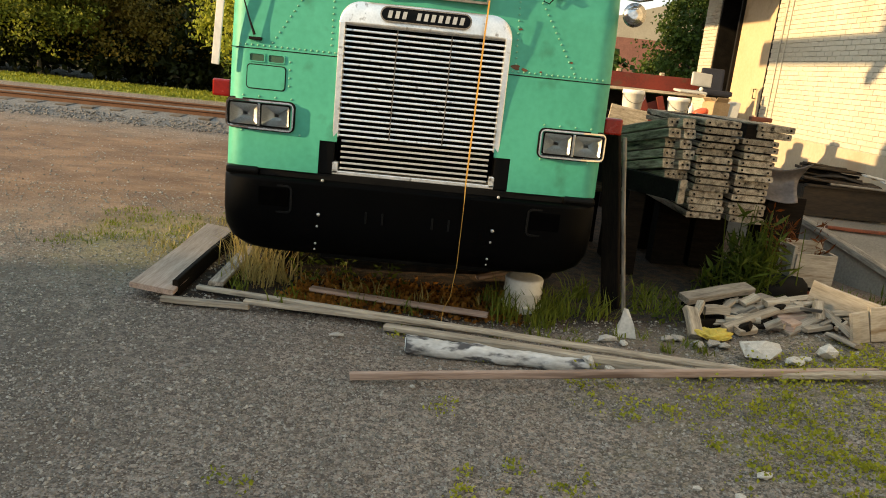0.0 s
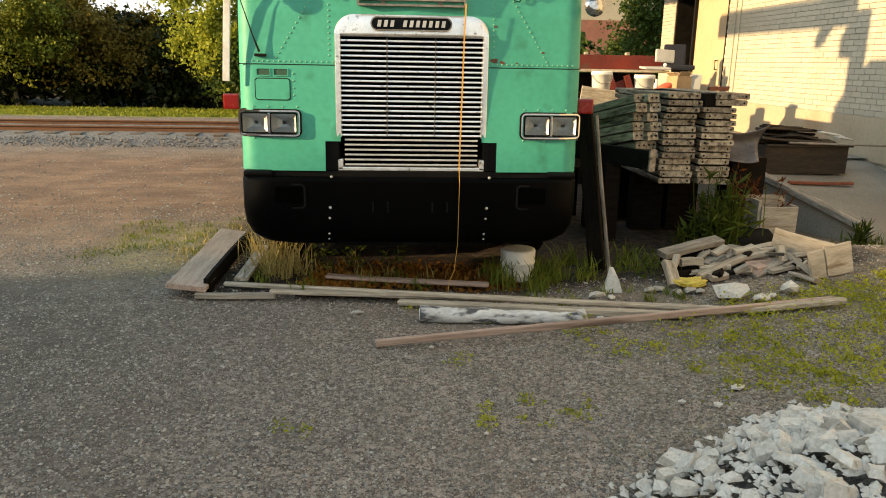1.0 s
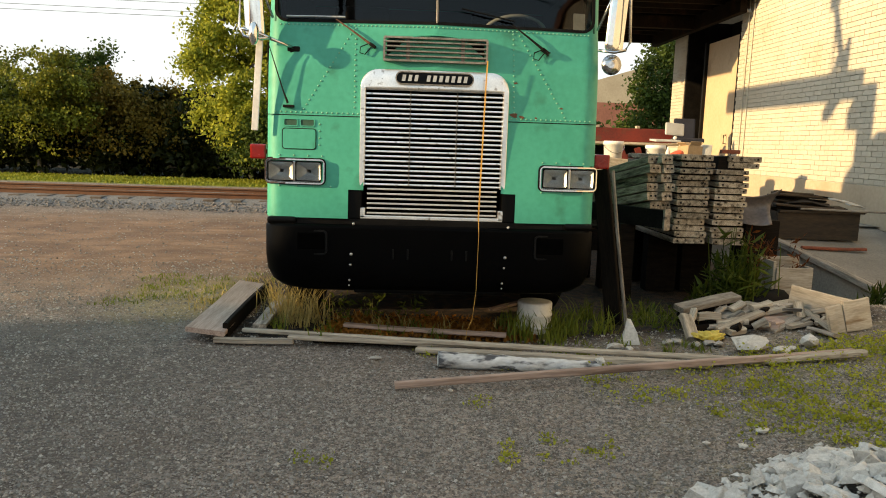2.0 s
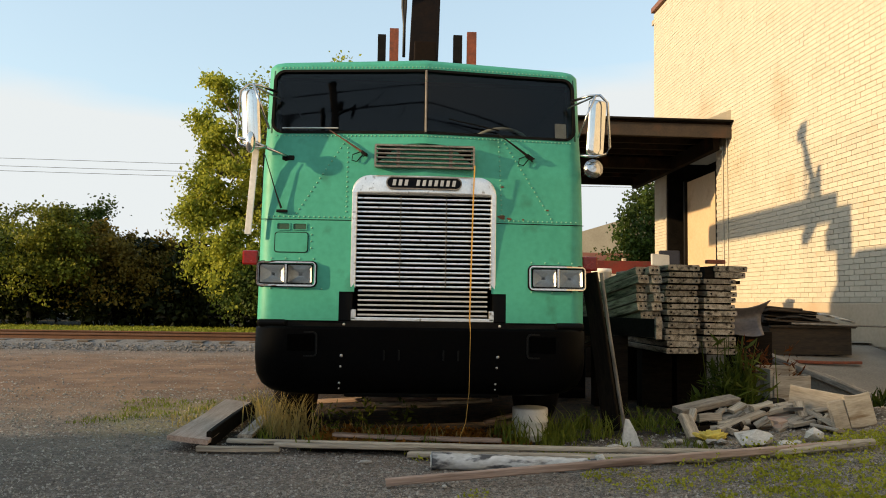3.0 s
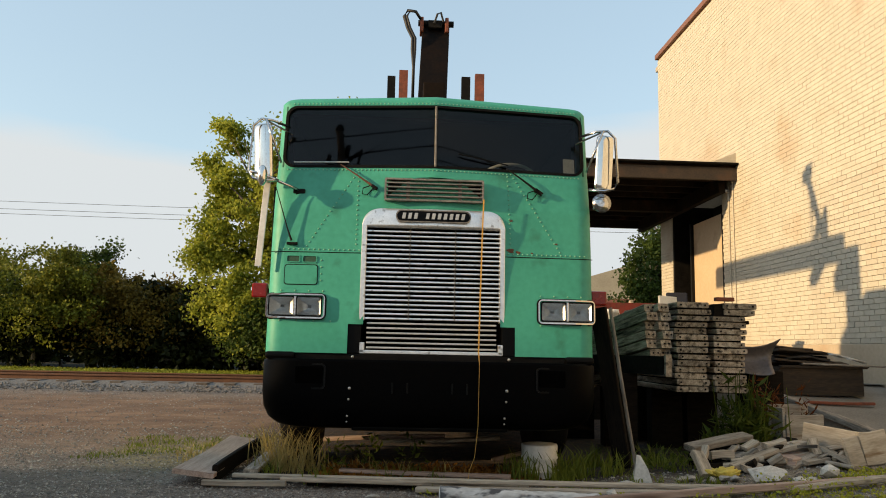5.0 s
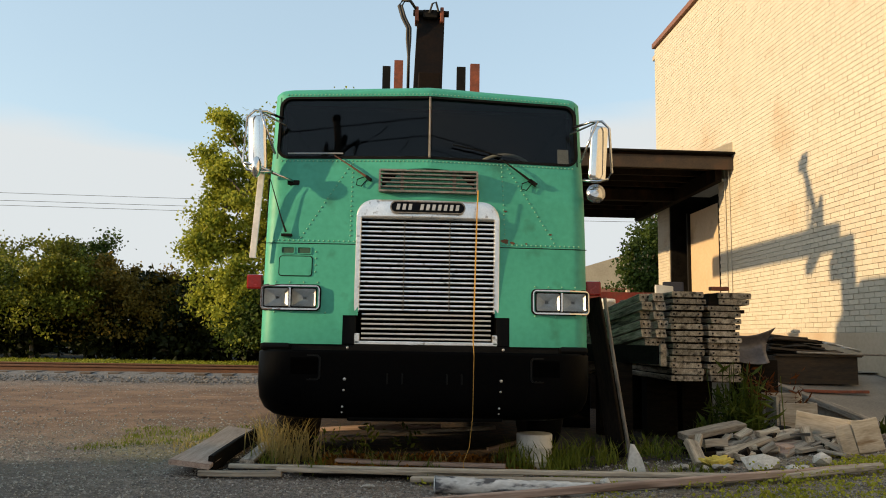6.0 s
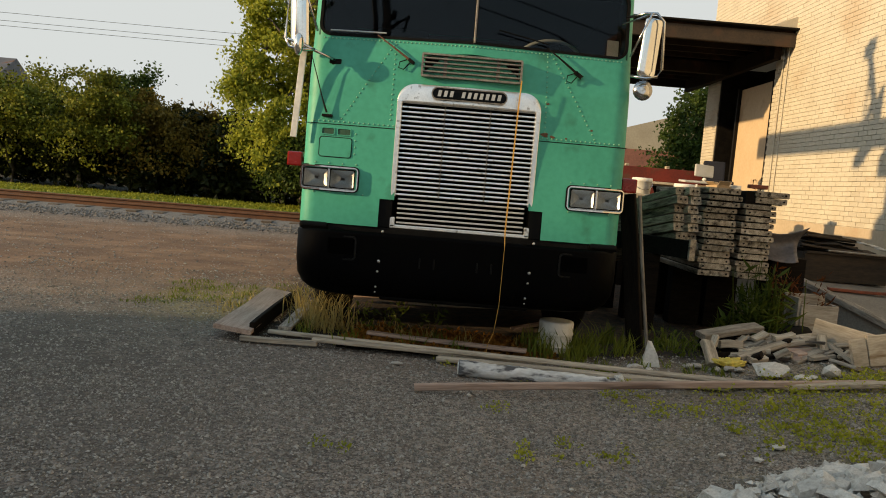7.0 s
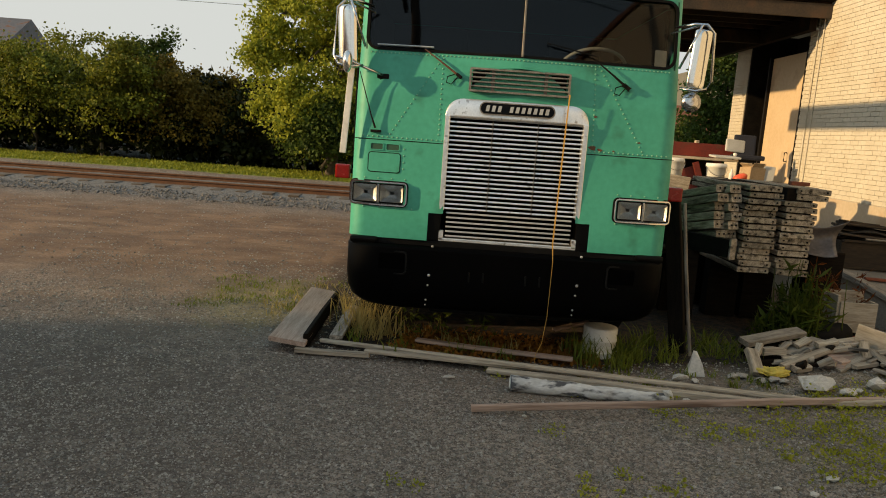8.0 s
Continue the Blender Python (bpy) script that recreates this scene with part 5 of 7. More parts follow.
bvs = [(x, y + 0.30 * noise.noise((x * 0.9, y * 3, 5)), z + 0.025 * noise.noise((x * 2, y * 2, 0)) + 0.04) for x in bxs for y, z in zip(bal_y, bal_z)]
n7 = len(bal_y)
bfs = [(i * n7 + k, (i + 1) * n7 + k, (i + 1) * n7 + k + 1, i * n7 + k + 1) for i in range(len(bxs) - 1) for k in range(n7 - 1)]
raw("ballast_bed", bvs, bfs, M_BALLAST, track, smooth=True)
prof = [(-0.07, 0), (0.07, 0), (0.07, 0.015), (0.012, 0.03), (0.012, 0.125), (0.036, 0.138), (0.036, 0.165), (-0.036, 0.165), (-0.036, 0.138), (-0.012, 0.125), (-0.012, 0.03), (-0.07, 0.015)]
for y in (10.52, 11.955):
    bm = bmesh.new()
    e0 = [bm.verts.new((-70, y + a, 0.065 + b)) for a, b in prof]
    e1 = [bm.verts.new((60, y + a, 0.065 + b)) for a, b in prof]
    for k in range(12):
        bm.faces.new((e0[k], e0[(k + 1) % 12], e1[(k + 1) % 12], e1[k]))
    bmesh.ops.recalc_face_normals(bm, faces=bm.faces)
    part("rail", bm, M_RAIL, track, "rusty steel rail")
tie = part("tie", boxed((0, 0, 0), (0.22, 2.5, 0.16), bevel=0.01), M_TIE, track)
tie.matrix_basis = pose(-24.0, 11.24, 0.045)
for k in range(1, 75):
    shared("tie", tie.data, track, pose(-24.0 + 0.55 * k, 11.24 + random.uniform(-0.05, 0.05), 0.045, 0, 0, random.uniform(-2, 2)))


def scatter_stones(name, spots, material, label, category):
    """Many small stones in one mesh: octahedra with uneven corners. spots: x, y, z, size."""
    n = len(spots)
    base = np.array([(1, 0, 0), (0, 1, 0), (-1, 0, 0), (0, -1, 0), (0, 0, 0.75), (0, 0, -0.6)], float)
    rg = np.random.default_rng(len(spots))
    v = base[None] * rg.uniform(0.55, 1.25, (n, 6, 1))
    a = rg.uniform(0, math.tau, n)
    ca, sa = np.cos(a)[:, None], np.sin(a)[:, None]
    v = np.stack([v[..., 0] * ca - v[..., 1] * sa, v[..., 0] * sa + v[..., 1] * ca, v[..., 2] + rg.uniform(-0.3, 0.3, (n, 6)) * v[..., 0]], -1)
    sp = np.array(spots)
    v = v * sp[:, None, 3:4] + sp[:, None, :3]
    tri = np.array([(0, 1, 4), (1, 2, 4), (2, 3, 4), (3, 0, 4), (1, 0, 5), (2, 1, 5), (3, 2, 5), (0, 3, 5)])
    f = (tri[None] + 6 * np.arange(n)[:, None, None]).reshape(-1, 3)
    return tagged(raw(name, v.reshape(-1, 3).tolist(), f.tolist(), material), label, category, kind="stuff")


rng = random.Random(11)
scatter_stones("ballast_stones", [(rng.uniform(-16, 3), y := rng.uniform(8.6, 14.2), 0.03 + 0.11 * max(0, 1 - abs(y - 11.3) / 2.1) * 0.9 + 0.01, rng.uniform(0.015, 0.04)) for _ in range(11000)], M_BALLAST, "loose grey ballast stones along the rails", "ballast")

# island-wise tone for the loose gravel
geo_n = M_PEBBLE.node_tree.nodes.new("ShaderNodeNewGeometry")
hs = M_PEBBLE.node_tree.nodes.new("ShaderNodeHueSaturation")
vr_n = M_PEBBLE.node_tree.nodes.new("ShaderNodeMapRange")
vr_n.inputs["To Min"].default_value, vr_n.inputs["To Max"].default_value = 0.5, 1.75
pb = M_PEBBLE.node_tree.nodes["Principled BSDF"]
was = pb.inputs["Base Color"].links[0].from_socket
link(M_PEBBLE.node_tree, geo_n.outputs["Random Per Island"], vr_n.inputs["Value"])
link(M_PEBBLE.node_tree, vr_n.outputs["Result"], hs.inputs["Value"])
link(M_PEBBLE.node_tree, was, hs.inputs["Color"])
link(M_PEBBLE.node_tree, hs.outputs["Color"], pb.inputs["Base Color"])
spots = []
for _ in range(85000):
    x, y = rng.uniform(-4.6, 4.6), rng.uniform(-4.2, 3.2) if rng.random() < 0.8 else rng.uniform(-3.6, 0)
    if -1.2 < x < 2.95 and y > 0.12 or (x > 3.3 and y > 1.2) or (y > 1.5 and rng.random() < 0.5):
        continue
    spots.append((x, y, ground_height(x, y) + 0.002, rng.choice((0.004, 0.005, 0.006, 0.007, 0.009, 0.012)) * rng.uniform(0.8, 1.2)))
for _ in range(60000):
    x, y = rng.uniform(-3.4, 3.4), -1.0 - 3.1 * rng.random()
    spots.append((x, y, ground_height(x, y) + 0.002, rng.choice((0.003, 0.004, 0.005, 0.006, 0.008)) * rng.uniform(0.8, 1.2)))
for _ in range(4500):
    x, y = rng.uniform(-9.0, 1.0), rng.uniform(2.5, 9.0)
    if not (abs(x) < 1.3 and y > 0.2):
        spots.append((x, y, ground_height(x, y) + 0.003, rng.choice((0.007, 0.009, 0.012, 0.017)) * rng.uniform(0.8, 1.2)))
scatter_stones("loose_gravel", spots, M_PEBBLE, "loose grey crushed gravel", "gravel")

# ---- plants ----


def leaf_cards(pos, length, width, droop, rg):
    """Leaves as bent pairs of quads. pos (n, 3), arrays length and width. Returns vertices and faces."""
    n = len(pos)
    d = rg.normal(size=(n, 3))
    d[:, 2] -= droop
    d /= np.linalg.norm(d, axis=1, keepdims=True)
    s = np.cross(d, rg.normal(size=(n, 3)))
    s /= np.linalg.norm(s, axis=1, keepdims=True) + 1e-9
    u = np.cross(s, d)
    L, W = length[:, None], width[:, None]
    v = np.stack([pos, pos + d * L * 0.5 + s * W - u * W * 0.3, pos + d * L, pos + d * L * 0.5 - s * W - u * W * 0.3], 1)
    o = 4 * np.arange(n)[:, None]
    f = np.concatenate([o + np.array([[0, 1, 2]]), o + np.array([[0, 2, 3]])])
    return v.reshape(-1, 3), f


def crown(name, lobes, leaves, size, material, parent, seed, gap=0.35, droop=0.3, clear=0.0):
    """Leaves gathered in clumps near the outside of several lobes (x, y, z, rx, ry, rz), with gaps between."""
    rg = np.random.default_rng(seed)
    lob = np.array(lobes, float)
    vol = lob[:, 3] * lob[:, 4] * lob[:, 5]
    clumps = max(20, leaves // 58)
    pick = rg.choice(len(lob), clumps, p=vol / vol.sum())
    d = rg.normal(size=(clumps, 3))
    d /= np.linalg.norm(d, axis=1, keepdims=True)
    rad = rg.uniform(0.25, 1.0, clumps) ** 0.5 * rg.uniform(0.82, 1.12, clumps)
    cen = lob[pick, :3] + d * lob[pick, 3:] * rad[:, None]
    keep = np.array([noise.noise(Vector(c) * 1.2) > -gap for c in cen]) & (cen[:, 2] > 0.1)
    cen = cen[keep]
    who = rg.integers(0, len(cen), leaves)
    spread = rg.uniform(0.11, 0.29, len(cen)) * (size / 0.13) ** 0.5
    pos = cen[who] + rg.normal(size=(leaves, 3)) * spread[who][:, None] * np.array([1, 1, 0.75])
    pos = pos[(pos[:, 2] > 0.05) & (pos[:, 2] > clear * rg.random(leaves) ** 0.45)]
    leaves = len(pos)
    ln = rg.uniform(0.7, 1.3, leaves) * size
    v, f = leaf_cards(pos, ln, ln * rg.uniform(0.28, 0.42, leaves), droop, rg)
    ob = raw(name, v.tolist(), f.tolist(), material, parent)
    return ob, cen


def tree(name, at, lobes, leaves, size, material, label, seed, trunk_r=0.16, category="tree", gap=0.35, limbs=14, clear=0.0):
    root = thing(name, at, label, category)
    top = max(z + rz * 0.5 for x, y, z, rx, ry, rz in lobes)
    rr = random.Random(seed)
    _, cen = crown("crown", lobes, leaves, size, material, root, seed, gap, clear=clear)
    bm = bmesh.new()
    spine = [(rr.uniform(-0.1, 0.1) * k, rr.uniform(-0.1, 0.1) * k, top * k / 7 - (0.05 if k == 0 else 0)) for k in range(8)]
    tube(bm, spine, [trunk_r * (1 - 0.11 * k) for k in range(8)], 9)
    for i in range(limbs):
        goal = Vector(cen[rr.randrange(len(cen))])
        k = rr.randrange(2, 7)
        start = Vector(spine[k])
        mid = start.lerp(goal, 0.5) + Vector((rr.uniform(-0.2, 0.2), rr.uniform(-0.2, 0.2), rr.uniform(0.0, 0.3)))
        tube(bm, [start, mid, goal], [trunk_r * 0.38, trunk_r * 0.22, 0.012], 6)
    part("trunk", bm, M_BARK, root, "rough grey-brown bark", smooth=True)
    return root


tree("tree", (-4.2, 18.2, 0), [(-0.6, 0, 2.2, 2.1, 1.8, 1.9), (-0.9, 0.0, 4.6, 1.55, 1.5, 2.0), (-1.50, 0, 6.9, 1.15, 1.0, 1.55), (-2.1, 0, 3.7, 1.0, 1.0, 1.0), (-1.9, 0, 5.4, 0.9, 0.9, 1.0), (1.6, 0.4, 4.6, 1.9, 1.7, 2.5), (1.7, 0.5, 7.3, 1.5, 1.4, 1.3), (0.3, 0.2, 6.4, 1.2, 1.1, 1.6)], 60000, 0.125, M_LEAF, "tall leafy tree, yellow-green in the low sun", 21, 0.2, gap=0.0, clear=2.0)
# dark leaves on bushes near the tree stand in for shade
shrubs = [
    (-8.2, 20.8, 1.7, 3.5, M_AUTUMN, "thin browning shrub at the wood's edge"), (-10.0, 20.4, 1.9, 4.1, M_AUTUMN, "browning leafy bush at the wood's edge"),
    (-12.2, 19.8, 2.2, 4.6, M_BUSH, "dense green bush at the wood's edge"), (-14.6, 20.0, 2.0, 4.5, M_BUSH, "dense green shrub at the wood's edge"),
    (-16.8, 20.4, 2.4, 4.6, M_BUSH, "dense green bush at the wood's edge"), (-19.6, 21.0, 2.6, 4.8, M_BUSH, "dense green bush at the wood's edge"),
    (-4.3, 17.5, 1.25, 2.7, M_SPRUCE, "low dark bush added for the tree's shaded lower leaves"), (-7.0, 21.6, 1.8, 3.4, M_SPRUCE, "bush at the wood's edge, shade put into its dark leaves"), (-5.2, 21.8, 2.0, 3.6, M_SPRUCE, "dark green bush in the shade of the tree"),
    (-12.6, 22.6, 1.9, 5.5, M_SPRUCE, "dark green tree behind the bushes"), (-15.5, 23.5, 3.0, 5.4, M_BUSH, "dense green tree behind the bushes"),
    (-2.2, 22.5, 2.4, 4.0, M_SPRUCE, "dark green bush behind the truck"), (1.5, 23.0, 2.4, 4.0, M_SPRUCE, "dark green bush behind the truck"),
]
for i, (x, y, r, h, mt, lab) in enumerate(shrubs):
    q = random.Random(60 + i)
    h *= 0.93
    lob = [(0, 0, h * 0.36, r, r * 0.8, h * 0.36)] + [(q.uniform(-0.5, 0.5) * r, q.uniform(-0.4, 0.2) * r, h * q.uniform(0.5, 0.72), r * q.uniform(0.45, 0.7), r * 0.55, h * q.uniform(0.2, 0.27)) for _ in range(3)]
    tree("bush", (x, y, 0), lob, 19000, 0.115, mt, lab, 100 + i, 0.07, "bush", 0.10, 9, clear=min(2.6, 0.5 * h))
# near-black leaf mass added at the hedge's foot in place of shade
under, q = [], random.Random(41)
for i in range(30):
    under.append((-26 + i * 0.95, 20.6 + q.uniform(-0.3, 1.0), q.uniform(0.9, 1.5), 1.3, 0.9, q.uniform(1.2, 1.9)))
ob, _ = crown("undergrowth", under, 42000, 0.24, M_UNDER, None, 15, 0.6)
tagged(ob, "tangled undergrowth beneath the bushes, shade put into its near-black leaves", "undergrowth", kind="stuff")
far = []
q = random.Random(9)
for i in range(26):
    far.append((-62 + i * 3.6, 30 + q.uniform(-2, 4), q.uniform(0.8, 1.3), q.uniform(2.6, 3.8), 2.0, q.uniform(1.3, 2.0)))
ob, _ = crown("woodland", far, 36000, 0.42, M_SPRUCE, None, 5, 0.5)
tagged(ob, "far dark woodland beyond the railway", "woods", kind="stuff")
tree("tree", (9.9, 23.5, 0), [(0, 0, 2.2, 2.0, 1.9, 1.9), (0, 0, 4.0, 1.6, 1.5, 1.7), (0.1, 0, 5.6, 1.0, 1.0, 1.3), (1.8, 0.5, 3.0, 1.8, 1.6, 2.2)], 26000, 0.15, M_SPRUCE, "full dark green tree beside the brick building", 31, 0.18, gap=0.4)


def blades(name, spots, material, label, category, seed, width=0.004):
    """Grass blades in one mesh. spots: x, y, z, height, lean."""
    rg = np.random.default_rng(seed)
    sp = np.array(spots, float)
    n = len(sp)
    a = rg.uniform(0, math.tau, n)
    lean = np.stack([np.cos(a), np.sin(a)], 1) * (sp[:, 4] * sp[:, 3])[:, None]
    b = a + rg.uniform(0.8, 2.3, n)
    sd = np.stack([np.cos(b), np.sin(b), 0 * b], 1) * (width * rg.uniform(0.6, 1.5, n))[:, None]
    p0 = sp[:, :3]
    p1 = p0 + np.concatenate([lean * 0.35, sp[:, 3:4] * 0.6], 1)
    p2 = p0 + np.concatenate([lean, sp[:, 3:4] * 0.95], 1)
    v = np.stack([p0 - sd, p0 + sd, p1 + sd * 0.8, p1 - sd * 0.8, p2], 1).reshape(-1, 3)
    o = 5 * np.arange(n)[:, None]
    f = [tuple(r) for r in (o + np.array([[0, 1, 2, 3]])).tolist()] + [tuple(r) for r in (o + np.array([[3, 2, 4]])).tolist()]
    return tagged(raw(name, v.tolist(), f, material), label, category, kind="stuff")


def tuft(cx, cy, r, n, h, lean, rr, z=0.0):
    return [(cx + rr.gauss(0, r), cy + rr.gauss(0, r), z, h * rr.uniform(0.4, 1.2), lean * rr.uniform(0.2, 1.4)) for _ in range(n)]


rr = random.Random(77)
sp = []
for _ in range(22):
    sp += tuft(rr.uniform(0.55, 2.1), rr.uniform(-0.05, 0.75), 0.06, 40, 0.20, 0.6, rr)
for _ in range(16):
    sp += tuft(rr.uniform(-1.15, 1.2), rr.uniform(0.0, 0.35), 0.05, 16, 0.12, 0.7, rr)
for _ in range(30):
    # small tufts in the gaps between the boards
    x = rr.uniform(-0.9, 1.9)
    sp += tuft(x, -0.10 - 0.15 * x + rr.gauss(0, 0.12), 0.025, 12, 0.065, 0.9, rr, rise(x, -0.3))
for _ in range(16):
    sp += tuft(rr.uniform(3.3, 4.6), rr.uniform(0.9, 1.35), 0.07, 30, 0.14, 0.6, rr)
blades("green_grass", sp, M_GRASS, "green grass grown up round the boards", "grass", 1, 0.0045)
sp = []
for c in ((-1.12, 0.52), (-1.0, 0.42), (-1.05, 0.75), (-0.86, 0.5), (-1.2, 0.9)):
    sp += tuft(*c, 0.06, 52, 0.31, 0.8, rr)
for _ in range(9):
    sp += tuft(rr.uniform(-1.0, 0.9), rr.uniform(0.05, 0.8), 0.05, 14, 0.11, 0.9, rr)
for _ in range(13):
    sp += tuft(-1.80 + rr.gauss(0, 0.32), 1.5 + rr.gauss(0, 0.45), 0.08, 16, 0.06, 1.0, rr)
blades("dry_grass", sp, M_STRAW, "dry straw-coloured grass tufts by the bumper", "grass", 2, 0.004)
sp = [(rr.uniform(-22, 2), rr.uniform(16.2, 19.4), 0.0, rr.uniform(0.03, 0.10), rr.uniform(0.2, 0.9)) for _ in range(16000)]
blades("verge_grass", sp, M_VERGE, "mown green grass verge behind the rails", "grass", 3, 0.018)
sp = []
for _ in range(120):
    x, y = rr.uniform(-2.7, -1.45), rr.uniform(0.9, 2.5)
    if noise.noise((x * 1.7, y * 1.7, 9)) > -0.05:
        sp += tuft(x, y, 0.05, 12, 0.035, 0.9, rr)
blades("thin_grass", sp, M_GRASS, "thin yellowed grass on the gravel", "grass", 4, 0.004)


def weeds(name, spots, material, label, seed, size=0.035, slim=1.0, rise=0.35):
    """Low leafy weeds: rosettes of small leaves. spots: x, y, z, spread, height, leaves."""
    rg = np.random.default_rng(seed)
    pos, ln = [], []
    for x, y, z, s, h, n in spots:
        p = rg.normal(size=(n, 3)) * np.array([s, s, 0])
        p[:, 2] = np.abs(rg.uniform(0, h, n))
        pos.append(p + np.array([x, y, z]))
        ln.append(rg.uniform(0.6, 1.4, n) * size)
    pos, ln = np.concatenate(pos), np.concatenate(ln)
    v, f = leaf_cards(pos, ln, ln * rg.uniform(0.25, 0.5, len(ln)) * slim, -rise, rg)
    return tagged(raw(name, v.tolist(), f.tolist(), material), label, "weeds", kind="stuff")


sp = []
for _ in range(9000):
    x, y = rr.uniform(-0.8, 4.6), rr.uniform(-3.9, -0.30)
    dens = 0.30 * x + 0.55 * noise.noise((x * 1.1, y * 1.1, 2)) + 0.25 * noise.noise((x * 3, y * 3, 4)) - 0.05 * abs(y + 1.2) - 0.5 * max(0.0, y + 0.75)
    if dens > 0.33 and rr.random() < min(0.42, 0.12 + 0.55 * (dens - 0.33)):
        sp.append((x, y, ground_height(x, y), rr.uniform(0.018, 0.05), rr.choice((0.008, 0.012, 0.018, 0.03, 0.05, 0.09)), rr.randint(14, 30)))
for c in ((0.55, -1.75), (0.35, -2.0), (0.8, -1.9), (-0.55, -1.95), (0.2, -1.2), (0.45, -0.6), (0.02, -0.35), (-2.3, -3.2), (1.0, -0.75), (-2.1, -3.3)):
    for _ in range(2):
        sp.append((c[0] + rr.gauss(0, 0.05), c[1] + rr.gauss(0, 0.05), 0, 0.03, 0.03, 26))
weeds("low_weeds", sp, M_WEED, "low yellow-green weeds on the gravel", 6, 0.018)
sp = [(2.64 + rr.gauss(0, 0.11), 1.02 + rr.gauss(0, 0.07), 0.0, 0.05, rr.uniform(0.20, 0.68), 62) for _ in range(18)]
sp += [(4.05 + rr.gauss(0, 0.05), 1.15 + rr.gauss(0, 0.05), 0.0, 0.04, 0.20, 26) for _ in range(3)]
weeds("tall_weeds", sp, M_TALLWEED, "tall leafy green weeds beside the timber stack", 7, 0.13, 0.22, 0.9)
bm = bmesh.new()
for k in range(26):
    x, y = 2.68 + rr.gauss(0, 0.12), 0.95 + rr.gauss(0, 0.10)
    tube(bm, [(x, y, 0), (x + rr.gauss(0, 0.05), y + rr.gauss(0, 0.05), rr.uniform(0.45, 0.78))], [0.006, 0.003], 5)
tagged(part("weed_stems", bm, M_TALLWEED), "thin stems of tall weeds", "weeds", kind="stuff")

M_REDWEED = leaf_surface("rust_red_weed", (0.06, 0.018, 0.006), (0.20, 0.06, 0.015))
sp = [(3.0 + rr.gauss(0, 0.10), 1.35 + rr.gauss(0, 0.06), 0.0, 0.03, rr.uniform(0.45, 0.72), 50) for _ in range(9)]
weeds("red_weeds", sp, M_REDWEED, "rust-red seeding weeds before the sheet metal", 17, 0.07, 0.3, 1.2)

M_LITTER = leaf_surface("dead_orange_leaves", (0.08, 0.026, 0.006), (0.42, 0.18, 0.035))
sp = [(rr.uniform(-0.75, 0.78), 0.08 + 0.62 * rr.random() ** 1.3, 0.0, 0.05, rr.choice((0.008, 0.015, 0.03)), 9) for _ in range(420)]
weeds("leaf_litter", sp, M_LITTER, "orange-brown dead leaves under the bumper", 27, 0.035, 0.9, 0.1)
sp = [(rr.uniform(-0.98, -0.05), 0.62 + rr.gauss(0, 0.10), 0.0, 0.05, rr.uniform(0.16, 0.34), 26) for _ in range(7)]
sp += [(rr.uniform(1.55, 2.05), 0.35 + rr.gauss(0, 0.15), 0.0, 0.06, rr.uniform(0.08, 0.22), 22) for _ in range(14)]
weeds("shade_weeds", sp, M_TALLWEED, "leafy weeds growing up behind the bumper", 28, 0.05, 0.5, 0.6)

# ---- boards on the ground ----
GB = "boards lying round the truck"
board((-1.535, -0.10, 0.055), (-1.53, 1.52, 0.075), 0.27, 0.035, M_WOODPINK, "wide reddish board lying beside the truck", group=GB, roll=7)
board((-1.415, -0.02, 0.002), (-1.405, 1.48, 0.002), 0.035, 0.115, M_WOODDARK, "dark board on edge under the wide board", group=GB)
board((-1.22, 0.20, 0.03), (-1.20, 1.05, 0.06), 0.10, 0.03, M_WOODGREY, "short grey board behind the frame boards", group=GB)
board((-1.46, -0.10, 0.004), (-0.93, -0.115, 0.006), 0.055, 0.034, M_WOOD, "short pale board end beside the wide board", group=GB)
board((-0.97, -0.09, 0.03), (0.62, -0.285, 0.035), 0.05, 0.026, M_WOOD, "long weathered board on the gravel", group=GB)
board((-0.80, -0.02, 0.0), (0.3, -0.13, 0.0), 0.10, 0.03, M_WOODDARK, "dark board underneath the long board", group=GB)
board((-1.32, 0.17, 0.006), (2.34, -0.385, 0.008), 0.048, 0.033, M_WOOD, "longest weathered beam before the bumper", group=GB)
board((-0.62, 0.28, 0.035), (0.55, 0.02, 0.045), 0.07, 0.025, M_WOODPINK, "reddish board lying over the long beam", group=GB)
board((-0.08, -0.255, 0.004), (1.83, -0.505, 0.006), 0.07, 0.036, M_WOOD, "broad weathered board on the gravel", group=GB)
board((-0.215, -1.01, 0.002), (3.04, -0.12, 0.004), 0.032, 0.050, M_WOODPINK, "long thin reddish board lying apart on the gravel", group=GB)
board((1.75, -0.47, 0.01), (2.55, -0.30, 0.012), 0.045, 0.035, M_WOOD, "pale board before the firewood pile", group=GB)
board((2.28, -0.38, 0.012), (3.08, -0.20, 0.03), 0.06, 0.04, M_WOODPALE, "pale board before the firewood pile", group=GB)
board((1.0, -0.50, 0.002), (1.42, -0.545, 0.002), 0.07, 0.04, M_WOOD, "short pale board end on the gravel", group=GB)
board((-0.36, 1.45, 0.09), (0.66, 1.36, 0.14), 0.09, 0.03, M_WOODPALE, "pale broken timber lying under the truck", group=GB)
board((-0.9, 1.9, 0.04), (0.2, 1.75, 0.10), 0.10, 0.035, M_WOODPINK, "reddish timber lying under the truck", group=GB)
board((0.55, 0.95, 0.02), (0.98, 1.12, 0.10), 0.06, 0.025, M_WOODPINK, "splintered timber end under the truck", group=GB)
# peeled log
bm = bmesh.new()
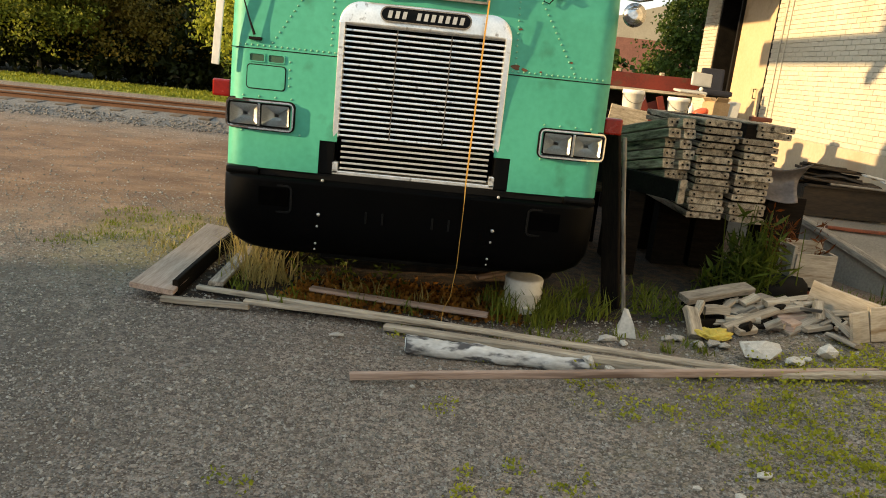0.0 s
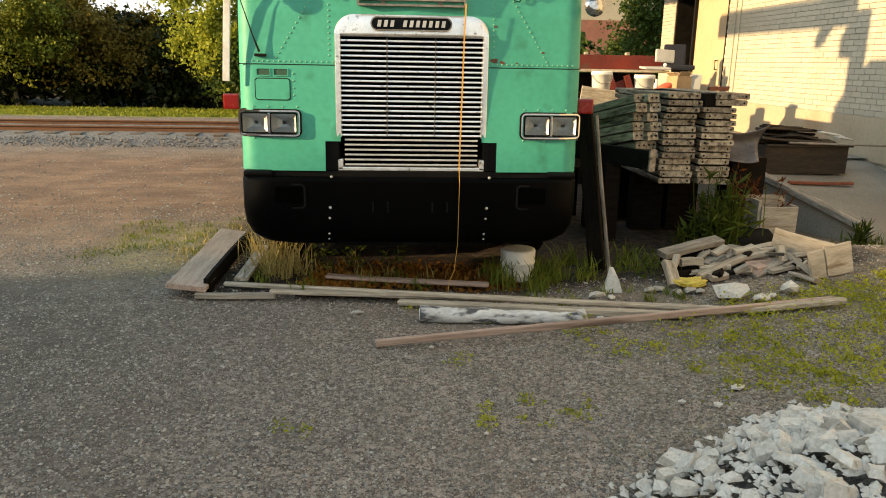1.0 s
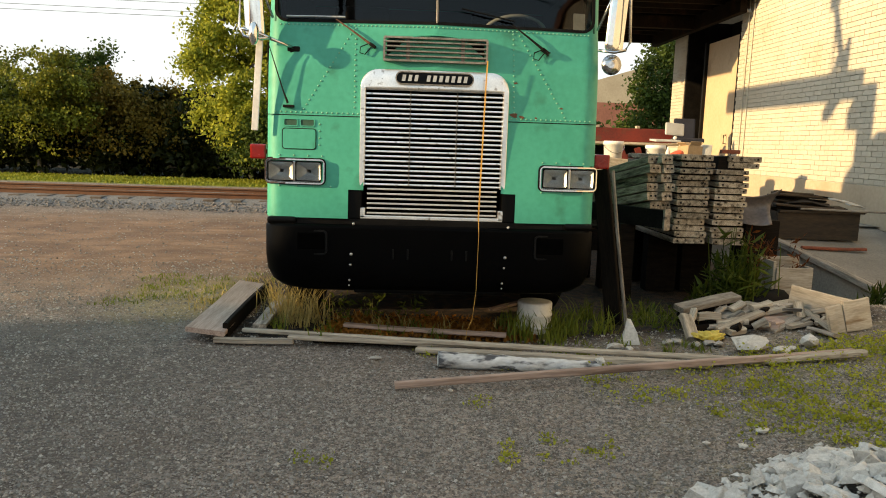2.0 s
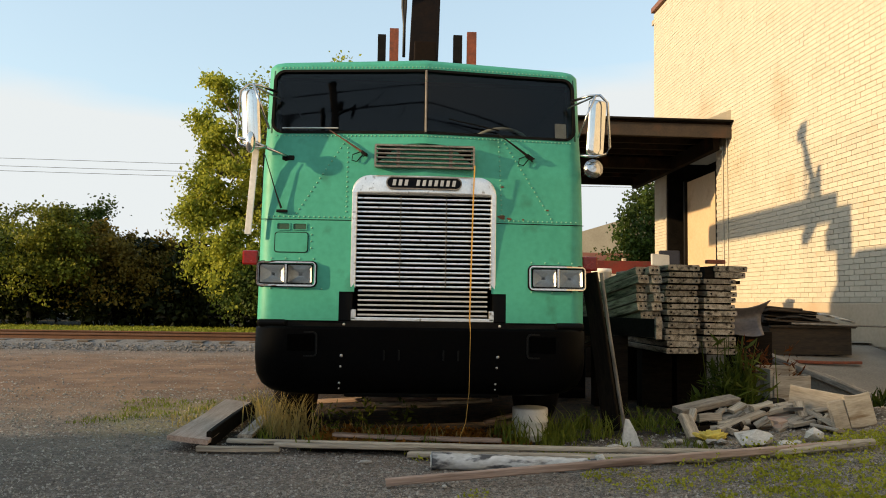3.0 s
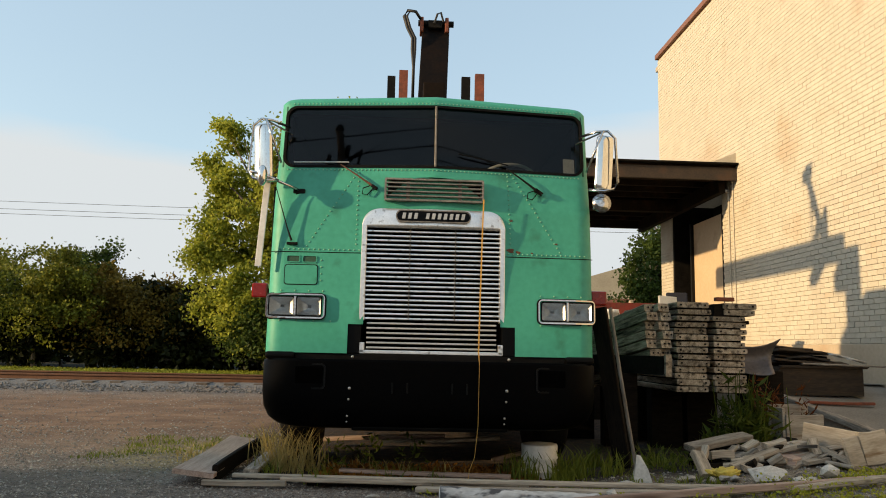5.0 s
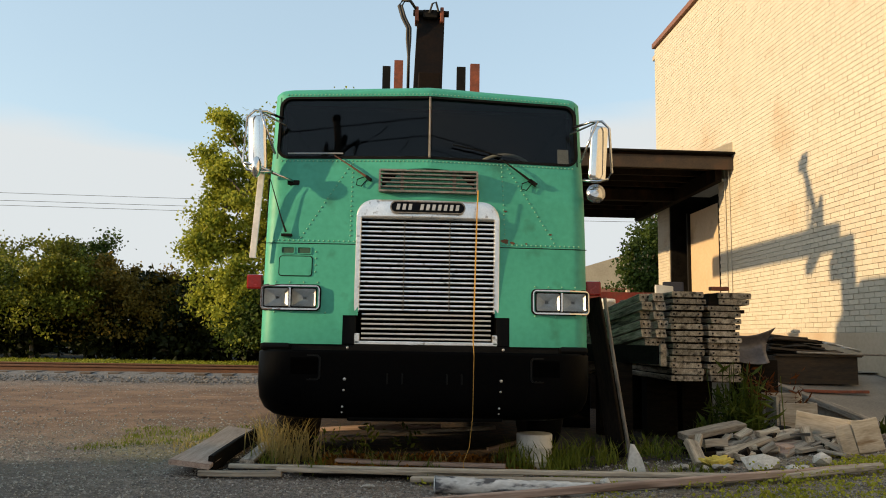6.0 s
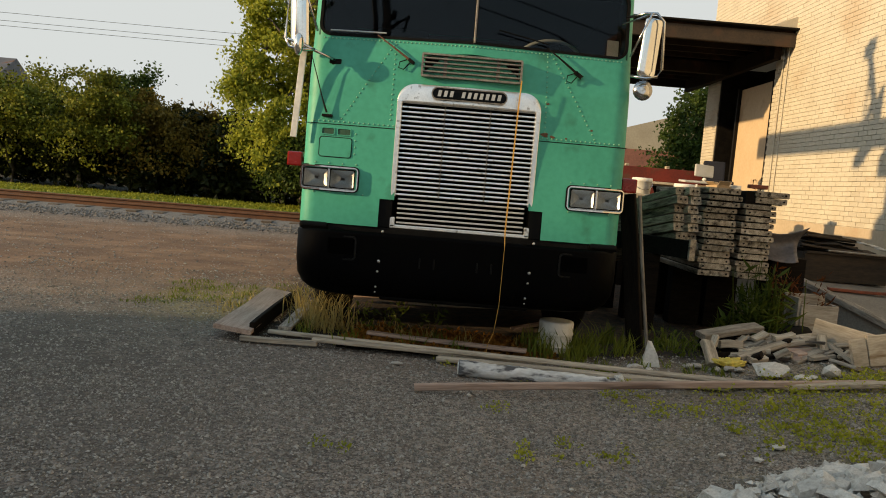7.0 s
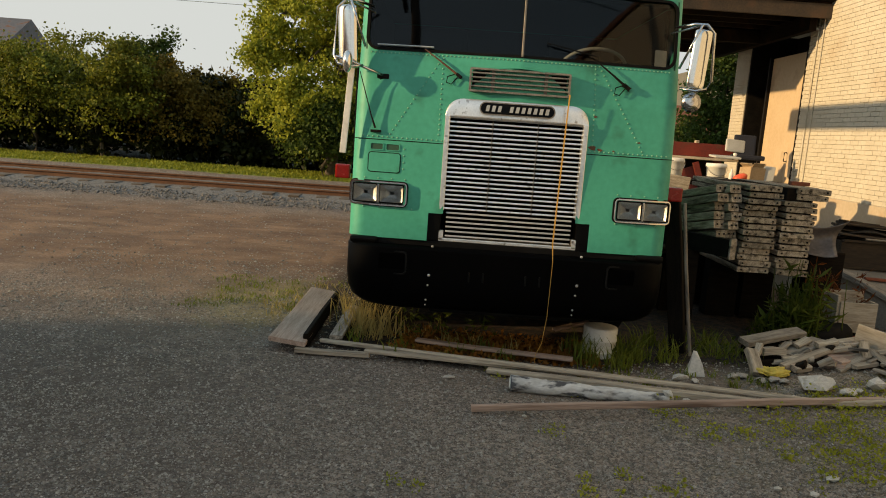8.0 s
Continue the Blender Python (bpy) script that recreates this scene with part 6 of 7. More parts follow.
pts = [(0.05 + 1.02 * k / 40, -0.575 - 0.075 * k / 40 + 0.006 * math.sin(k * 0.52), 0.046 - 0.00025 * k) for k in range(41)]
tube(bm, pts, [0.056 - 0.0003 * k for k in range(41)], 18)
for v in bm.verts:
    # rotten hollows and peeling flakes
    n1 = noise.noise(v.co * 8) * 0.006 + noise.noise(v.co * 34) * 0.008
    v.co.y += n1 * (1 if v.co.y > -0.6 else -1) * 1.3
    v.co.z = max(0.0, v.co.z * 0.95 + n1 * 0.9)
log_ob = tagged(part("log", bm, M_BIRCH, smooth=True), "white log with dark peeling bark on the gravel", "log")
part("log_end", lathe(bmesh.new(), [(0.001, -0.004), (0.038, -0.002), (0.038, 0.002)], 14, Matrix.Translation((0.046, -0.575, 0.046)) @ Euler((0, radians(-90), 0)).to_matrix().to_4x4()), M_WHITE, log_ob, "pale sawn end")

# bucket under the bumper
bucket = thing("bucket", (0.815, 0.37, 0.0), "upturned dirty white plastic bucket in the grass", "bucket")
part("bucket_body", lathe(bmesh.new(), [(0.118, 0.0), (0.122, 0.01), (0.128, 0.10), (0.129, 0.13), (0.133, 0.135), (0.133, 0.15), (0.129, 0.155), (0.132, 0.225), (0.128, 0.235), (0.10, 0.236)], 28), M_WHITE, bucket, smooth=True)
part("bucket_rim", lathe(bmesh.new(), [(0.130, 0.04), (0.137, 0.045), (0.137, 0.055), (0.130, 0.06)], 28), M_WHITE, bucket, smooth=True)

# leaning plank
board((1.50, 0.62, 0.0), (1.325, 0.66, 1.24), 0.13, 0.045, M_WOODDARK, "dark plank leaning against the cab side", name="leaning_plank", category="plank", roll=90)
board((1.585, 0.58, 0.0), (1.40, 0.60, 1.235), 0.026, 0.026, M_WOODGREY, "thin pale batten leaning against the cab side", name="leaning_batten", category="batten")

# stones among the boards
STONES = [rock_mesh(200 + i) for i in range(10)]
for me in STONES:
    me.materials.append(M_STONE)


def stone(at, size, turn, label="pale broken stone lying by the boards", category="stone"):
    ob = new("stone", random.choice(STONES))
    at, k = lay(at)
    size = [a * k for a in size]
    ob.matrix_world = Matrix.Translation((at[0], at[1], at[2] + size[2] * 0.22)) @ Euler([radians(a) for a in turn]).to_matrix().to_4x4() @ Matrix.Diagonal((*size, 1))
    return tagged(ob, label, category, "loose stones")


bm = bmesh.new()
ps = [(-0.075, -0.05, 0), (0.085, -0.04, 0), (0.08, 0.05, 0), (-0.07, 0.05, 0), (-0.055, -0.035, 0.10), (0.055, -0.03, 0.10), (0.05, 0.03, 0.10), (-0.04, 0.035, 0.11), (-0.035, -0.01, 0.215), (0.005, 0.012, 0.205)]
vs_ = [bm.verts.new(lay((1.47 + a * 0.85, 0.08 + b * 0.85, c * 0.88))[0]) for a, b, c in ps]
for f in ((0, 1, 5, 4), (1, 2, 6, 5), (2, 3, 7, 6), (3, 0, 4, 7), (4, 5, 8), (5, 9, 8), (5, 6, 9), (6, 7, 9), (7, 8, 9), (7, 4, 8)):
    bm.faces.new([vs_[i] for i in f])
tagged(part("pointed_stone", bm, M_STONE), "pointed pale stone standing by the leaning plank", "stone")
for at, size, turn in (((1.33, -0.06, 0), (0.16, 0.10, 0.08), (0, 0, 20)), ((1.42, -0.10, 0), (0.10, 0.08, 0.06), (10, 0, 70)), ((1.10, -0.56, 0), (0.10, 0.09, 0.16), (0, 0, 10)),
                       ((1.22, -0.56, 0), (0.09, 0.07, 0.07), (0, 0, 40)), ((2.05, -0.30, 0), (0.14, 0.10, 0.06), (0, 0, 0)), ((1.66, -1.58, 0), (0.11, 0.08, 0.05), (0, 0, 15)),
                       ((-0.35, -0.42, 0), (0.10, 0.06, 0.035), (0, 0, 15)), ((0.10, -1.04, 0), (0.05, 0.04, 0.035), (0, 0, 15)), ((1.3, -1.75, 0), (0.06, 0.05, 0.04), (0, 0, 5)), ((1.47, -1.78, 0), (0.06, 0.05, 0.04), (0, 0, 80)),
                       ((0.47, -2.28, 0), (0.035, 0.03, 0.03), (0, 0, 80)), ((0.30, -2.05, 0), (0.03, 0.03, 0.025), (0, 0, 30))):
    stone(at, size, turn)
for at, size in (((2.34, -0.03, 0.0), (0.38, 0.26, 0.24)), ((2.85, 0.13, 0.0), (0.23, 0.18, 0.17)), ((2.55, -0.06, 0.0), (0.22, 0.14, 0.09)), ((2.66, 0.02, 0.0), (0.10, 0.08, 0.06))):
    stone(at, size, (0, 0, 25), "lump of pale grey concrete by the firewood", "concrete lump")
for k in range(5):
    ob = stone((1.75 + 0.10 * k + rr.uniform(-0.03, 0.03), 0.10 + rr.uniform(-0.05, 0.05), 0), (0.16, 0.10, 0.07), (0, 0, rr.uniform(0, 90)), "dark stone in the weeds")
    ob.data = STONES[k].copy()
    ob.data.materials[0] = M_PEBBLE

# ---- firewood pile ----
GF = "firewood pile"
random.seed(5)
# near-black pieces fill the pile's foot, shade put into their colour
wood = [((1.838, 0.15, 0.225), (2.341, 0.32, 0.295), 0.11, 0.045, M_WOODGREY), ((1.823, -0.18, 0.085), (1.821, 0.0, 0.22), 0.085, 0.05, M_WOODPALE), ((1.857, -0.05, 0.18), (1.914, 0.02, 0.26), 0.05, 0.03, M_WOODPALE),
        ((1.954, 0.05, 0.185), (2.117, 0.05, 0.19), 0.08, 0.055, M_WOOD), ((2.131, 0.13, 0.165), (2.525, 0.32, 0.245), 0.21, 0.03, M_WOODGREY), ((2.025, -0.12, 0.128), (2.506, 0.12, 0.235), 0.08, 0.055, M_WOOD),
        ((2.131, 0.0, 0.180), (2.311, 0.08, 0.230), 0.035, 0.02, M_WOODPALE), ((2.50, 0.25, 0.240), (2.805, 0.32, 0.280), 0.10, 0.028, M_WOODGREY), ((2.498, 0.18, 0.200), (2.708, 0.20, 0.220), 0.10, 0.06, M_WOOD),
        ((2.427, 0.06, 0.165), (2.650, 0.09, 0.180), 0.11, 0.06, M_WOODPINK), ((2.41, -0.13, 0.150), (2.717, 0.05, 0.225), 0.07, 0.028, M_WOODGREY), ((2.532, -0.12, 0.165), (2.733, -0.05, 0.185), 0.09, 0.05, M_WOOD),
        ((2.695, 0.03, 0.215), (2.707, 0.11, 0.305), 0.065, 0.045, M_WOODPALE), ((2.778, -0.28, 0.195), (2.762, 0.10, 0.255), 0.075, 0.035, M_WOOD), ((2.727, -0.40, 0.190), (2.646, -0.20, 0.195), 0.10, 0.025, M_WOODGREY),
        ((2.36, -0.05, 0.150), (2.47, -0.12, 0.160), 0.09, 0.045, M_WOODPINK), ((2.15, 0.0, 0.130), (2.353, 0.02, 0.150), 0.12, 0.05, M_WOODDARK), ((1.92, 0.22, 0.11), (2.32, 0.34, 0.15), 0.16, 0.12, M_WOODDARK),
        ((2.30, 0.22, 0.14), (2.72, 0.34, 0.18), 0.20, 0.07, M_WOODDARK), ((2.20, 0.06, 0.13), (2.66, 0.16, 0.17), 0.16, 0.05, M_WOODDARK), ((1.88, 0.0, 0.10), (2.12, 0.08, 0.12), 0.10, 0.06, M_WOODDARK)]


def split_mesh(length, width, thick, seed):
    """A rough split or sawn offcut along x from 0: uneven section, torn ends."""
    rg = random.Random(seed)
    bm = bmesh.new()
    n = rg.choice((5, 6, 6, 7))
    sec = []
    for k in range(n):
        a = k * math.tau / n + rg.uniform(-0.25, 0.25)
        c, d = math.cos(a), math.sin(a)
        f = 1 / max(abs(c), abs(d)) * rg.uniform(0.82, 1.0)
        sec.append((c * f * width / 2, thick / 2 + d * f * thick / 2))
    rings = []
    for i in range(5):
        t = i / 4
        g = 1 - rg.uniform(0, 0.05)
        rings.append([bm.verts.new((length * t + (rg.uniform(-0.006, 0.006) if i in (0, 4) else 0), y * g + rg.uniform(-0.002, 0.002), thick / 2 + (z - thick / 2) * g + rg.uniform(-0.0015, 0.0015))) for y, z in sec])
    for a, c in zip(rings, rings[1:]):
        for k in range(n):
            bm.faces.new((a[k], a[(k + 1) % n], c[(k + 1) % n], c[k]))
    bm.faces.new(rings[0][::-1])
    bm.faces.new(rings[-1])
    bmesh.ops.bevel(bm, geom=bm.edges[:], offset=0.0018, segments=1, affect="EDGES")
    return bm


q = random.Random(90)
for k in range(40):
    # splinters and small splits tumbled over and between the large ones
    x, y = 1.92 + 0.92 * q.random(), -0.16 + 0.46 * q.random()
    z = rise(x, y) + 0.10 * min(1, (y + 0.2) / 0.3) * q.uniform(0.0, 1.0)
    a, ln = q.uniform(-0.9, 0.9), q.uniform(0.08, 0.24)
    wood.append(((x, y, z), (x + ln * math.cos(a), y + 0.6 * ln * math.sin(a), z + q.uniform(-0.01, 0.06)), q.uniform(0.03, 0.085), q.uniform(0.014, 0.042), q.choice((M_WOODPALE, M_WOOD, M_WOOD, M_WOODGREY, M_WOODGREY, M_WOODPINK, M_WOODDARK))))
WOODS = {"weathered_pine_board": "weathered split of firewood in the pile", "grey_weathered_timber": "grey weathered timber offcut on the pile", "pale_sawn_wood": "pale sawn offcut in the firewood pile", "dark_and_shaded_wood": "near-black offcut low in the pile", "reddish_weathered_board": "reddish split of firewood in the pile"}
for i, (a, c, w, t, mt) in enumerate(wood):
    ob = board(a, c, w, t, mt, WOODS[mt.name], name="firewood", category="firewood", group=GF, roll=rr.uniform(-14, 14), level=False)
    if i > 4 and i % 2:
        bm = split_mesh((Vector(c) - Vector(a)).length, w, t, 500 + i)
        bm.to_mesh(ob.data)
        bm.free()
sack = bmesh.new()
bmesh.ops.create_icosphere(sack, subdivisions=4, radius=0.5)
for v in sack.verts:
    n1 = noise.noise(v.co * 4) * 0.16 + noise.noise(v.co * 11) * 0.07
    v.co = Vector((1.93 + v.co.x * (0.21 + n1 * 0.7), -0.20 + v.co.y * (0.16 + n1 * 0.4), max(0.10, 0.135 + v.co.z * 0.06 + n1 * 0.17)))
tagged(part("sack", sack, M_YELLOW, smooth=True), "torn yellow plastic sack by the firewood", "sack")
# open wooden box with two sides
crate = thing("wooden_box", (2.85, -0.15, 0.20), "broken pale plywood box beside the firewood", "box")
for name, p0, p1, high, thick, lean in (("long_side", (2.70, 0.23, 0.262), (2.965, -0.10, 0.222), 0.175, 0.022, -4), ("end_side", (2.725, -0.325, 0.190), (2.838, -0.290, 0.202), 0.195, 0.024, -14), ("end_side", (2.852, -0.285, 0.205), (3.058, -0.225, 0.224), 0.215, 0.028, -12)):
    ob = board(p0, p1, thick, high, M_CRATE, "", name=name, parent=crate, roll=lean)
    ob.matrix_basis = Matrix.Translation((-2.85, 0.15, -0.20)) @ ob.matrix_basis
crate2 = thing("crate", (3.24, 1.30, 0), "open tan wooden crate in front of the apron", "crate")
part("front_side", boxed((0.02, -0.10, 0.27), (0.33, 0.025, 0.27), bevel=0.004), M_CRATE, crate2)
part("back_side", boxed((-0.02, 0.10, 0.30), (0.36, 0.025, 0.36), bevel=0.004), M_CRATE, crate2)
part("side", boxed((-0.16, 0.0, 0.29), (0.025, 0.2, 0.34), bevel=0.004), M_CRATE, crate2)
part("side", boxed((0.18, 0.0, 0.27), (0.025, 0.2, 0.28), bevel=0.004), M_CRATE, crate2)
part("crate_floor", boxed((0, 0, 0.12), (0.34, 0.2, 0.03)), M_WOODDARK, crate2)
part("skid", boxed((-0.05, -0.08, 0.05), (0.22, 0.06, 0.10)), M_RUST, crate2)
# tyre lying in the weeds
tyre = bmesh.new()
lathe(tyre, [(0.20, 0.02), (0.26, 0.0), (0.33, 0.01), (0.37, 0.05), (0.38, 0.11), (0.37, 0.17), (0.33, 0.21), (0.26, 0.22), (0.20, 0.20)], 36, Matrix.Translation((2.86, 1.28, 0.0)))
tagged(part("old_tyre", tyre, M_RUBBER, smooth=True), "old black tyre lying in the weeds", "tyre")
board((2.98, 1.62, 0.28), (3.12, 1.05, 0.05), 0.10, 0.03, M_WOODGREY, "grey board slanting down behind the tyre", group=GB)
board((3.79, 2.70, 0.455), (4.22, 1.50, 0.145), 0.11, 0.06, M_WOODGREY, "grey kerb timber along the concrete apron", group=GB)

# ---- timber stacks ----


def plank_mesh(length, width, thick, seed, holes=True):
    """A formwork plank along y from 0 with two bolt holes in its near end."""
    bm = board_mesh(length, width, thick, 0.004, seed)
    bmesh.ops.transform(bm, matrix=Euler((0, 0, radians(90))).to_matrix().to_4x4(), verts=bm.verts)
    if holes:
        for sx in (-1, 1):
            at = Matrix.Translation((sx * (width / 2 - 0.035), -0.0085, thick / 2)) @ Euler((radians(90), 0, 0)).to_matrix().to_4x4()
            made = bmesh.ops.create_cone(bm, cap_ends=True, segments=8, radius1=0.0085, radius2=0.0085, depth=0.006, matrix=at)["verts"]
            for f in {f for v in made for f in v.link_faces}:
                f.material_index = 1
    me = bpy.data.meshes.new("plank")
    bm.to_mesh(me)
    bm.free()
    me.materials.append(M_PLANK)
    me.materials.append(M_RUBBER)
    return me


GS = "stacks of formwork planks"
q = random.Random(14)
WIDE = [plank_mesh(1.5, 0.305 - 0.012 * (i % 3), 0.0505 - 0.0035 * (i % 4), 300 + i) for i in range(9)]
SLIM = [plank_mesh(2.2, 0.12, 0.074 - 0.004 * (i % 2), 320 + i) for i in range(6)]
for x0, label, n in ((2.385, "stack of grey weathered formwork planks", 14), (2.735, "stack of grey formwork planks, top ones jutting out", 14)):
    st = thing("plank_stack", (x0, 1.43, 0.50), label, "plank stack", GS)
    for k in range(n):
        jut = (0.10 if k >= n - 2 else 0.0) if x0 > 2.5 else 0.02 * (k > 10)
        shared("plank", WIDE[q.randrange(9)], st, pose(jut + q.uniform(-0.014, 0.014), q.uniform(-0.025, 0.03), 0.07 + 0.0575 * k, q.uniform(-0.3, 0.3), q.uniform(-1.0, 1.0), q.uniform(-2.0, 2.0)))
    # near-black block fills the stack so that its gaps look shaded
    part("inner_plank", boxed((0.0, 0.74, 0.46), (0.24, 1.38, 0.80)), M_WOODDARK, st, "near-black block standing in for shade between the planks")
    # bearers hold the shade under the stack in their colour
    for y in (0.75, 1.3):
        part("bearer", boxed((0, y, -0.215), (0.30, 0.16, 0.57)), M_WOODDARK, st, "timber bearer, near-black with the shade under the stack")
st = thing("plank_stack", (2.135, 1.45, 0.72), "stack of dark planks turned aside, end on", "plank stack", GS)
for k in range(7):
    for j in range(2):
        shared("plank", SLIM[q.randrange(6)], st, pose(0.03 - 0.12 * j + q.uniform(-0.02, 0.02), 0.03 * j + q.uniform(-0.05, 0.05), 0.07 + 0.082 * k, -12, q.uniform(-2, 2), 20 + q.uniform(-2.5, 2.5)))
# these bearers too are blackened for the shade below the planks
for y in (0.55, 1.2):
    part("bearer", boxed((-0.36 * y, y + 0.25, -0.42 - 0.08 * y), (0.30, 0.16, 0.62)), M_WOODDARK, st, "timber bearer, near-black with the shade under the stack")
beam = thing("steel_beam", (2.06, 1.25, 0.80), "dark steel channel propped on the planks", "beam")
bm = bmesh.new()
turn = Euler((0, 0, radians(30))).to_matrix().to_4x4()
box(bm, turn @ Vector((0, 0.75, 0)), (0.02, 1.5, 0.16), turn)
box(bm, turn @ Vector((0.03, 0.75, 0.075)), (0.07, 1.5, 0.012), turn)
box(bm, turn @ Vector((0.03, 0.75, -0.075)), (0.07, 1.5, 0.012), turn)
part("channel", bm, M_DARK, beam)
part("end_plate", boxed((0.03, -0.02, 0.0), (0.075, 0.02, 0.19), turn, bevel=0.004), M_WOODGREY, beam)
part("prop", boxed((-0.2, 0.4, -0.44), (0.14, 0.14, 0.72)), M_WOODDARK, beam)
# rust-brown offcut on the stack
tagged(part("rusty_offcut", boxed((2.72, 1.50, 1.405), (0.17, 0.06, 0.035), bevel=0.006), M_RUST), "rusty steel offcut lying on the plank stack", "offcut")

# ---- sheet metal, boards and bin on the apron ----
bm = bmesh.new()
rows_s = []
for i in range(13):
    u = i / 12
    rows_s.append([bm.verts.new((3.02 + 0.40 * (j / 6) - 0.13 * (1 - u) * (j / 6) ** 2, 1.78 - 0.05 * j / 6 + 0.16 * math.sin(math.pi * u) + 0.12 * u * u, 0.74 + 0.25 * u + (0.075 * (j / 6) ** 2) * u - 0.02 * math.sin(math.pi * j / 6))) for j in range(7)])
for a, c in zip(rows_s, rows_s[1:]):
    for j in range(6):
        bm.faces.new((a[j], a[j + 1], c[j + 1], c[j]))
tagged(part("timber_block", boxed((3.26, 2.0, 0.38), (0.34, 0.3, 0.76), bevel=0.01), M_WOODDARK), "dark rotten timber block propping the sheet", "block")
sheet = tagged(part("curved_sheet", bm, M_SHEET, smooth=True), "curved grey sheet metal with rusty edge", "sheet metal")
so = sheet.modifiers.new("thick", "SOLIDIFY")
so.thickness = 0.006
bin_ = thing("timber_bin", (4.28, 2.69, 0.50), "dark plywood bin heaped with rotten boards", "bin")
part("front_panel", boxed((0.0, 0.0, 0.135), (0.92, 0.03, 0.29), bevel=0.005), M_PLY, bin_, "brown plywood panel")
for sx in (-0.445, 0.445):
    part("end_panel", boxed((sx, 0.33, 0.18), (0.03, 0.62, 0.22), bevel=0.005), M_PLY, bin_)
part("back_panel", boxed((0.0, 0.62, 0.19), (0.86, 0.03, 0.20), bevel=0.005), M_PLY, bin_)
part("top_lip", boxed((0.02, -0.01, 0.293), (0.95, 0.07, 0.026), bevel=0.005), M_PLY, bin_)
for sx in (-0.27, 0.27):
    part("skid", boxed((sx, 0.32, 0.06), (0.10, 0.56, 0.10)), M_WOODDARK, bin_)
tarp = bmesh.new()
rows_t = []
for i in range(13):
    for_row = []
    for j in range(9):
        u, v = i / 12, j / 8
        z = 0.83 + 0.15 * math.sin(math.pi * min(1, u * 1.2)) * (1 - 0.5 * u) * math.sin(math.pi * (0.25 + 0.6 * v)) + 0.035 * noise.noise((u * 5, v * 5, 1)) - 0.06 * u
        for_row.append(tarp.verts.new((3.80 + 0.95 * u + 0.03 * noise.noise((u * 4, v * 4, 7)), 2.70 + 0.6 * v, z)))
    rows_t.append(for_row)
for a, c in zip(rows_t, rows_t[1:]):
    for j in range(8):
        tarp.faces.new((a[j], a[j + 1], c[j + 1], c[j]))
tp = tagged(part("tarpaulin", tarp, M_TARP, smooth=True), "rotten black tarpaulin over the boards in the bin", "tarpaulin")
sd = tp.modifiers.new("thick", "SOLIDIFY")
sd.thickness = 0.012
GR = "rotten boards on the bin"
q = random.Random(61)
for k in range(18):
    # layers that grow shorter upwards, low towards the far end
    f = k / 17
    x0 = 3.78 + 0.05 * q.random() + (0.25 * q.random() if k % 3 == 1 else 0)
    x1 = x0 + (0.95 - 0.48 * f) * q.uniform(0.75, 1.0)
    y, z = 2.68 + 0.22 * q.random(), 0.80 + 0.19 * f
    board((x0, y, z), (x1, y + q.uniform(-0.04, 0.10), z - q.uniform(0.02, 0.07)), q.uniform(0.06, 0.13), q.uniform(0.014, 0.03), q.choice((M_WOODDARK, M_PLY, M_PLY, M_RUSTY_WOOD)), "rotten board lying on the heaped bin", name="rotten_board", category="board", group=GR, roll=q.uniform(-10, 10))
for x, y, z, ln in ((4.42, 2.74, 0.925, 0.16), (4.52, 2.80, 0.905, 0.22), (4.60, 2.70, 0.875, 0.20), (4.70, 2.78, 0.865, 0.14)):
    board((x, y, z), (x + ln, y + 0.04, z - 0.03), 0.07, 0.014, M_STONE, "pale flake of plaster lying on the heaped bin", name="plaster_flake", category="plaster", group=GR, roll=12)
tagged(part("long_rod", tube(bmesh.new(), [(4.05, 2.64, 0.825), (4.7, 2.60, 0.815), (5.3, 2.58, 0.80)], 0.012, 6), M_WOODGREY), "thin grey rod jutting out of the bin", "rod")
board((3.98, 2.42, ramp_height(0, 2.42) + 0.004), (4.66, 2.40, ramp_height(0, 2.40) + 0.006), 0.05, 0.03, M_RUST, "rusty stick lying on the apron", name="stick", category="stick")

# ---- red trailer and clutter behind the stacks ----
trailer = thing("red_trailer", (2.7, 7.6, 0), "low red oxide trailer parked behind the timber", "trailer")
part("side_beam", boxed((0.0, 0.0, 1.643), (3.5, 0.08, 0.23), bevel=0.01), M_REDPAINT, trailer)
part("back_beam", boxed((0.0, 1.5, 1.66), (3.5, 0.10, 0.20), bevel=0.01), M_REDPAINT, trailer)
part("deck", boxed((0.0, 0.75, 1.50), (3.5, 1.5, 0.05)), M_WOODPALE, trailer, "pale worn deck planks")
part("edge_board", boxed((0.0, -0.08, 1.503), (3.5, 0.10, 0.042), bevel=0.006), M_WOODPALE, trailer, "pale worn edge board")
# dark sheet added to fill the shaded space under the trailer
part("back_panel", boxed((0.0, 0.5, 0.86), (3.3, 0.04, 1.20)), M_DARK, trailer, "dark sheet standing in for the shade below the trailer's rail")
for x in (-1.5, 1.45):
    part("upright", boxed((x, 0.1, 0.74), (0.14, 0.14, 1.48), bevel=0.006), M_REDPAINT, trailer)
part("diagonal", boxed((0.86, -0.10, 1.16), (0.10, 0.06, 0.66), Euler((0, radians(-24), 0)).to_matrix().to_4x4(), bevel=0.006), M_REDPAINT, trailer)
part("diagonal", boxed((1.14, -0.10, 1.14), (0.10, 0.06, 0.62), Euler((0, radians(-20), 0)).to_matrix().to_4x4(), bevel=0.006), M_REDPAINT, trailer)
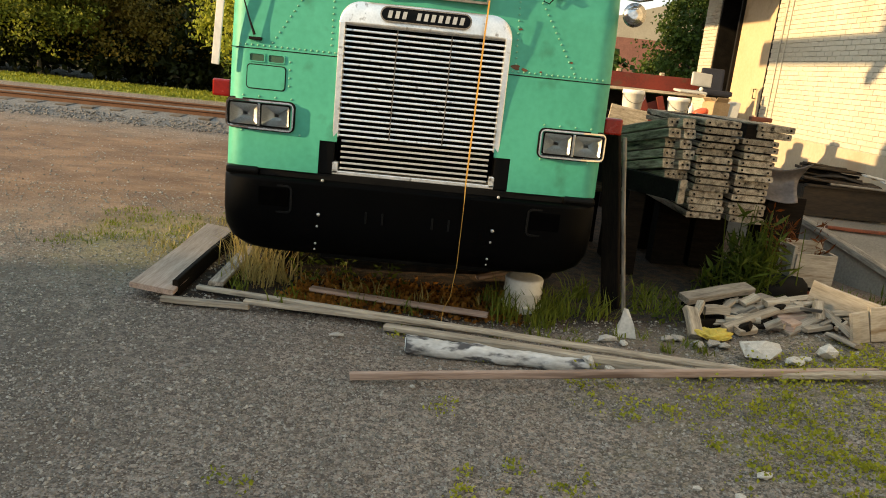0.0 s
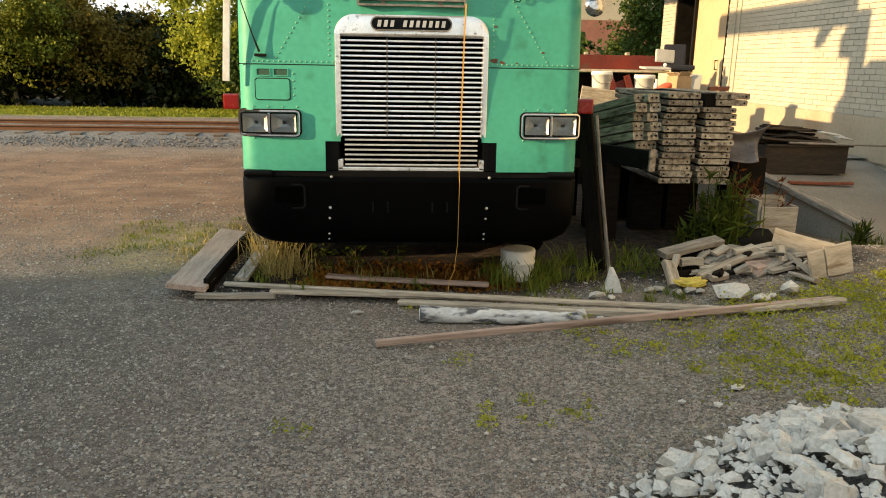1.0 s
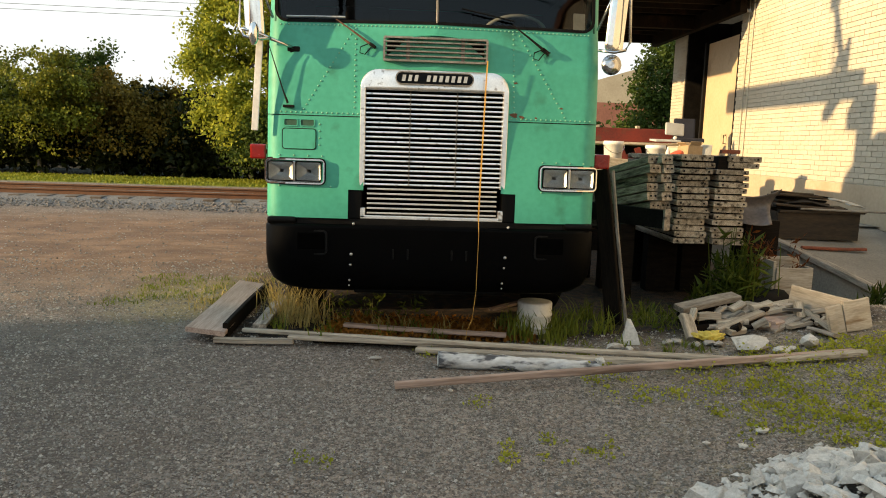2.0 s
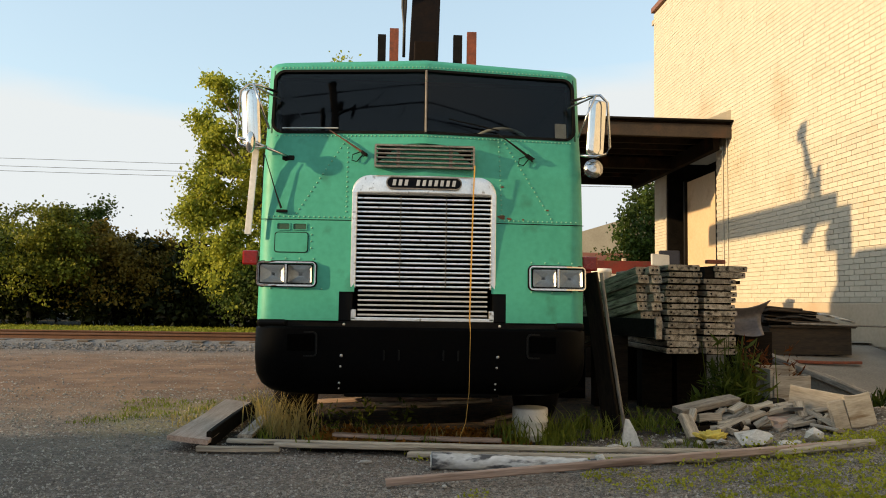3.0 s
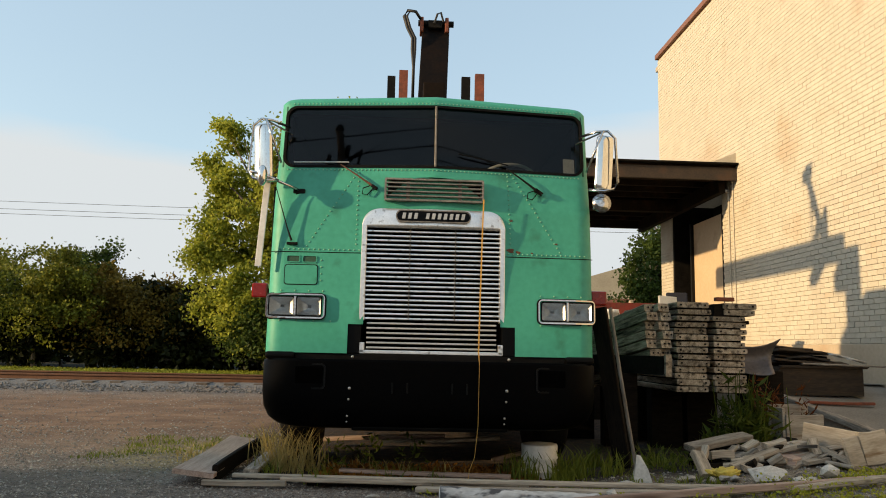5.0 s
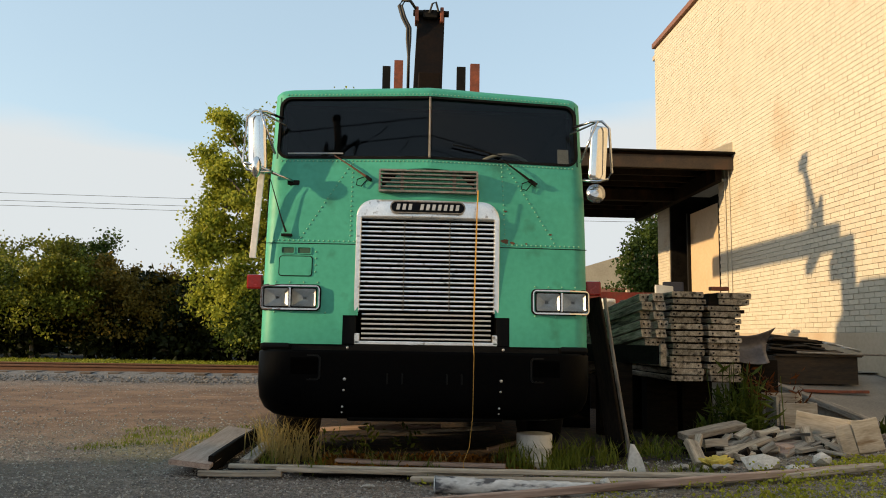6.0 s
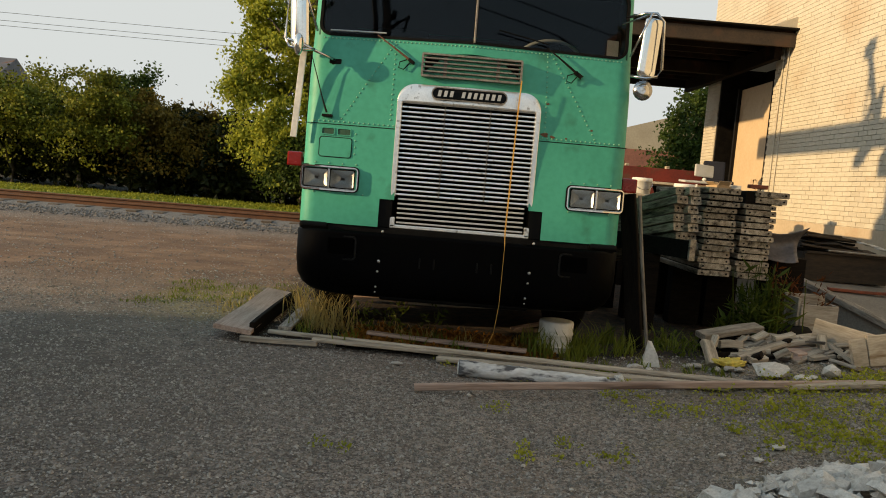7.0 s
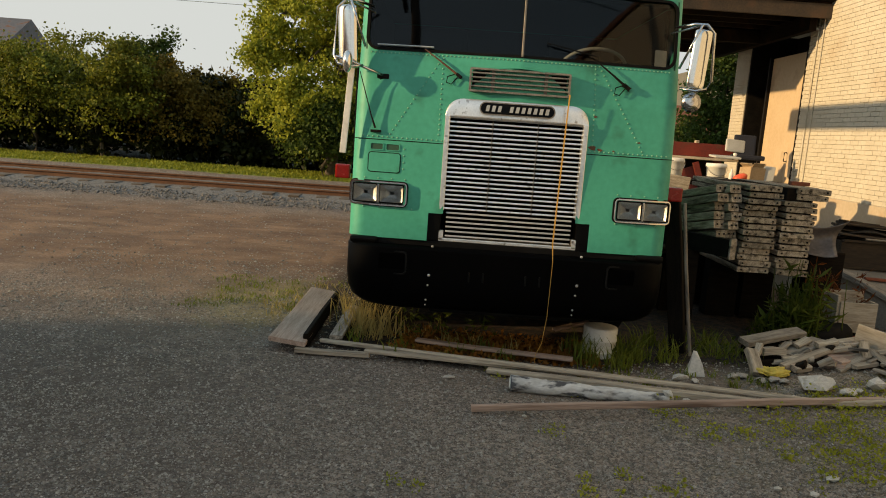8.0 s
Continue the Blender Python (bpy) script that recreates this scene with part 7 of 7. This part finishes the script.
part("cheek_plate", boxed((1.0, -0.04, 1.12), (0.32, 0.03, 0.45), Euler((0, radians(-20), 0)).to_matrix().to_4x4(), bevel=0.006), M_REDPAINT, trailer)
part("lower_beam", boxed((0.0, 0.0, 0.86), (3.2, 0.10, 0.16), bevel=0.01), M_REDPAINT, trailer)
for x in (0.35, 1.05):
    tagged(part("clamp", boxed((2.7 + x, 7.60, 1.78), (0.06, 0.10, 0.045), bevel=0.008), M_WOODPALE), "small pale offcut on the trailer's rail", "offcut")
for x, y, z, h in ((2.74, 5.4, 1.26, 0.25), (3.35, 5.4, 1.22, 0.25)):
    bk = thing("bucket", (x, y, z), "dirty white plastic bucket on the bench", "bucket")
    part("bucket_body", lathe(bmesh.new(), [(0.118, 0.0), (0.123, 0.01), (0.136, h - 0.06), (0.146, h - 0.055), (0.146, h - 0.03), (0.14, h), (0.125, h), (0.115, 0.03)], 24), M_WHITE, bk, smooth=True)
    part("handle", tube(bmesh.new(), [(0.146 * math.cos(radians(a)), -0.02 - 0.13 * math.sin(radians(a)), h - 0.05 - 0.12 * math.sin(radians(a))) for a in range(0, 181, 20)], 0.004, 5), M_CHROME, bk, "thin wire handle")
shelf = thing("clutter_shelf", (3.0, 5.4, 0), "rough timber bench carrying buckets", "bench")
part("bench_top", boxed((0.0, 0, 1.19), (1.5, 0.5, 0.06), bevel=0.004), M_WOODDARK, shelf)
part("riser", boxed((-0.26, 0, 1.24), (0.34, 0.34, 0.04)), M_WOODDARK, shelf)
for x in (-0.65, 0.65):
    part("bench_leg", boxed((x, 0, 0.58), (0.08, 0.3, 1.16)), M_WOODDARK, shelf)
board((2.36, 5.05, 1.10), (2.86, 5.05, 1.04), 0.035, 0.22, M_WOODPALE, "pale broad board on edge before the buckets", name="broad_board")
tagged(part("bench_block", boxed((2.6, 5.05, 0.52), (0.4, 0.2, 1.05), bevel=0.01), M_WOODDARK), "dark timber block under the broad board", "block")
chair = thing("office_chair", (4.05, 7.05, 1.525), "old office chair with pale grey back and seat", "chair")
part("seat", boxed((-0.03, -0.10, 0.035), (0.42, 0.34, 0.035), Euler((radians(3), 0, 0)).to_matrix().to_4x4(), bevel=0.016), M_GREYFAB, chair)
part("backrest", boxed((0.15, 0.0, 0.225), (0.33, 0.045, 0.205), Euler((radians(-8), radians(3), radians(8))).to_matrix().to_4x4(), bevel=0.022), M_GREYFAB, chair)
part("back_post", tube(bmesh.new(), [(0.15, 0.03, 0.0), (0.15, 0.03, 0.2)], 0.015, 8), M_DARK, chair)
part("knob", lathe(bmesh.new(), [(0.005, 0), (0.03, 0.005), (0.03, 0.03), (0.005, 0.035)], 12, Matrix.Translation((0.15, -0.03, 0.085)) @ Euler((radians(90), 0, 0)).to_matrix().to_4x4()), M_WHITE, chair, "white knob", smooth=True)
chair2 = thing("office_chair", (4.47, 7.35, 1.525), "old office chair with dark navy cloth back", "chair")
part("backrest", boxed((0.02, 0.05, 0.22), (0.36, 0.07, 0.40), Euler((radians(-6), 0, radians(-6))).to_matrix().to_4x4(), bevel=0.03), M_NAVY, chair2)
part("seat", boxed((0.0, -0.18, 0.05), (0.44, 0.40, 0.08), bevel=0.03), M_NAVY, chair2)
part("back_post", tube(bmesh.new(), [(0.02, 0.10, 0.0), (0.02, 0.09, 0.2)], 0.015, 8), M_DARK, chair2)
red = bmesh.new()
bmesh.ops.create_icosphere(red, subdivisions=3, radius=0.5)
for v in red.verts:
    v.co = Vector((3.0 + v.co.x * 0.16 + v.co.z * 0.05, 3.6 + v.co.y * 0.14, 1.352 + v.co.z * (0.11 + 0.05 * v.co.x)))
tagged(part("orange_jug", red, M_ORANGE, smooth=True), "orange-red plastic jug lying on the table", "jug")
bm = lathe(bmesh.new(), [(0.024, 0), (0.027, 0.01), (0.027, 0.08), (0.012, 0.11), (0.011, 0.14)], 14, Matrix.Translation((2.93, 3.7, 1.302)))
tagged(part("bottle", bm, M_WHITE, smooth=True), "small white plastic bottle on the table", "bottle")
bm = bmesh.new()
box(bm, (3.54, 4.6, 1.385), (0.22, 0.22, 0.17), Euler((0, 0, radians(15))).to_matrix().to_4x4(), bevel=0.006, jitter=0.012)
for k in range(4):
    a = radians(15 + 90 * k)
    m = Euler((0, 0, a)).to_matrix().to_4x4() @ Euler((radians(28 + 9 * k), 0, 0)).to_matrix().to_4x4()
    box(bm, Vector((3.54, 4.6, 1.485)) + Vector((0.11 * math.sin(a), -0.11 * math.cos(a), 0.0)), (0.17, 0.006, 0.09), m)
tagged(part("cardboard_box", bm, M_CARD), "open crushed brown cardboard box on the table", "box")
tagged(part("pale_box", boxed((3.735, 4.62, 1.395), (0.17, 0.2, 0.19), Euler((0, 0, radians(-12))).to_matrix().to_4x4(), bevel=0.006, jitter=0.01), M_GREYFAB), "pale grey box beside the cardboard", "box")
stand = thing("clutter_table", (3.35, 4.1, 0), "rough dark timber table under the boxes", "table")
part("table_top", boxed((0.0, 0.0, 1.28), (1.0, 1.4, 0.04)), M_WOODDARK, stand)
for x in (-0.4, 0.0):
    part("table_leg", boxed((x, 0, 0.63), (0.08, 0.08, 1.26)), M_WOODDARK, stand)

# ---- rubble heap ----
HX, HY = 1.65, -2.79
heap = thing("rubble_heap", (HX, HY, rise(HX, HY)), "heap of broken white stone on the gravel", "rubble heap")


def slab_mesh(seed):
    """A flat angular piece of broken concrete: an uneven polygon with chipped, sloping sides."""
    rg = random.Random(seed)
    bm = bmesh.new()
    n, h = rg.choice((4, 5, 5, 6)), rg.uniform(0.16, 0.40)
    lo, hi = [], []
    tilt = (rg.uniform(-0.15, 0.15), rg.uniform(-0.15, 0.15))
    for k in range(n):
        a = k * math.tau / n + rg.uniform(-0.35, 0.35)
        r = rg.uniform(0.34, 0.62)
        x, y = r * math.cos(a), r * math.sin(a) * rg.uniform(0.6, 1.0)
        g = rg.uniform(0.68, 0.96)
        lo.append(bm.verts.new((x, y, -h / 2 + rg.uniform(-0.04, 0.04))))
        hi.append(bm.verts.new((x * g, y * g, h / 2 + tilt[0] * x + tilt[1] * y + rg.uniform(-0.05, 0.05))))
    top, low = bm.verts.new((rg.uniform(-0.1, 0.1), rg.uniform(-0.1, 0.1), h * 0.58)), bm.verts.new((0, 0, -h * 0.55))
    for k in range(n):
        j = (k + 1) % n
        bm.faces.new((hi[k], hi[j], top))
        bm.faces.new((lo[j], lo[k], low))
        bm.faces.new((lo[k], lo[j], hi[j]))
        bm.faces.new((lo[k], hi[j], hi[k]))
    bmesh.ops.recalc_face_normals(bm, faces=bm.faces)
    me = bpy.data.meshes.new("stone")
    bm.to_mesh(me)
    bm.free()
    me.materials.append(M_STONE)
    return me


CHIPS = [slab_mesh(400 + i) for i in range(24)]
q = random.Random(33)
for k in range(300):
    a, d = q.uniform(0, math.tau), 0.72 * q.random() ** 0.66
    d *= 1 + 0.13 * math.sin(2 * a + 0.6) + 0.12 * math.sin(5 * a) + q.uniform(-0.06, 0.10)
    x, y = d * math.cos(a) * 1.18, d * math.sin(a) * 0.92
    z = 0.25 * max(0.0, 1 - d / 0.78) ** 0.8
    s = q.choice((0.06, 0.07, 0.08, 0.09, 0.11, 0.13, 0.16)) * q.uniform(0.85, 1.2) * (0.7 if d > 0.6 else 1.0)
    shared("stone", CHIPS[k % 24], heap, Matrix.Translation((x, y, z + 0.010 + 0.10 * x)) @ Euler((q.gauss(0, 0.33), q.gauss(0, 0.33), q.uniform(0, 6.3))).to_matrix().to_4x4() @ Matrix.Scale(s, 4))
chips = []
for k in range(3000):
    a, d = q.uniform(0, math.tau), 0.74 * q.random() ** 0.5
    d *= 1 + 0.13 * math.sin(2 * a + 0.6) + 0.12 * math.sin(5 * a) + q.uniform(-0.1, 0.16)
    chips.append((HX + d * math.cos(a) * 1.08, HY + d * math.sin(a) * 0.95, rise(HX + d * math.cos(a), HY) + 0.235 * max(0.0, 1 - d / 0.78) ** 0.8 + 0.004, q.uniform(0.008, 0.028)))
scatter_stones("stone_chips", chips, M_STONE, "small pale stone chips in the heap", "stone chips")
core = bmesh.new()
bmesh.ops.create_icosphere(core, subdivisions=3, radius=0.5)
for v in core.verts:
    v.co = Vector((v.co.x * 1.10, v.co.y * 0.92, 0.125 * v.co.x + max(-0.02, v.co.z * 0.24 + 0.03 * noise.noise(v.co * 6))))
part("rubble_core", core, M_BALLAST, heap, "grey grit between the stones")

# ---- distance ----
farb = thing("far_building", (15.0, 42.0, 0), "red-brown building with tan gabled upper storey", "building")
part("lower_wall", boxed((0, 3, 2.15), (16, 6, 4.3)), M_FARBRICK, farb)
bm = bmesh.new()
gv = [bm.verts.new((x, y, z)) for y in (0, 6) for x, z in ((-6.5, 4.3), (8, 4.3), (8, 5.0), (1.5, 7.2), (-6.5, 4.7))]
bm.faces.new(gv[:5])
bm.faces.new(gv[5:][::-1])
for k in range(5):
    j = (k + 1) % 5
    bm.faces.new((gv[j], gv[k], gv[5 + k], gv[5 + j]))
part("gable", bm, M_FARWALL, farb, "tan sided gable")
house = thing("house", (-31.5, 38.0, 0), "grey sided house half hidden by bushes", "house")
part("house_wall", boxed((0, 3, 2.2), (9, 6, 4.4)), M_GREYSIDE, house)
bm = bmesh.new()
hv = [bm.verts.new(p) for p in ((-5, -0.4, 4.4), (5, -0.4, 4.4), (5, 6.4, 4.4), (-5, 6.4, 4.4), (-5, 3, 6.6), (5, 3, 6.6))]
for f in ((0, 1, 5, 4), (2, 3, 4, 5), (0, 4, 3), (1, 2, 5), (3, 2, 1, 0)):
    bm.faces.new([hv[i] for i in f])
part("house_roof", bm, M_SHEET, house, "grey shingle roof")
fence = thing("rail_fence", (-5.6, 20.3, 0), "low grey rail fence in the shade of the trees", "fence")
for k in range(5):
    part("post", boxed((-2.4 + 1.2 * k, 0, 0.45), (0.09, 0.09, 0.9)), M_WOODDARK, fence)
for z in (0.35, 0.72):
    part("rail", boxed((0, -0.06, z), (5.2, 0.03, 0.09)), M_TIE, fence)
lines = [(7.15, 33.0), (7.45, 33.3), (7.9, 33.6)]
for k, (z, y) in enumerate(lines):
    pts = [(-70 + 7 * i, y, z + 0.9 * (((i - 10) / 10) ** 2)) for i in range(21)]
    tagged(part("power_line", tube(bmesh.new(), pts, 0.011, 5), M_WIRE), "thin black power line beyond the trees", "cable", "power lines")
for x in (-70, 70):
    pole = thing("utility_pole", (x, 33.4, 0), "grey wooden utility pole carrying the power lines", "utility pole")
    part("pole", tube(bmesh.new(), [(0, 0, -0.3), (0, 0, 10.8)], [0.17, 0.11], 12), M_POLE, pole, smooth=True)
    part("crossarm", boxed((0, 0, 8.6), (0.10, 1.8, 0.12)), M_POLE, pole)

# utility pole and wires behind the yard, seen in the windscreen
yard_pole = thing("utility_pole", (-1.98, -10.0, 0), "wooden utility pole with transformer and fuse arms", "utility pole")
LEAN = -0.27
on_pole = lambda dx, z, dy=0.0: Vector((LEAN * z + dx, dy, z))
part("pole", tube(bmesh.new(), [on_pole(0, -0.3), on_pole(0, 4.5), on_pole(0, 9.95)], [0.15, 0.12, 0.085], 14), M_POLE, yard_pole, smooth=True)
part("pole_cap", lathe(bmesh.new(), [(0.09, -0.05), (0.12, 0.0), (0.11, 0.08), (0.04, 0.12)], 14, Matrix.Translation(on_pole(0, 9.95))), M_WIRE, yard_pole, smooth=True)
part("bushing", tube(bmesh.new(), [on_pole(-0.30, 9.3), on_pole(-0.28, 8.6), on_pole(-0.20, 7.9)], [0.06, 0.055, 0.05], 10), M_WIRE, yard_pole, smooth=True)
for z in (9.15, 8.35):
    arm = part("fuse_arm", tube(bmesh.new(), [on_pole(0.0, z - 0.12), on_pole(0.30, z), on_pole(0.52, z + 0.04)], 0.035, 8), M_WIRE, yard_pole)
    part("fuse", tube(bmesh.new(), [on_pole(0.50, z + 0.10), on_pole(0.40, z - 0.22)], 0.035, 8), M_WIRE, arm)
    part("insulator", lathe(bmesh.new(), [(0.02, -0.10), (0.07, -0.08), (0.05, -0.03), (0.08, 0.0), (0.05, 0.05), (0.07, 0.09), (0.02, 0.12)], 14, Matrix.Translation(on_pole(0.16, z + 0.16))), M_WIRE, yard_pole, smooth=True)
part("transformer", lathe(bmesh.new(), [(0.02, -0.45), (0.21, -0.43), (0.22, -0.38), (0.22, 0.34), (0.24, 0.36), (0.22, 0.42), (0.05, 0.47)], 20, Matrix.Translation(on_pole(-0.42, 6.7))), M_WIRE, yard_pole, "dark transformer can", smooth=True)
for z, sag in ((9.72, 0.25), (9.20, 0.2)):
    pts = [(-45 + 3.75 * i, -10.02, z - 0.08 * (-45 + 3.75 * i + 4.5) + sag * ((i - 11) / 12) ** 2) for i in range(25)]
    tagged(part("service_wire", tube(bmesh.new(), pts, 0.016, 5), M_WIRE), "black service wire over the yard", "cable", "overhead service wires")
tagged(part("drop_wire", tube(bmesh.new(), [(-3.2, -10.0, 9.60), (-3.45, -10.0, 9.32), (-3.8, -10.0, 9.14), (-4.3, -10.0, 9.10)], 0.013, 5), M_WIRE), "thin drop wire looping to the pole", "cable", "overhead service wires")
tagged(part("drop_wire", tube(bmesh.new(), [(-2.7, -10.0, 9.04), (-2.75, -10.0, 8.82), (-2.9, -10.0, 8.60)], 0.013, 5), M_WIRE), "thin drop wire hanging from a service wire", "cable", "overhead service wires")
for x in (-45, 45):
    tall = 9.9 - 0.08 * (x + 4.5)
    pole = thing("utility_pole", (x, -10.02, 0), "grey wooden utility pole carrying the service wires", "utility pole")
    part("pole", tube(bmesh.new(), [(0, 0, -0.3), (0, 0, tall + 0.4)], [0.17, 0.11], 12), M_POLE, pole, smooth=True)
    part("crossarm", boxed((0, 0, tall - 0.3), (0.10, 1.8, 0.12)), M_POLE, pole)

# ---- nearest bricks of the wall, one by one ----
bk = bmesh.new()
box(bk, (0.008, 0, 0), (0.022, LENGTH - JOINT, COURSE - JOINT), bevel=0.002)
brick_me = bpy.data.meshes.new("brick")
bk.to_mesh(brick_me)
bk.free()
brick_me.materials.append(M_BRICK)
rng = random.Random(8)
for a, c, z0, z1 in bricks_near:
    shared("brick", brick_me, wall, pose(rng.uniform(-0.002, 0.001), (a + c) / 2, (z0 + z1) / 2))
